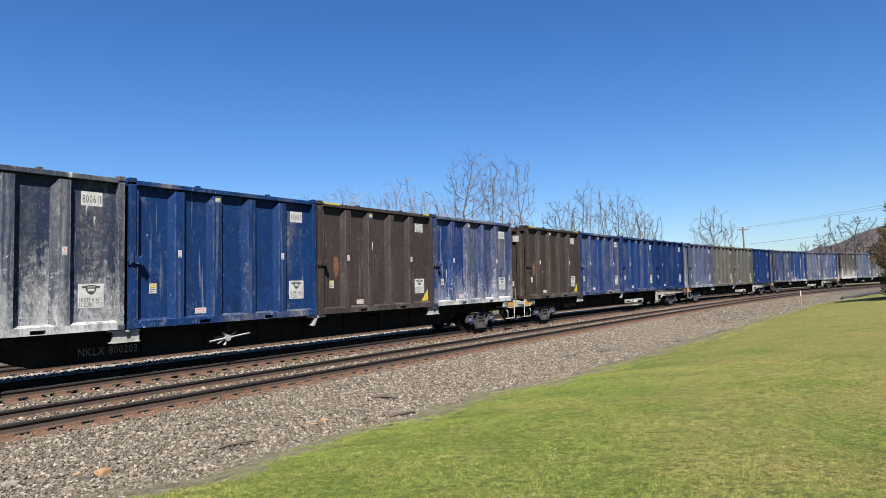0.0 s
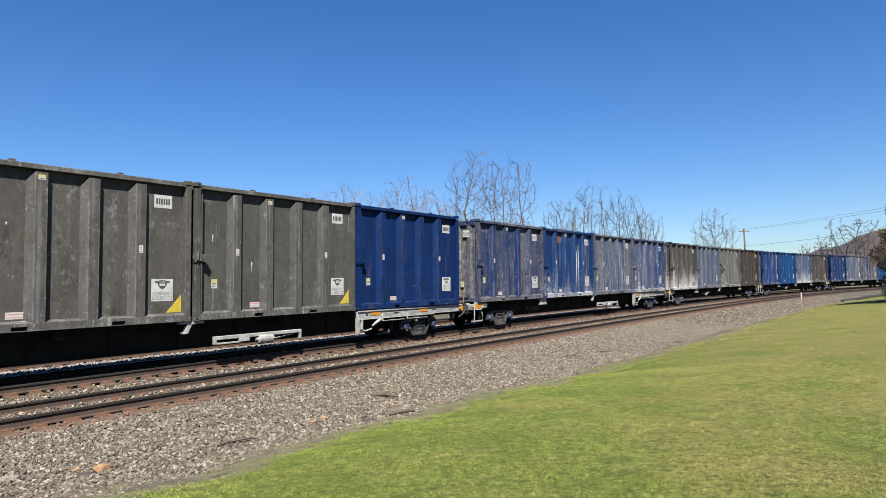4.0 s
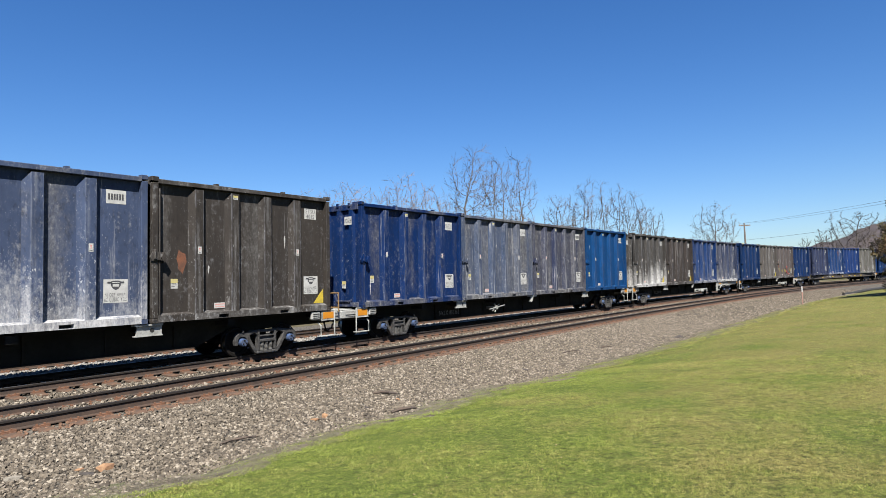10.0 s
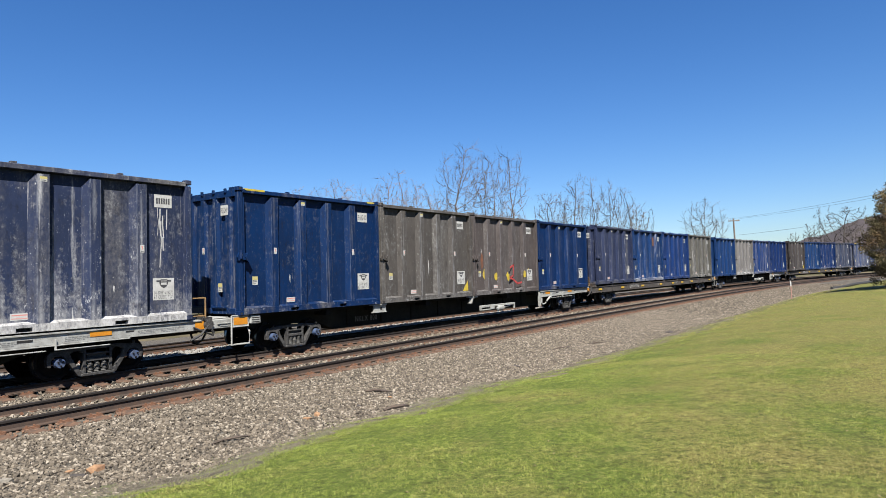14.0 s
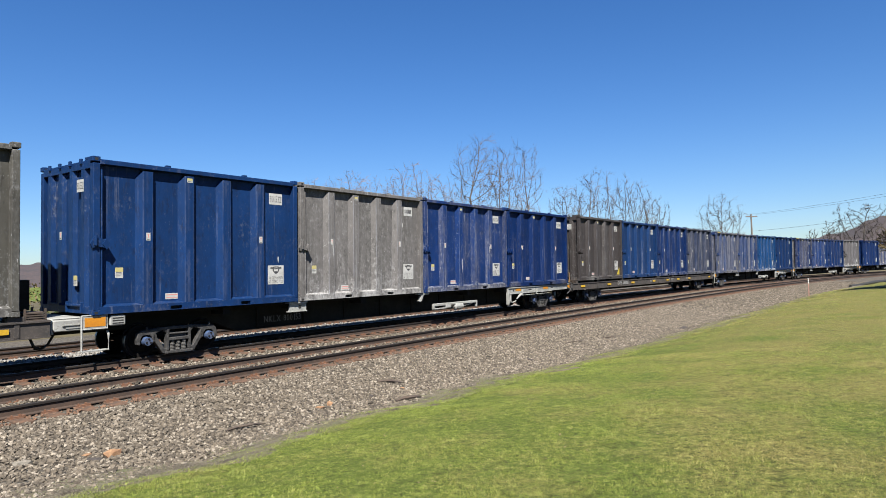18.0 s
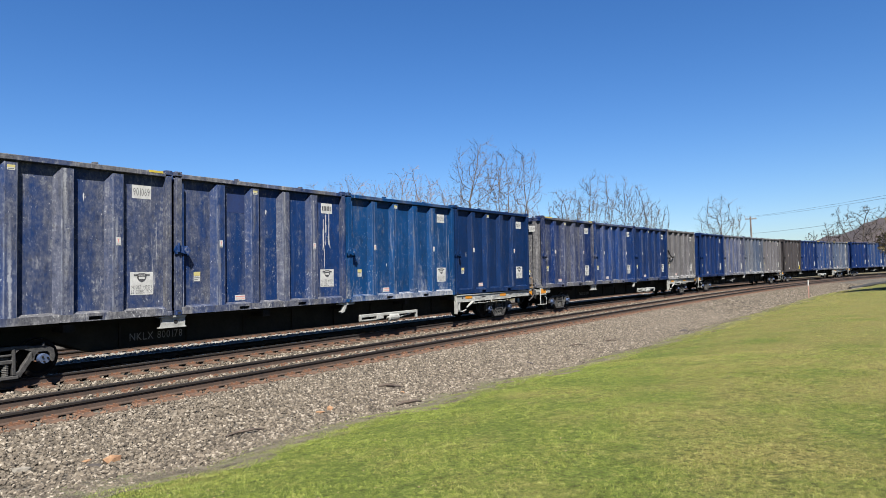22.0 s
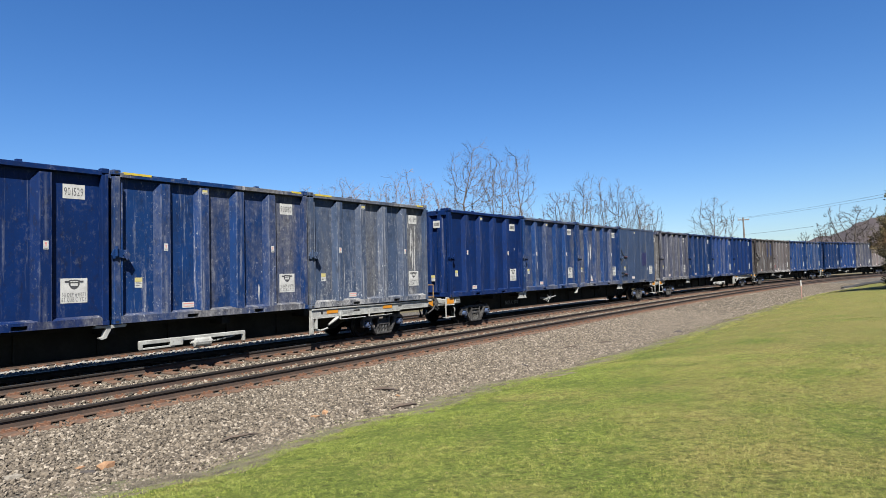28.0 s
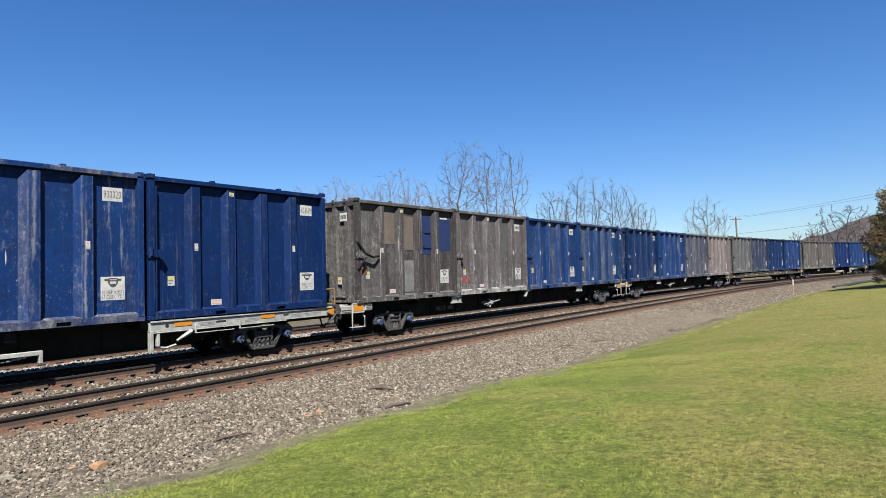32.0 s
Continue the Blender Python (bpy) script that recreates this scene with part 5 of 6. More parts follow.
    M["print"] = mesh_of("stencil_block", bm, worn("faded_grey_print", (0.11, 0.115, 0.12), (0.16, 0.165, 0.165), 0.6, 0, 9, bump=0))
    # step and board at an end; built for the head end, reaching towards -x
    bm = bmesh.new()
    x0, x1 = -12.46, -11.86
    pipe(bm, [(x0, -1.33, 1.17), (x0, -1.33, 0.36), (x1, -1.33, 0.36), (x1, -1.33, 0.70), (x1 + 0.02, -1.22, 0.78)], 0.026, 6)
    pipe(bm, [(x0, -1.33, 1.17), (x1 - 0.03, -1.33, 1.17), (x1 - 0.03, -1.33, 0.86), (x0, -1.33, 0.86)], 0.022, 6)
    slab(bm, x0, x1, -1.36, -1.16, 0.35, 0.37)
    slab(bm, x0 + 0.03, x1 - 0.06, -1.345, -1.33, 0.88, 1.15)
    M["step"] = mesh_of("step_frame", bm, WHITE)
    bm = bmesh.new()
    slab(bm, -11.84, -11.46, -1.35, -1.25, 0.90, 1.15)
    soften(bm, 0.03)
    for z in (0.96, 1.02, 1.08):
        slab(bm, -11.78, -11.52, -1.355, -1.345, z - 0.012, z + 0.012, 1)
    M["grid"] = mesh_of("slotted_bracket", bm, WHITE, HOLE_SHADE)
    bm = bmesh.new()
    slab(bm, -12.98, -12.0, -1.15, 1.15, 0.84, 1.10)
    slab(bm, -13.02, -12.95, -1.1, 1.1, 0.78, 1.12)
    slab(bm, -12.98, -12.3, -1.0, 1.0, 1.10, 1.14)
    slab(bm, -13.10, -12.95, -0.30, 0.30, 0.70, 1.02)
    soften(bm, 0.02)
    M["end_beam"] = mesh_of("end_beam", bm, WHITE)
    bm = bmesh.new()
    pipe(bm, [(-12.2, -1.17, 0.98), (-12.8, -1.17, 0.98)], 0.02, 5)
    slab(bm, -12.72, -12.32, -1.165, -1.145, 0.90, 1.02)
    M["end_latch"] = mesh_of("recessed_handle", bm, WHITE)
    bm = bmesh.new()
    for x, y in ((-12.70, -1.28), (-12.24, -1.28), (-12.70, 0.2), (-12.70, -0.6)):
        pipe(bm, [(x, y, 1.1), (x, y, 1.72)], 0.024, 6)
    for z in (1.72, 1.24):
        pipe(bm, [(-12.24, -1.28, z), (-12.70, -1.28, z), (-12.70, 0.2, z)], 0.022, 6)
    M["handrail"] = mesh_of("handrail", bm, RUSTY_YELLOW)
    bm = bmesh.new()
    slab(bm, -13.0, -12.55, -0.15, 0.15, 0.74, 0.96)
    prism(bm, [(-13.12, 0.72), (-13.12, 1.0), (-12.98, 1.02), (-12.90, 0.94), (-12.90, 0.76)], "y", -0.18, 0.14)
    M["coupler"] = mesh_of("coupler", bm, CAST)
    bm = bmesh.new()
    pipe(bm, [(-12.7, -0.55, 0.80), (-12.85, -0.5, 0.50), (-13.0, -0.45, 0.42), (-13.1, -0.4, 0.45)], 0.03, 6)
    M["hose"] = mesh_of("air_hose", bm, RUBBER)
    bm = bmesh.new()
    disc(bm, -12.75, 1.0, -1.40, -1.30, 0.13, 12)
    pipe(bm, [(-12.9, -1.36, 0.75), (-12.6, -1.36, 1.2)], 0.035, 6)
    pipe(bm, [(-12.3, -1.34, 0.95), (-12.9, -1.34, 0.70)], 0.03, 6)
    slab(bm, -12.9, -12.6, -1.3, -1.0, 0.8, 1.2)
    pipe(bm, [(-12.75, -1.38, 1.02), (-12.5, -1.38, 0.75), (-12.2, -1.36, 0.62)], 0.03, 6)
    M["brakewheel"] = mesh_of("brake_gear", bm, CAST)
    # brown flat wagon
    bm = bmesh.new()
    slab(bm, -12.85, 12.85, -1.32, -1.22, 0.77, 1.12)
    slab(bm, -12.85, 12.85, -1.35, -1.20, 0.76, 0.785)
    slab(bm, -12.85, 12.85, 1.22, 1.32, 0.82, 1.12)
    slab(bm, -12.85, 12.85, -1.36, -1.20, 1.10, 1.14)
    for x in (-12.2, -9.6, -6.16, -3.1, 0.0, 3.1, 6.16, 9.6, 12.2):
        slab(bm, x - 0.16, x + 0.16, -1.30, -1.06, 1.13, 1.245)
    for x in np.arange(-12.2, 12.3, 1.22):
        slab(bm, x - 0.05, x + 0.05, -1.345, -1.31, 0.80, 1.09)
    M["flat_sill"] = mesh_of("side_sill", bm, BROWN_FRAME)
    bm = bmesh.new()
    slab(bm, -12.85, 12.85, -1.3, 1.3, 1.10, 1.145)
    M["flat_deck"] = mesh_of("deck", bm, BROWN_FRAME)
    bm = bmesh.new()
    prism(bm, [(-12.8, 1.1), (-12.8, 0.75), (-8.5, 0.75), (-7.5, 0.55), (7.5, 0.55), (8.5, 0.75), (12.8, 0.75), (12.8, 1.1)], "y", -0.35, 0.35)
    M["flat_centre"] = mesh_of("centre_sill", bm, DARK_STEEL)
    bm = bmesh.new()
    for k in range(4):
        slab(bm, -12.8, -12.35, -1.28, -0.6, 1.14 + k * 0.05, 1.17 + k * 0.05)
    for x, y in ((-12.8, -1.28), (-12.4, -1.28), (-12.8, -0.6)):
        slab(bm, x, x + 0.04, y, y + 0.04, 1.1, 1.40)
    M["grate"] = mesh_of("end_platform_grate", bm, worn("rusty_grate", (0.085, 0.058, 0.042), (0.045, 0.034, 0.028), 0.85, 0, 6))
    return M


FLIP = Matrix.Diagonal((-1, 1, 1, 1))


def mirrored(me):
    """The same part for the other end of a wagon."""
    other = me.copy()
    other.transform(FLIP)
    other.flip_normals()
    return other


def end_gear(root, M, tail):
    """What sits at one end of a spine wagon."""
    g = (lambda k: M[k + "_tail"]) if tail else (lambda k: M[k])
    sx = -1 if tail else 1
    hang("end_beam", g("end_beam"), root, "grey painted end beam")
    hang("recessed_handle", g("end_latch"), root)
    s = hang("step_frame", g("step"), root, "white tubular step")
    hang("orange_reflector", M["board"], s, "orange reflective board", pose(sx * -12.17, -1.346, 1.02))
    hang("coupler", g("coupler"), root), hang("air_hose", g("hose"), root, "black rubber air hose")


def build_spine_wagon(M, brake_side):
    root = new("container_wagon")
    hang("centre_sill", M["sill"], root, "deep black fish-belly centre sill"), hang("deck_frame", M["deck"], root)
    for x in (-JOINT, JOINT) if not brake_side else (-JOINT,):
        hang("load_bolster", M["bolster_arm"], root, "white bolster with a round eye", pose(x, 0, 0))
    hang("middle_bracket", M["bracket"], root, "white angled bracket")
    end_gear(root, M, False)
    hang("slotted_bracket", M["grid"], root)
    if brake_side:
        hang("brake_beam", M["rig"], root, "white brake beam"), hang("brake_cylinder", M["cylinder"], root, "dusty white brake cylinder")
        s = hang("side_sill", M["side_sill"], root, "long grey-white side sill")
        for x in (7.15, 9.9):
            hang("orange_reflector", M["reflector"], s, m=pose(x, -1.297, 1.02))
        for x in (7.75, 9.2, 10.9, 11.5):
            tagged(hang("stencil_block", M["print"], s, m=pose(x + 0.2, -1.292, 0.96) @ Matrix.Diagonal((0.7, 1, 0.8, 1))), kind="stuff")
        hang("stencil_words", M["empty_load"], s, m=pose(10.45, -1.293, 1.055))
        hang("release_handle", M["handle"], root)
        hang("brake_gear", M["brakewheel_tail"], root)
        hang("end_beam", M["end_beam_tail"], root), hang("coupler", M["coupler_tail"], root)
        hang("air_hose", M["hose_tail"], root)
        hang("orange_reflector", M["board"], root, m=pose(12.60, -1.296, 0.99))
    else:
        hang("brake_lever", M["lever"], root, "pale brake lever and rod")
        end_gear(root, M, True)
        hang("slotted_bracket", M["grid_tail"], root)
    hang("handrail", M["handrail_tail"], root, "worn yellow handrail")
    build_bogie(root, -BOGIE_X, M), build_bogie(root, BOGIE_X, M)
    return root


def build_flat_wagon(M):
    root = new("flat_wagon")
    hang("side_sill", M["flat_sill"], root), hang("deck", M["flat_deck"], root), hang("centre_sill", M["flat_centre"], root)
    for x in (-11.7, -8.2, -4.6, -0.9, 1.8, 4.05, 6.6, 11.8):
        hang("yellow_reflector", M["yellow_reflector"], root, m=pose(x, -1.352, 0.95))
    for x in (-1.1, 2.6, 6.4):
        tagged(hang("stencil_block", M["print_white"], root, m=pose(x, -1.322, 0.97)), kind="stuff")
    hang("end_platform_grate", M["grate"], root, "rusty stepped end platform"), hang("end_platform_grate", M["grate_tail"], root)
    hang("coupler", M["coupler"], root), hang("coupler", M["coupler_tail"], root)
    hang("air_hose", M["hose"], root), hang("air_hose", M["hose_tail"], root)
    b = hang("brake_stand", M["brake_stand"], root, "black brake post", pose(12.42, -0.62, 0))
    hang("brake_wheel", M["brake_ring"], b, "black spoked brake wheel")
    build_bogie(root, -9.9, M), build_bogie(root, 9.9, M)
    return root


GREY_SPRAY = worn("faint_grey_spray", (0.060, 0.056, 0.050), (0.035, 0.033, 0.030), 0.8, 0, 5, bump=0)
RAIL_YELLOW = worn("yellow_reflector_sheet", (0.56, 0.34, 0.02), (0.42, 0.25, 0.02), 0.45, 0, 3, bump=0)
DIM_STENCIL = worn("dusty_stencil", (0.24, 0.235, 0.21), (0.11, 0.107, 0.095), 0.7, 0, 7, bump=0)
BRAKE_SIDE = {-3, -2, -1, 3, 4, 6, 8, 9, 11, 13, 17, 18}
FLATS = {5: "GIMX 638006", 7: "GIMX 638085", 16: "GIMX 638"}
MARKS = {-4: "NKLX 800203", -3: "NKLX 800146", -2: "NKLX 800301", -1: "NKLX 800211", 0: "NKLX 800302", 6: "NKLX 800153", 8: "NKLX 800178", 1: "NKLX 800154", 2: "NKLX 800362", 3: "NKLX 800182"}


def build_wagons():
    M = wagon_meshes()
    for k in ("end_beam", "end_latch", "step", "grid", "handrail", "coupler", "hose", "grate", "brakewheel"):
        M[k + "_tail"] = mirrored(M[k])
    bm = bmesh.new()
    slab(bm, -0.05, 0.05, -0.06, 0.06, 1.05, 1.98)
    slab(bm, -0.10, 0.22, -0.20, 0.20, 1.35, 2.02)
    prism(bm, [(0.05, 1.06), (0.26, 1.06), (0.05, 1.62)], "y", -0.03, 0.03)
    soften(bm, 0.012)
    M["brake_stand"] = mesh_of("brake_stand", bm, DARK_STEEL)
    bm = bmesh.new()
    ring = [(-0.16, 0.28 * math.cos(a), 1.86 + 0.28 * math.sin(a)) for a in (2 * math.pi * k / 20 for k in range(21))]
    pipe(bm, ring, 0.018, 6)
    for k in range(5):
        a = 2 * math.pi * k / 5 + 0.3
        pipe(bm, [(-0.12, 0, 1.86), (-0.16, 0.27 * math.cos(a), 1.86 + 0.27 * math.sin(a))], 0.014, 5)
    pipe(bm, [(-0.17, 0, 1.86), (-0.09, 0, 1.86)], 0.04, 8)
    M["brake_ring"] = mesh_of("brake_wheel", bm, DARK_STEEL)
    M["empty_load"] = lettering("EMPTY LOAD", 0.07, M["print"].materials[0], 0.75)
    M["yellow_reflector"] = M["reflector"].copy()
    M["yellow_reflector"].materials[0] = RAIL_YELLOW
    M["print_white"] = M["print"].copy()
    M["print_white"].materials[0] = STENCIL
    for n in sorted(LOADS):
        if n in FLATS:
            w = build_flat_wagon(M)
            hang("running_number", lettering(FLATS[n], 0.21, STENCIL, 2.1), w, m=pose(-6.2, -1.374, 0.985))
            tagged(w, "weathered brown flat wagon with yellow reflectors along its sill", "rail wagon", "wagons of the train")
        else:
            w = build_spine_wagon(M, n in BRAKE_SIDE)
            mark = MARKS.get(n, "NKLX 800")
            hang("running_number", lettering(mark, 0.19, DIM_STENCIL, 1.45), w, m=pose(-JOINT - 0.1, -0.685, 0.66))
            tagged(w, "black spine wagon with white bolsters and " + ("a long white end sill" if n in BRAKE_SIDE else "short white end steps"),
                   "rail wagon", "wagons of the train")
        if n == 12:
            # faint sprayed bubble letters on the sill, not legible
            bm = bmesh.new()
            for k in range(7):
                cx, lean = -3.6 + 0.42 * k, (-1) ** k * 0.04
                ring = [(cx + 0.17 * math.cos(a) + lean * math.sin(a), 0.62 + 0.24 * math.sin(a) + 0.03 * math.cos(3 * a + k)) for a in (2 * math.pi * j / 14 for j in range(15))]
                ribbon(bm, ring, 0.028, -0.353)
                ribbon(bm, [(cx - 0.06, 0.50 + 0.05 * (k % 3)), (cx + 0.05, 0.66), (cx - 0.02, 0.76)], 0.028, -0.353)
            part("sprayed_scrawl", bm, GREY_SPRAY, w, "faint grey sprayed scrawl")
        WAGONS[n] = w


build_wagons()

# ---------------------------------------------------------------- trees, pole, distance
def bark(name, a, b):
    return worn(name, a, b, 0.9, 0, 3, (1, 1, 0.3))


BARK_GREY, BARK_RED, BARK_DARK = bark("grey_bark", (0.145, 0.12, 0.10), (0.085, 0.07, 0.06)), bark("reddish_twig_bark", (0.25, 0.19, 0.165), (0.17, 0.13, 0.115)), bark("dark_bark", (0.085, 0.07, 0.06), (0.05, 0.042, 0.036))


def bare_tree(name, x, y, high, crown, seed, mat, label, stems=1, lean=0.0, twig=0.010, base=-0.4, clear=0.30, points=520):
    """A leafless tree: limbs grow step by step towards points spread through the crown, thicken towards the trunk, and end in fine twigs."""
    rng = np.random.default_rng(seed)
    step = high / 38
    # the crown: an egg whose surface bulges in lobes, open and thinner below
    u = rng.normal(0, 1, (points * 3, 3))
    u /= np.linalg.norm(u, axis=1)[:, None]
    az = np.arctan2(u[:, 1], u[:, 0])
    lobes = 0.86 + 0.14 * np.sin(az * 3 + seed) * np.cos(u[:, 2] * 4 + seed) + 0.07 * np.sin(az * 7 + u[:, 2] * 9)
    u *= (lobes * rng.random(points * 3) ** 0.42)[:, None]
    mid = high * (0.52 + min(clear, 0.35) * 0.40)
    goal = np.stack([u[:, 0] * crown / 2, u[:, 1] * crown / 2, mid + u[:, 2] * np.where(u[:, 2] > 0, high - mid, mid - min(clear, 0.35) * high * 0.8)], 1)
    goal[:, 0] += lean * goal[:, 2]
    goal = goal[:points]
    nodes, parent = [], []
    for k in range(stems):
        a = 6.283 * k / stems + rng.uniform(-0.5, 0.5)
        tilt = 0.0 if stems == 1 else 0.36
        p, d, last = np.array([math.cos(a), math.sin(a), 0]) * (0.25 if stems > 1 else 0.0), np.array([math.cos(a) * tilt + lean, math.sin(a) * tilt, 1.0]), -1
        while p[2] < clear * high * rng.uniform(0.9, 1.1):
            nodes.append(p), parent.append(last)
            last = len(nodes) - 1
            d = d + rng.normal(0, 0.05, 3) * (1, 1, 0.3)
            p = p + d / np.linalg.norm(d) * step
    P = np.array(nodes)
    D = np.tile((0.0, 0.0, 1.0), (len(P), 1))
    dist = np.linalg.norm(goal[:, None] - P[None], axis=2)
    near, best = dist.argmin(1), dist.min(1)
    alive = np.ones(len(goal), bool)
    shoots = np.zeros(len(P), int)
    for _ in range(75):
        if not alive.any():
            break
        w = (goal - P[near]) / np.maximum(best, 1e-6)[:, None]
        w[~alive] = 0
        pull = np.zeros_like(P)
        np.add.at(pull, near, w)
        who = np.unique(near[alive])
        alive &= shoots[near] < 3
        who = who[shoots[who] < 3]
        if not len(who):
            break
        shoots[who] += 1
        shoots = np.concatenate([shoots, np.zeros(len(who), int)])
        d = pull[who]
        d /= np.maximum(np.linalg.norm(d, axis=1), 1e-6)[:, None]
        d = d + 0.30 * D[who] + rng.normal(0, 0.05, d.shape) + (0, 0, 0.03)
        d /= np.linalg.norm(d, axis=1)[:, None]
        fresh = P[who] + d * step
        D = np.concatenate([D, d])
        k = len(P)
        P = np.concatenate([P, fresh])
        parent += list(who)
        dist = np.linalg.norm(goal[:, None] - fresh[None], axis=2)
        j, b = dist.argmin(1), dist.min(1)
        closer = b < best
        near, best = np.where(closer, k + j, near), np.where(closer, b, best)
        alive &= best > step * 1.5
    parent = np.array(parent)
    load = np.zeros(len(P))
    for i in range(len(P) - 1, -1, -1):
        load[i] = max(load[i], 1.0)
        if parent[i] >= 0:
            load[parent[i]] += load[i]
    radius = np.maximum(twig * 1.6 * (load / 2.0) ** 0.50, twig)
    radius *= np.minimum(1.0, 0.0125 * high / radius.max()) if radius.max() > 0.0125 * high else 1.0
    radius = np.maximum(radius, twig)
    # fine twigs from every thin shoot
    thin = np.flatnonzero((load < 14) & (parent >= 0))
    pick = np.repeat(thin, 4)
    way = P[pick] - P[parent[pick]]
    way = way / np.linalg.norm(way, axis=1)[:, None] + rng.normal(0, 0.40, (len(pick), 3)) + (0, 0, 0.10)
    tips = P[pick] + way / np.linalg.norm(way, axis=1)[:, None] * (high * rng.uniform(0.020, 0.062, len(pick)))[:, None]
    limb = np.flatnonzero(parent >= 0)
    root = tagged(new(name), label, "tree", "bare trees behind the line")
    root.matrix_basis = pose(x, y, base)
    thick = radius[limb] > 0.05
    for bag, a, b, ra, rb, sides in (("trunk", P[parent[limb[thick]]], P[limb[thick]], radius[parent[limb[thick]]], radius[limb[thick]], 6),
                                     ("crown", np.concatenate([P[parent[limb[~thick]]], P[pick]]), np.concatenate([P[limb[~thick]], tips]),
                                      np.concatenate([np.minimum(radius[parent[limb[~thick]]], radius[limb[~thick]] * 1.5), np.full(len(pick), twig * 0.85)]), np.concatenate([radius[limb[~thick]], np.full(len(pick), twig * 0.5)]), 3)):
        d = (b - a) / np.linalg.norm(b - a, axis=1)[:, None]
        e = np.cross(d, (0.3, 0.9, 0.2))
        e /= np.linalg.norm(e, axis=1)[:, None]
        f = np.cross(d, e)
        t = 2 * math.pi * np.arange(sides) / sides
        ring = e[:, None] * np.cos(t)[None, :, None] + f[:, None] * np.sin(t)[None, :, None]
        v = np.concatenate([a[:, None] + ring * ra[:, None, None], b[:, None] + ring * rb[:, None, None]], 1).reshape(-1, 3)
        q = np.arange(sides)
        face = np.stack([q, (q + 1) % sides, sides + (q + 1) % sides, sides + q], 1)
        hang(bag, raw_mesh(bag, v, (face[None] + 2 * sides * np.arange(len(a))[:, None, None]).reshape(-1, 4), mat), root)
    return root


def needle_mat(name, a, b):
    m = Mat(name, 0.7, 0, 0.2)
    g = m.n.new("ShaderNodeNewGeometry")
    v = m.coords()
    col = m.mix(g.outputs["Random Per Island"], a, b)
    col = m.mix(m.ramp(m.noise(v, 0.9), 0.45, 0.62, 0, 0.75), col, (0.14, 0.085, 0.04))
    m.color(col)
    return m.m


def conifer(name, x, y, base, high, wide, seed, label, boughs=520, sprays=260):
    """A broad rounded evergreen: trunk, rising boughs, and clusters of flat needle sprays at their ends."""
    rng = np.random.default_rng(seed)
    root = tagged(new(name), label, "tree")
    root.matrix_basis = pose(x, y, base)
    low = 0.33 * high

    def girth(z):
        return wide * np.where(z > low, np.sqrt(np.clip(1 - ((z - low) / (high - low)) ** 2, 0, 1)), 0.86 + 0.14 * z / low)

    bz, ba = high * (0.03 + 0.96 * rng.random(boughs) ** 0.9), rng.uniform(0, 6.283, boughs)
    br = girth(bz) * (0.80 + 0.30 * rng.random(boughs) + 0.07 * np.sin(ba * 5 + bz * 2.3))
    bm = bmesh.new()
    pipe(bm, [(0, 0, 0), (0, 0, high * 0.5), (0, 0, high * 0.95)], [0.24, 0.14, 0.02], 8)
    for z, a, r in zip(bz[:240], ba[:240], br[:240]):
        pipe(bm, [(0, 0, max(0.2, z - 0.5 * r)), (r * 0.6 * math.cos(a), r * 0.6 * math.sin(a), z - 0.1 * r), (r * 0.97 * math.cos(a), r * 0.97 * math.sin(a), z)], [0.04, 0.022, 0.008], 4)
    part("trunk", bm, BARK_DARK, root)
    count = boughs * sprays
    k = np.repeat(np.arange(boughs), sprays)
    # each bough ends in a tuft, drawn out along the bough and upwards
    along, size = -np.abs(rng.normal(0, 0.55, count)), rng.uniform(0.75, 1.3, boughs)[k]
    r = br[k] + along * size + 0.12
    a = ba[k] + rng.normal(0, 0.24, count) * size / np.maximum(r, 0.6)
    z = bz[k] + along * 0.30 + rng.normal(0, 0.17, count) * size
    c = np.stack([r * np.cos(a), r * np.sin(a), np.clip(z, 0.05, None)], 1)
    d = np.stack([np.cos(a), np.sin(a), rng.normal(0.5, 0.5, count)], 1) + rng.normal(0, 0.5, (count, 3))
    d /= np.linalg.norm(d, axis=1)[:, None]
    e = np.cross(d, rng.normal(0, 1, (count, 3)))
    e /= np.linalg.norm(e, axis=1)[:, None]
    L = rng.uniform(0.06, 0.16, count)[:, None]
    v = np.stack([c - e * L * 0.10, c + d * L * 0.5 - e * L * 0.20, c + d * L, c + d * L * 0.5 + e * L * 0.20], 1).reshape(-1, 3)
    hang("crown", raw_mesh("crown", v, np.arange(count * 4).reshape(-1, 4), needle_mat("evergreen_needles", (0.050, 0.053, 0.022), (0.155, 0.122, 0.056))), root, "dull green and brown needle sprays")


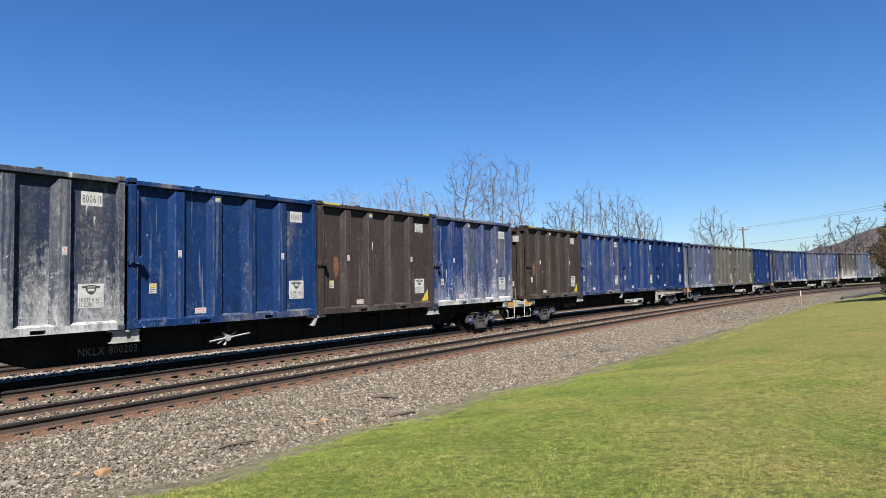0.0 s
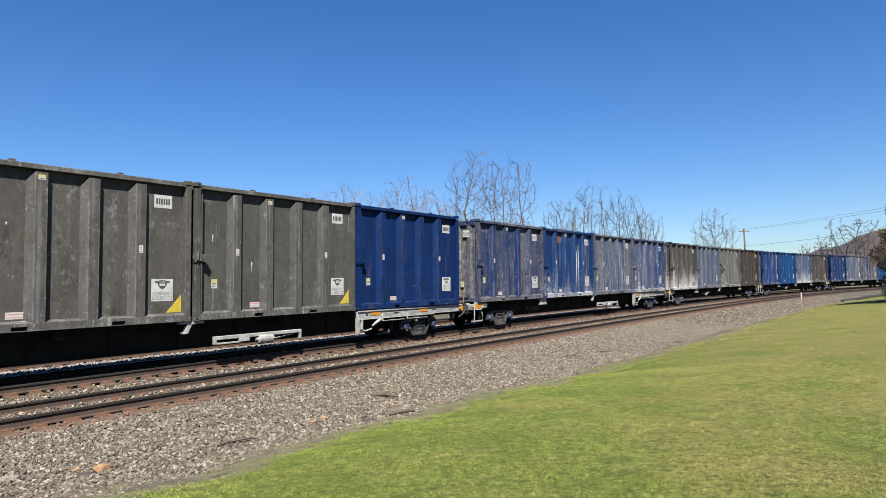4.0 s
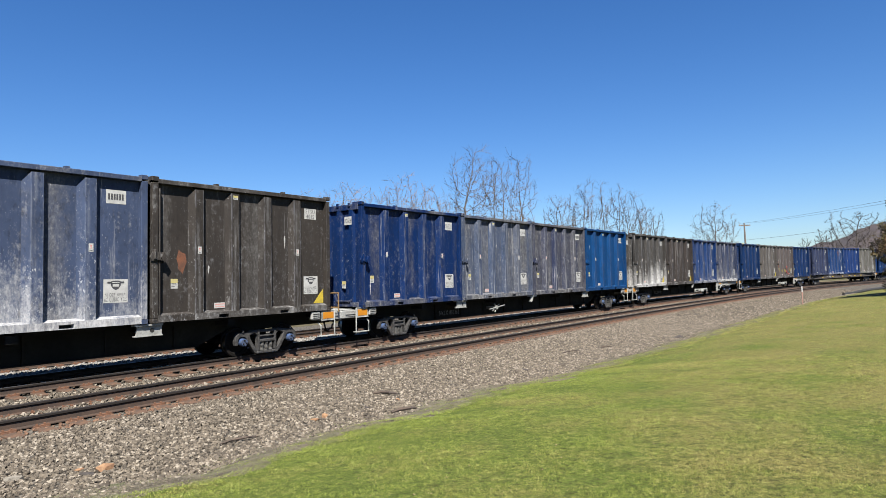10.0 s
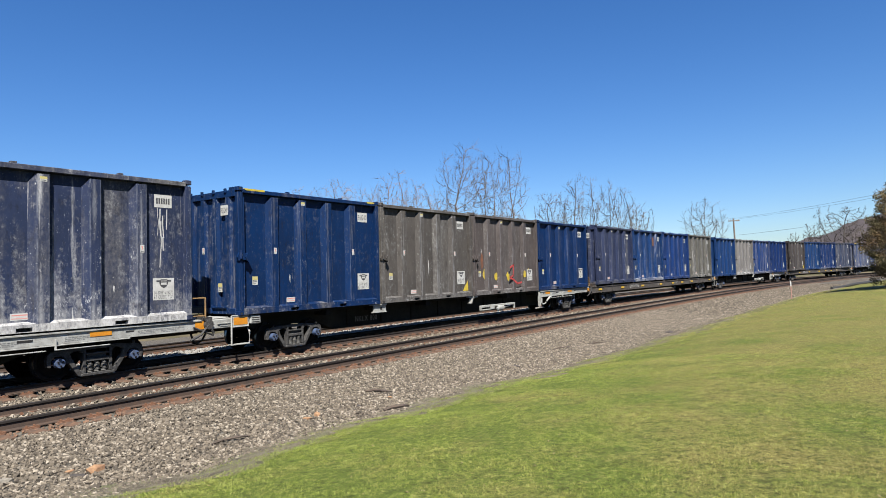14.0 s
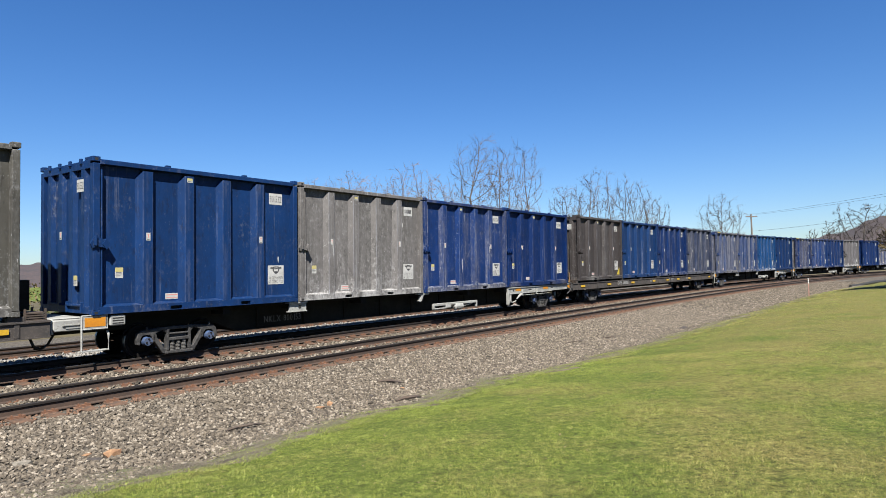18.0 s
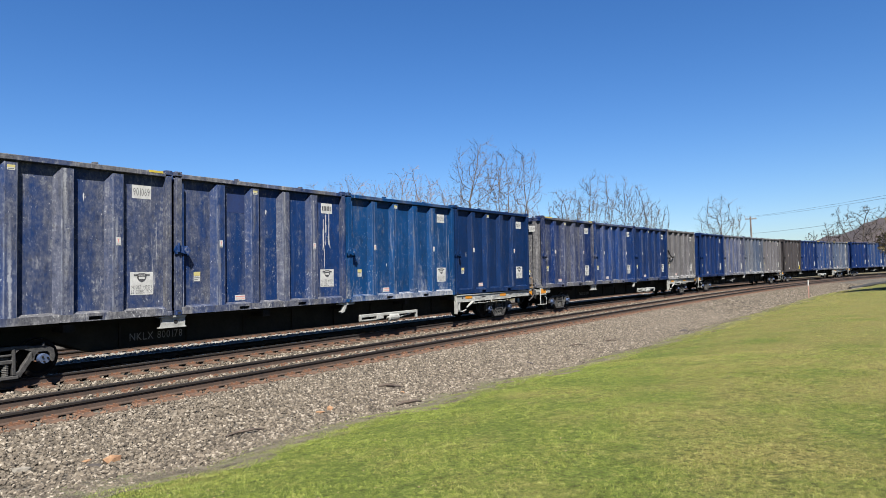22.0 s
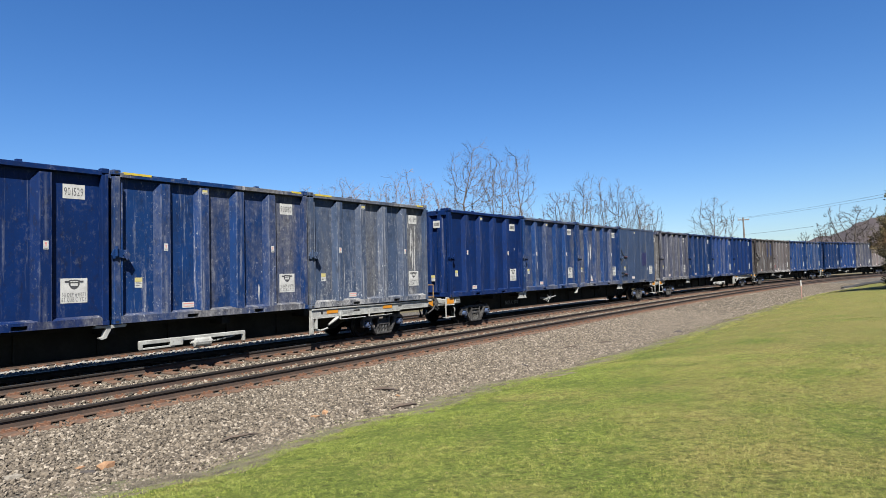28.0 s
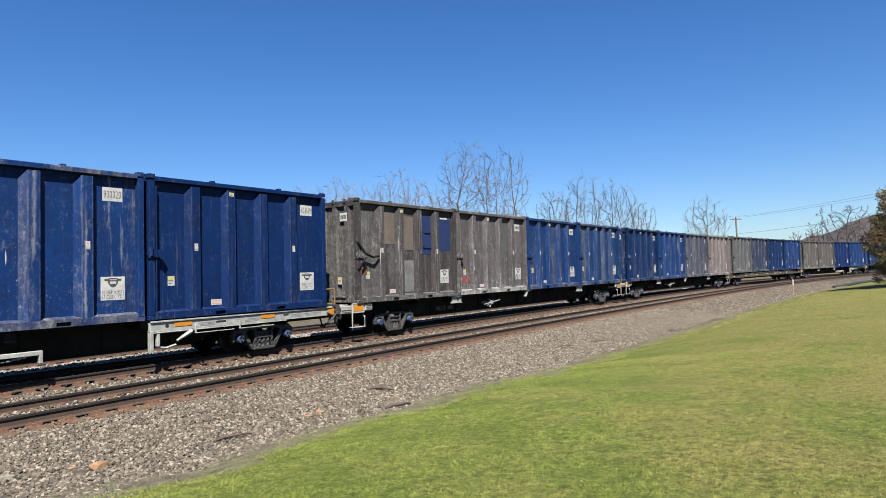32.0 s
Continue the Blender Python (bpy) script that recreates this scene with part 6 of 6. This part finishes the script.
def shrubs(name, count, seed, s0, s1, o0, o1, high, mat, label):
    """A ragged hedge of leafy clumps behind the line."""
    rng = np.random.default_rng(seed)
    s, o = rng.uniform(s0, s1, count), rng.uniform(o0, o1, count)
    x, y, _ = line(s, o)
    top = high * (0.5 + 0.35 * np.sin(s * 0.5) + 0.25 * np.sin(s * 1.7 + 1)).clip(0.25)
    z = -0.4 + top * rng.random(count) ** 0.8
    c = np.stack([x, y, z], 1)
    d, e = rng.normal(0, 1, (count, 3)), rng.normal(0, 1, (count, 3))
    d /= np.linalg.norm(d, axis=1)[:, None]
    e = np.cross(d, e)
    e /= np.linalg.norm(e, axis=1)[:, None]
    L = rng.uniform(0.05, 0.13, count)[:, None]
    v = np.stack([c - e * L * 0.3, c + d * L - e * L * 0.4, c + d * L * 1.6, c + d * L + e * L * 0.4], 1).reshape(-1, 3)
    tagged(new(name, raw_mesh(name, v, np.arange(count * 4).reshape(-1, 4), mat)), label, "shrubs", kind="stuff")


def build_distance():
    bare_tree("bare_tree", 4.2, 76, 19.6, 8.0, 11, BARK_GREY, "tall bare grey tree with open forking limbs", clear=0.60, twig=0.0125, points=700)
    bare_tree("bare_tree", 7.7, 77, 18.9, 8.6, 29, BARK_GREY, "tall bare grey tree with limbs fanning from a low fork", stems=3, clear=0.34, twig=0.0125, lean=0.05, points=800)
    for x, y, h, w, sd, st in ((-22.5, 110, 20.6, 11.0, 31, 4), (-16.5, 112, 22.0, 12.0, 32, 4), (-11.0, 109, 20.2, 10.0, 33, 4), (-5.9, 97, 20.4, 8.6, 34, 3), (-1.6, 96, 18.6, 8.4, 35, 4), (1.8, 98, 16.5, 7.0, 36, 4), (12.2, 94, 14.2, 7.0, 37, 4)):
        bare_tree("bare_tree", x, y, h, w, sd, BARK_RED, "many-stemmed bare tree with reddish twigs", stems=st, twig=0.0125, clear=0.26, points=700)
    for x, y, h, w, sd, st in ((18.2, 93, 15.6, 7.4, 41, 3), (22.6, 93, 17.6, 8.4, 42, 2), (27.4, 93, 16.2, 8.0, 43, 3), (31.4, 95, 13.6, 5.6, 45, 3)):
        bare_tree("bare_tree", x, y, h, w, sd, BARK_GREY, "bare broad tree with fine grey twigs", stems=st, twig=0.0125, clear=0.28, points=650)
    bare_tree("bare_tree", 46.6, 107, 15.0, 9.4, 51, BARK_GREY, "small upright bare tree with an oval crown", twig=0.0115, clear=0.24)
    for x, y, h, w, sd in ((110, 168, 19.5, 17.0, 61), (109, 175, 13.5, 6.0, 62), (105.8, 175, 14.0, 5.0, 63), (101.5, 175, 12.0, 5.0, 64), (118, 175, 15.0, 9.0, 65)):
        bare_tree("bare_tree", x, y, h, w, sd, BARK_DARK, "dark bare tree at the foot of the hill", twig=0.022, clear=0.30, points=150)
    conifer("evergreen_tree", 31.9, 38.4, 0.2, 7.6, 4.3, 7, "broad dull green evergreen touched with brown, at the lawn's edge")
    leaf = needle_mat("shrub_leaves", (0.05, 0.085, 0.022), (0.11, 0.13, 0.04))
    shrubs("hedge", 26000, 3, -40, 30, -17.5, -14.5, 2.4, leaf, "green and brown shrubs behind the far track")
    shrubs("far_brush", 24000, 5, 25, 150, -20, -16, 1.6, leaf, "low brown brush beyond the far track")
    # utility pole
    px, py = 48.6, 100.5
    pole = tagged(new("utility_pole"), "weathered grey wooden utility pole with one crossarm", "utility pole")
    pole.matrix_basis = pose(px, py, -0.4)
    timber = worn("weathered_pole_timber", (0.20, 0.165, 0.135), (0.12, 0.10, 0.085), 0.9, 0, 3, (1, 1, 0.2))
    bm = bmesh.new()
    pipe(bm, [(0, 0, 0), (0, 0, 10.2)], [0.17, 0.12], 8)
    part("pole_shaft", bm, timber, pole)
    bm = bmesh.new()
    slab(bm, -0.9, 0.9, -0.16, -0.04, 9.75, 9.90)
    part("crossarm", bm, timber, pole)
    bm = bmesh.new()
    pipe(bm, [(0, -0.05, 0), (0, -0.05, 0.12), (0, -0.05, 0.13), (0, -0.05, 0.22)], [0.02, 0.02, 0.06, 0.035], 8)
    ins = mesh_of("insulator", bm, WHITE)
    for x in (-0.8, -0.45, 0.45, 0.8):
        hang("insulator", ins, pole, m=pose(x, 0, 9.9))
    WIRE = worn("wire_grey", (0.10, 0.10, 0.105), (0.07, 0.07, 0.075), 0.6, 0, 3, bump=0)
    # wires to the next pole, out of sight beyond the lawn
    for k, (z0, dx, ex, ey, zz) in enumerate(((9.75, -0.9, 38.7, 46.6, 7.9), (9.75, 0.9, 40.5, 48.2, 7.9), (7.1, 0.0, 43.0, 55.3, 6.6))):
        bm = bmesh.new()
        a, b = Vector((px + dx, py, z0)), Vector((ex, ey, zz))
        b = a + (b - a) * 1.25
        pts = [a.lerp(b, t / 16) - Vector((0, 0, 0.35 * (1 - (2 * t / 16 - 1) ** 2))) for t in range(17)]
        pipe(bm, pts, 0.011 if k < 2 else 0.016, 5)
        tagged(new("overhead_wire", mesh_of("overhead_wire", bm, WIRE)), "thin dark overhead wire strung from the pole", "wire", "overhead wires")
    # wooded hill
    hill = Mat("wooded_hillside", 0.95, 0, 0.1)
    v = hill.coords()
    col = hill.mix(hill.ramp(hill.noise(v, 0.02, 5, 0.65), 0.35, 0.65), (0.085, 0.066, 0.066), (0.060, 0.054, 0.058))
    hill.color(hill.mix(hill.ramp(hill.noise(v, 0.15, 4, 0.7), 0.4, 0.65, 0, 0.7), col, (0.042, 0.040, 0.044)))
    az = np.radians(np.arange(-50, 75, 0.5))
    deg = np.degrees(az)
    ridge = 26 + np.interp(deg, [-50, -25, 0, 20, 29, 32, 35, 40, 48, 75], [36, 34, 24, 14, 24, 52, 88, 130, 175, 150]) + 3 * np.sin(deg * 1.9) + 1.6 * np.sin(deg * 5.3) + 1.0 * np.sin(deg * 13)
    V, rows_n = [], 9
    for j in range(rows_n):
        t = j / (rows_n - 1)
        d = 1350 + 550 * t
        V.append(np.stack([d * np.sin(az), d * np.cos(az), -2 + ridge * np.sin(t * math.pi / 2) + (rng_h := np.random.default_rng(j)).normal(0, 1.2 * t, len(az))], 1))
    i = np.arange(rows_n * len(az)).reshape(rows_n, -1)
    f = np.stack([i[:-1, :-1], i[:-1, 1:], i[1:, 1:], i[1:, :-1]], -1).reshape(-1, 4)
    tagged(new("backdrop_hill", raw_mesh("backdrop_hill", np.concatenate(V), f, hill.m, smooth=True)), "long brown wooded ridge on the horizon", "hill", kind="structure")


# ---------------------------------------------------------------- lawn details and trackside things
STRAW = worn("dead_straw", (0.20, 0.19, 0.10), (0.13, 0.135, 0.055), 0.8, 0, 6, bump=0)


def patchy(x, y, size, seed):
    """Smooth random values from 0 to 1 over the ground, in patches of one size."""
    cells = np.random.default_rng(seed).random((256, 256))
    u, v = x / size, y / size
    i, j = np.floor(u).astype(int), np.floor(v).astype(int)
    a, b = u - i, v - j
    a, b = a * a * (3 - 2 * a), b * b * (3 - 2 * b)
    c = lambda di, dj: cells[(i + di) % 256, (j + dj) % 256]
    return (c(0, 0) * (1 - a) + c(1, 0) * a) * (1 - b) + (c(0, 1) * (1 - a) + c(1, 1) * a) * b


def grass(name, count, seed, near, far, label, size, rim=None, mat=BLADE):
    """Short mown blades, each one bent triangle, thickest near the camera."""
    rng = np.random.default_rng(seed)
    if rim:
        # along the border of the lawn
        s = -27 + 62 * rng.random(count) ** 1.35
        r = rng.uniform(rim[0], rim[1], count)
        off = lawn_edge(s) + r
        x, y, _ = line(s, off)
        d = np.hypot(x, y)
    else:
        d = near + (far - near) * rng.random(count) ** 1.15
        a = np.radians(rng.uniform(-44, 44, count))
        x, y = d * np.sin(a), d * np.cos(a)
        s, off = beside(x, y)
        r = off - lawn_edge(s)
    keep = rng.random(count) < np.clip((r + 0.05 + 1.3 * (patchy(x, y, 0.6, 77) - 0.5) + 0.8 * (patchy(x, y, 0.17, 78) - 0.5)) / 1.3, 0, 1)
    if rim:
        keep = (rng.random(count) < (r - rim[0]) / (rim[1] - rim[0]) + 0.8 * (patchy(x, y, 0.5, 5) - 0.45)) & (patchy(x, y, 0.22, seed + 40) > 0.36)
    x, y, d = x[keep], y[keep], d[keep]
    z = np.where(r[keep] < 0, bed_z(off[keep]), ground_z(x, y)) - 0.005 + (0.04 if rim else 0)
    n = len(x)
    tuft = patchy(x, y, 0.16, seed) * 0.6 + patchy(x, y, 0.55, seed + 9) * 0.4
    h = size * rng.uniform(0.5, 1.3, n) * (0.35 + 1.35 * tuft)
    w = (0.0012 + 0.00026 * d) * rng.uniform(0.7, 1.4, n)
    b = rng.uniform(0, 6.283, n)
    lean = rng.normal(0, 0.55, (n, 2)) * h[:, None]
    base = np.stack([x, y, z], 1)
    side = np.stack([np.cos(b) * w, np.sin(b) * w, 0 * w], 1)
    tip = base + np.stack([lean[:, 0], lean[:, 1], h], 1)
    v = np.stack([base - side, base + side, tip], 1).reshape(-1, 3)
    tagged(new(name, raw_mesh(name, v, np.arange(n * 3).reshape(-1, 3), mat)), label, "grass", kind="stuff")


def rough_lump(name, x, y, z, size, seed, mat, label, category, squash=(1, 1, 0.6), turn=0):
    rng = random.Random(seed)
    bm = bmesh.new()
    bmesh.ops.create_icosphere(bm, subdivisions=1, radius=1.0)
    for v in bm.verts:
        k = 0.85 + rng.uniform(-0.26, 0.26)
        v.co = Vector((v.co.x * squash[0], v.co.y * squash[1], v.co.z * squash[2])) * k * size
    ob = new(name, mesh_of(name, bm, mat))
    ob.matrix_basis = pose(x, y, z + size * squash[2] * 0.5, 0, 0, turn)
    return tagged(ob, label, category)


def build_trackside():
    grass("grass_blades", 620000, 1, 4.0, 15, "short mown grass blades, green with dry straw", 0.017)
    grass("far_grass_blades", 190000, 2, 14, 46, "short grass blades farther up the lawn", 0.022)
    grass("edge_straw", 120000, 3, 7.0, 30, "pale dead grass along the lawn's edge", 0.018, (-0.25, 1.2), STRAW)
    grass("edge_grass", 120000, 4, 7.0, 30, "sparse green blades on the bare edge", 0.018, (0.0, 1.4))
    brick = worn("broken_brick", (0.32, 0.19, 0.10), (0.20, 0.105, 0.055), 0.9, 0, 14, bump=0.6)
    pale = worn("pale_rock", (0.25, 0.225, 0.185), (0.14, 0.125, 0.105), 0.9, 0, 12, bump=0.6)
    dark = worn("dark_debris", (0.035, 0.030, 0.027), (0.06, 0.05, 0.045), 0.9, 0, 8)
    wood = worn("weathered_stick", (0.10, 0.072, 0.052), (0.055, 0.042, 0.034), 0.9, 0, 8)
    for x, y, sz, sd, mt, lb, sq in ((-4.45, 8.32, 0.11, 1, brick, "broken orange brick on the gravel", (1.3, 0.8, 0.7)), (-4.55, 8.12, 0.10, 9, dark, "charred lump beside a brick", (1.8, 0.7, 0.4)),
                                 (-4.75, 8.30, 0.07, 2, brick, "small brick fragment on the gravel", (1.3, 0.9, 0.6)), (-2.12, 11.16, 0.09, 3, brick, "broken orange brick on the gravel", (1, 0.8, 0.8)),
                                 (-2.25, 10.95, 0.08, 4, brick, "small brick fragment on the gravel", (1.4, 0.8, 0.5)), (-5.35, 7.95, 0.10, 5, pale, "pale rock at the gravel's edge", (1.25, 0.75, 0.6)),
                                 (-5.65, 7.9, 0.06, 6, brick, "small brick fragment on the gravel", (1.2, 1, 0.6)), (-1.47, 11.81, 0.07, 7, dark, "dark lump on the gravel", (1, 0.8, 0.8)),
                                 (2.03, 16.16, 0.12, 8, dark, "dark flat piece of debris", (1.4, 0.5, 0.35)), (8.67, 23.42, 0.22, 10, dark, "dark flat piece of debris at the lawn's edge", (1.5, 0.6, 0.3)),
                                 (-0.95, 12.6, 0.06, 12, brick, "small brick fragment on the gravel", (1.5, 0.8, 0.6))):
        s, o = beside(np.array([x]), np.array([y]))
        rough_lump("brick_fragment" if mt is brick else "rock" if mt is pale else "debris", x, y, float(bed_z(o)[0]), sz, sd, mt, lb, "debris", sq, sd * 40)
    for x, y, L, a, r in ((-1.25, 13.16, 0.55, -20, 0.034), (-0.75, 11.55, 0.55, 35, 0.036), (-3.1, 9.6, 0.6, 40, 0.02), (3.9, 19.5, 0.7, 30, 0.02), (5.2, 20.5, 0.5, 10, 0.02)):
        s, o = beside(np.array([x]), np.array([y]))
        bm = bmesh.new()
        pipe(bm, [(-L / 2, 0, 0), (-L / 6, 0.04, 0.02), (L / 5, -0.02, 0.03), (L / 2, 0.03, 0)], [r * 0.6, r, r * 0.9, r * 0.4], 6)
        ob = tagged(new("stick", mesh_of("stick", bm, wood)), "weathered broken stick lying on the gravel", "stick", "sticks on the gravel")
        ob.matrix_basis = pose(x, y, float(bed_z(o)[0]) + 0.04, 0, 0, a)
    # marker post
    post = tagged(new("marker_post"), "slim red marker post with a white reflective head", "marker post")
    post.matrix_basis = pose(22.9, 40.3, -0.52)
    bm = bmesh.new()
    slab(bm, -0.028, 0.028, -0.012, 0.012, 0, 1.05)
    part("stake", bm, worn("faded_red_paint", (0.26, 0.10, 0.075), (0.32, 0.19, 0.15), 0.7, 0, 6), post)
    bm = bmesh.new()
    slab(bm, -0.036, 0.036, -0.02, 0.02, 1.05, 1.40)
    soften(bm, 0.008)
    part("reflective_head", bm, DECAL, post)
    # black drain pipe at the edge of the lawn
    bm = bmesh.new()
    px = np.array([34.6, 36.2, 38.0, 40.0, 42.5])
    py = np.array([54.6, 55.8, 56.9, 58.2, 59.8])
    pipe(bm, [(x, y, z + 0.10) for x, y, z in zip(px, py, np.maximum(ground_z(px, py), EDGE_Z))], 0.14, 8)
    tagged(new("drain_pipe", mesh_of("drain_pipe", bm, RUBBER)), "black plastic drain pipe lying along the gravel", "pipe")
    # fallen leaves on the lawn
    rng = np.random.default_rng(8)
    n = 420
    d, a = rng.uniform(4.5, 20, n), np.radians(rng.uniform(-25, 40, n))
    x, y = d * np.sin(a), d * np.cos(a)
    s, off = beside(x, y)
    ok = off > lawn_edge(s) + 0.3
    x, y = x[ok], y[ok]
    z = ground_z(x, y) + 0.03
    k = len(x)
    c = np.stack([x, y, z], 1)
    b = rng.uniform(0, 6.283, k)
    u = np.stack([np.cos(b), np.sin(b), rng.normal(0, 0.3, k)], 1) * rng.uniform(0.006, 0.017, k)[:, None]
    w = np.stack([-np.sin(b), np.cos(b), rng.normal(0, 0.3, k)], 1) * rng.uniform(0.004, 0.010, k)[:, None]
    v = np.stack([c - u, c - w, c + u, c + w], 1).reshape(-1, 3)
    tagged(new("fallen_leaves", raw_mesh("fallen_leaves", v, np.arange(k * 4).reshape(-1, 4), worn("dry_leaf", (0.16, 0.10, 0.055), (0.38, 0.30, 0.18), 0.8, 0, 20, bump=0))),
           "pale dry leaves scattered over the lawn", "leaves", kind="stuff")


build_distance()
build_trackside()
build_track("train_track", 0.0, 0.0, CANT, "train's track of rusty rails on timber sleepers")
build_track("far_track", -6.2, -0.10, 0.0, "rusty far track half hidden behind the train")
build_track("near_track", NEAR_OFFSET, NEAR_Z, 0.0, "empty near track of rusty rails on timber sleepers")

# ---------------------------------------------------------------- the train's run
PITCH, SPEED, START = 25.996, 14.17, -1.607
DRIFT = [(0, -0.08), (1, 0.02), (3, 0.25), (6, 0.05), (8.5, -0.11), (10.5, -0.15), (14, -0.12), (18, 0.13), (20, 0.45), (22, 0.73), (24, 0.53), (25.5, 0.38), (28.7, 0.14), (30.5, 0.03), (32, -0.22)]


def run(t):
    """Metres by which the train has still to come, against its place at six seconds."""
    return START - SPEED * (t - 6) + float(np.interp(t, [d[0] for d in DRIFT], [d[1] for d in DRIFT]))


def on_track(s, z):
    x, y, h = line(s)
    return pose(float(x), float(y), 0, 0, 0, math.degrees(float(h))) @ pose(0, 0, 0, CANT) @ pose(0, 0, z)


def motions():
    times = [float(t) for t in range(33)]
    step = BOX_LONG + BOX_GAP
    for (n, i), box in CONTAINERS.items():
        lift = 0.08 if n in FLATS else 0.0                   # flat wagons carry their load a little higher
        walk(box, [(t, on_track(run(t) + n * PITCH + i * step + BOX_LONG / 2, DECK_Z + lift) @ pose(0, 0.10, 0)) for t in times])
    for n, wagon in WAGONS.items():
        walk(wagon, [(t, on_track(run(t) + n * PITCH + 1.5 * step + BOX_LONG / 2, 0.0)) for t in times])
    # wheels roll alike on every bogie: two keyed axles, whose keys the others share
    for k, axle in enumerate(AXLES[:2]):
        x = axle.matrix_basis.translation.x
        walk(axle, [(q / FPS, pose(x, 0, WHEEL_R, 0, -math.degrees(SPEED / WHEEL_R * q / FPS) % 360, 0)) for q in range(32 * FPS + 1)])
        for other in AXLES[k + 2::2]:
            other.rotation_mode = "QUATERNION"
            keys = other.animation_data_create()
            keys.action = axle.animation_data.action
            keys.action_slot = axle.animation_data.action_slot


motions()
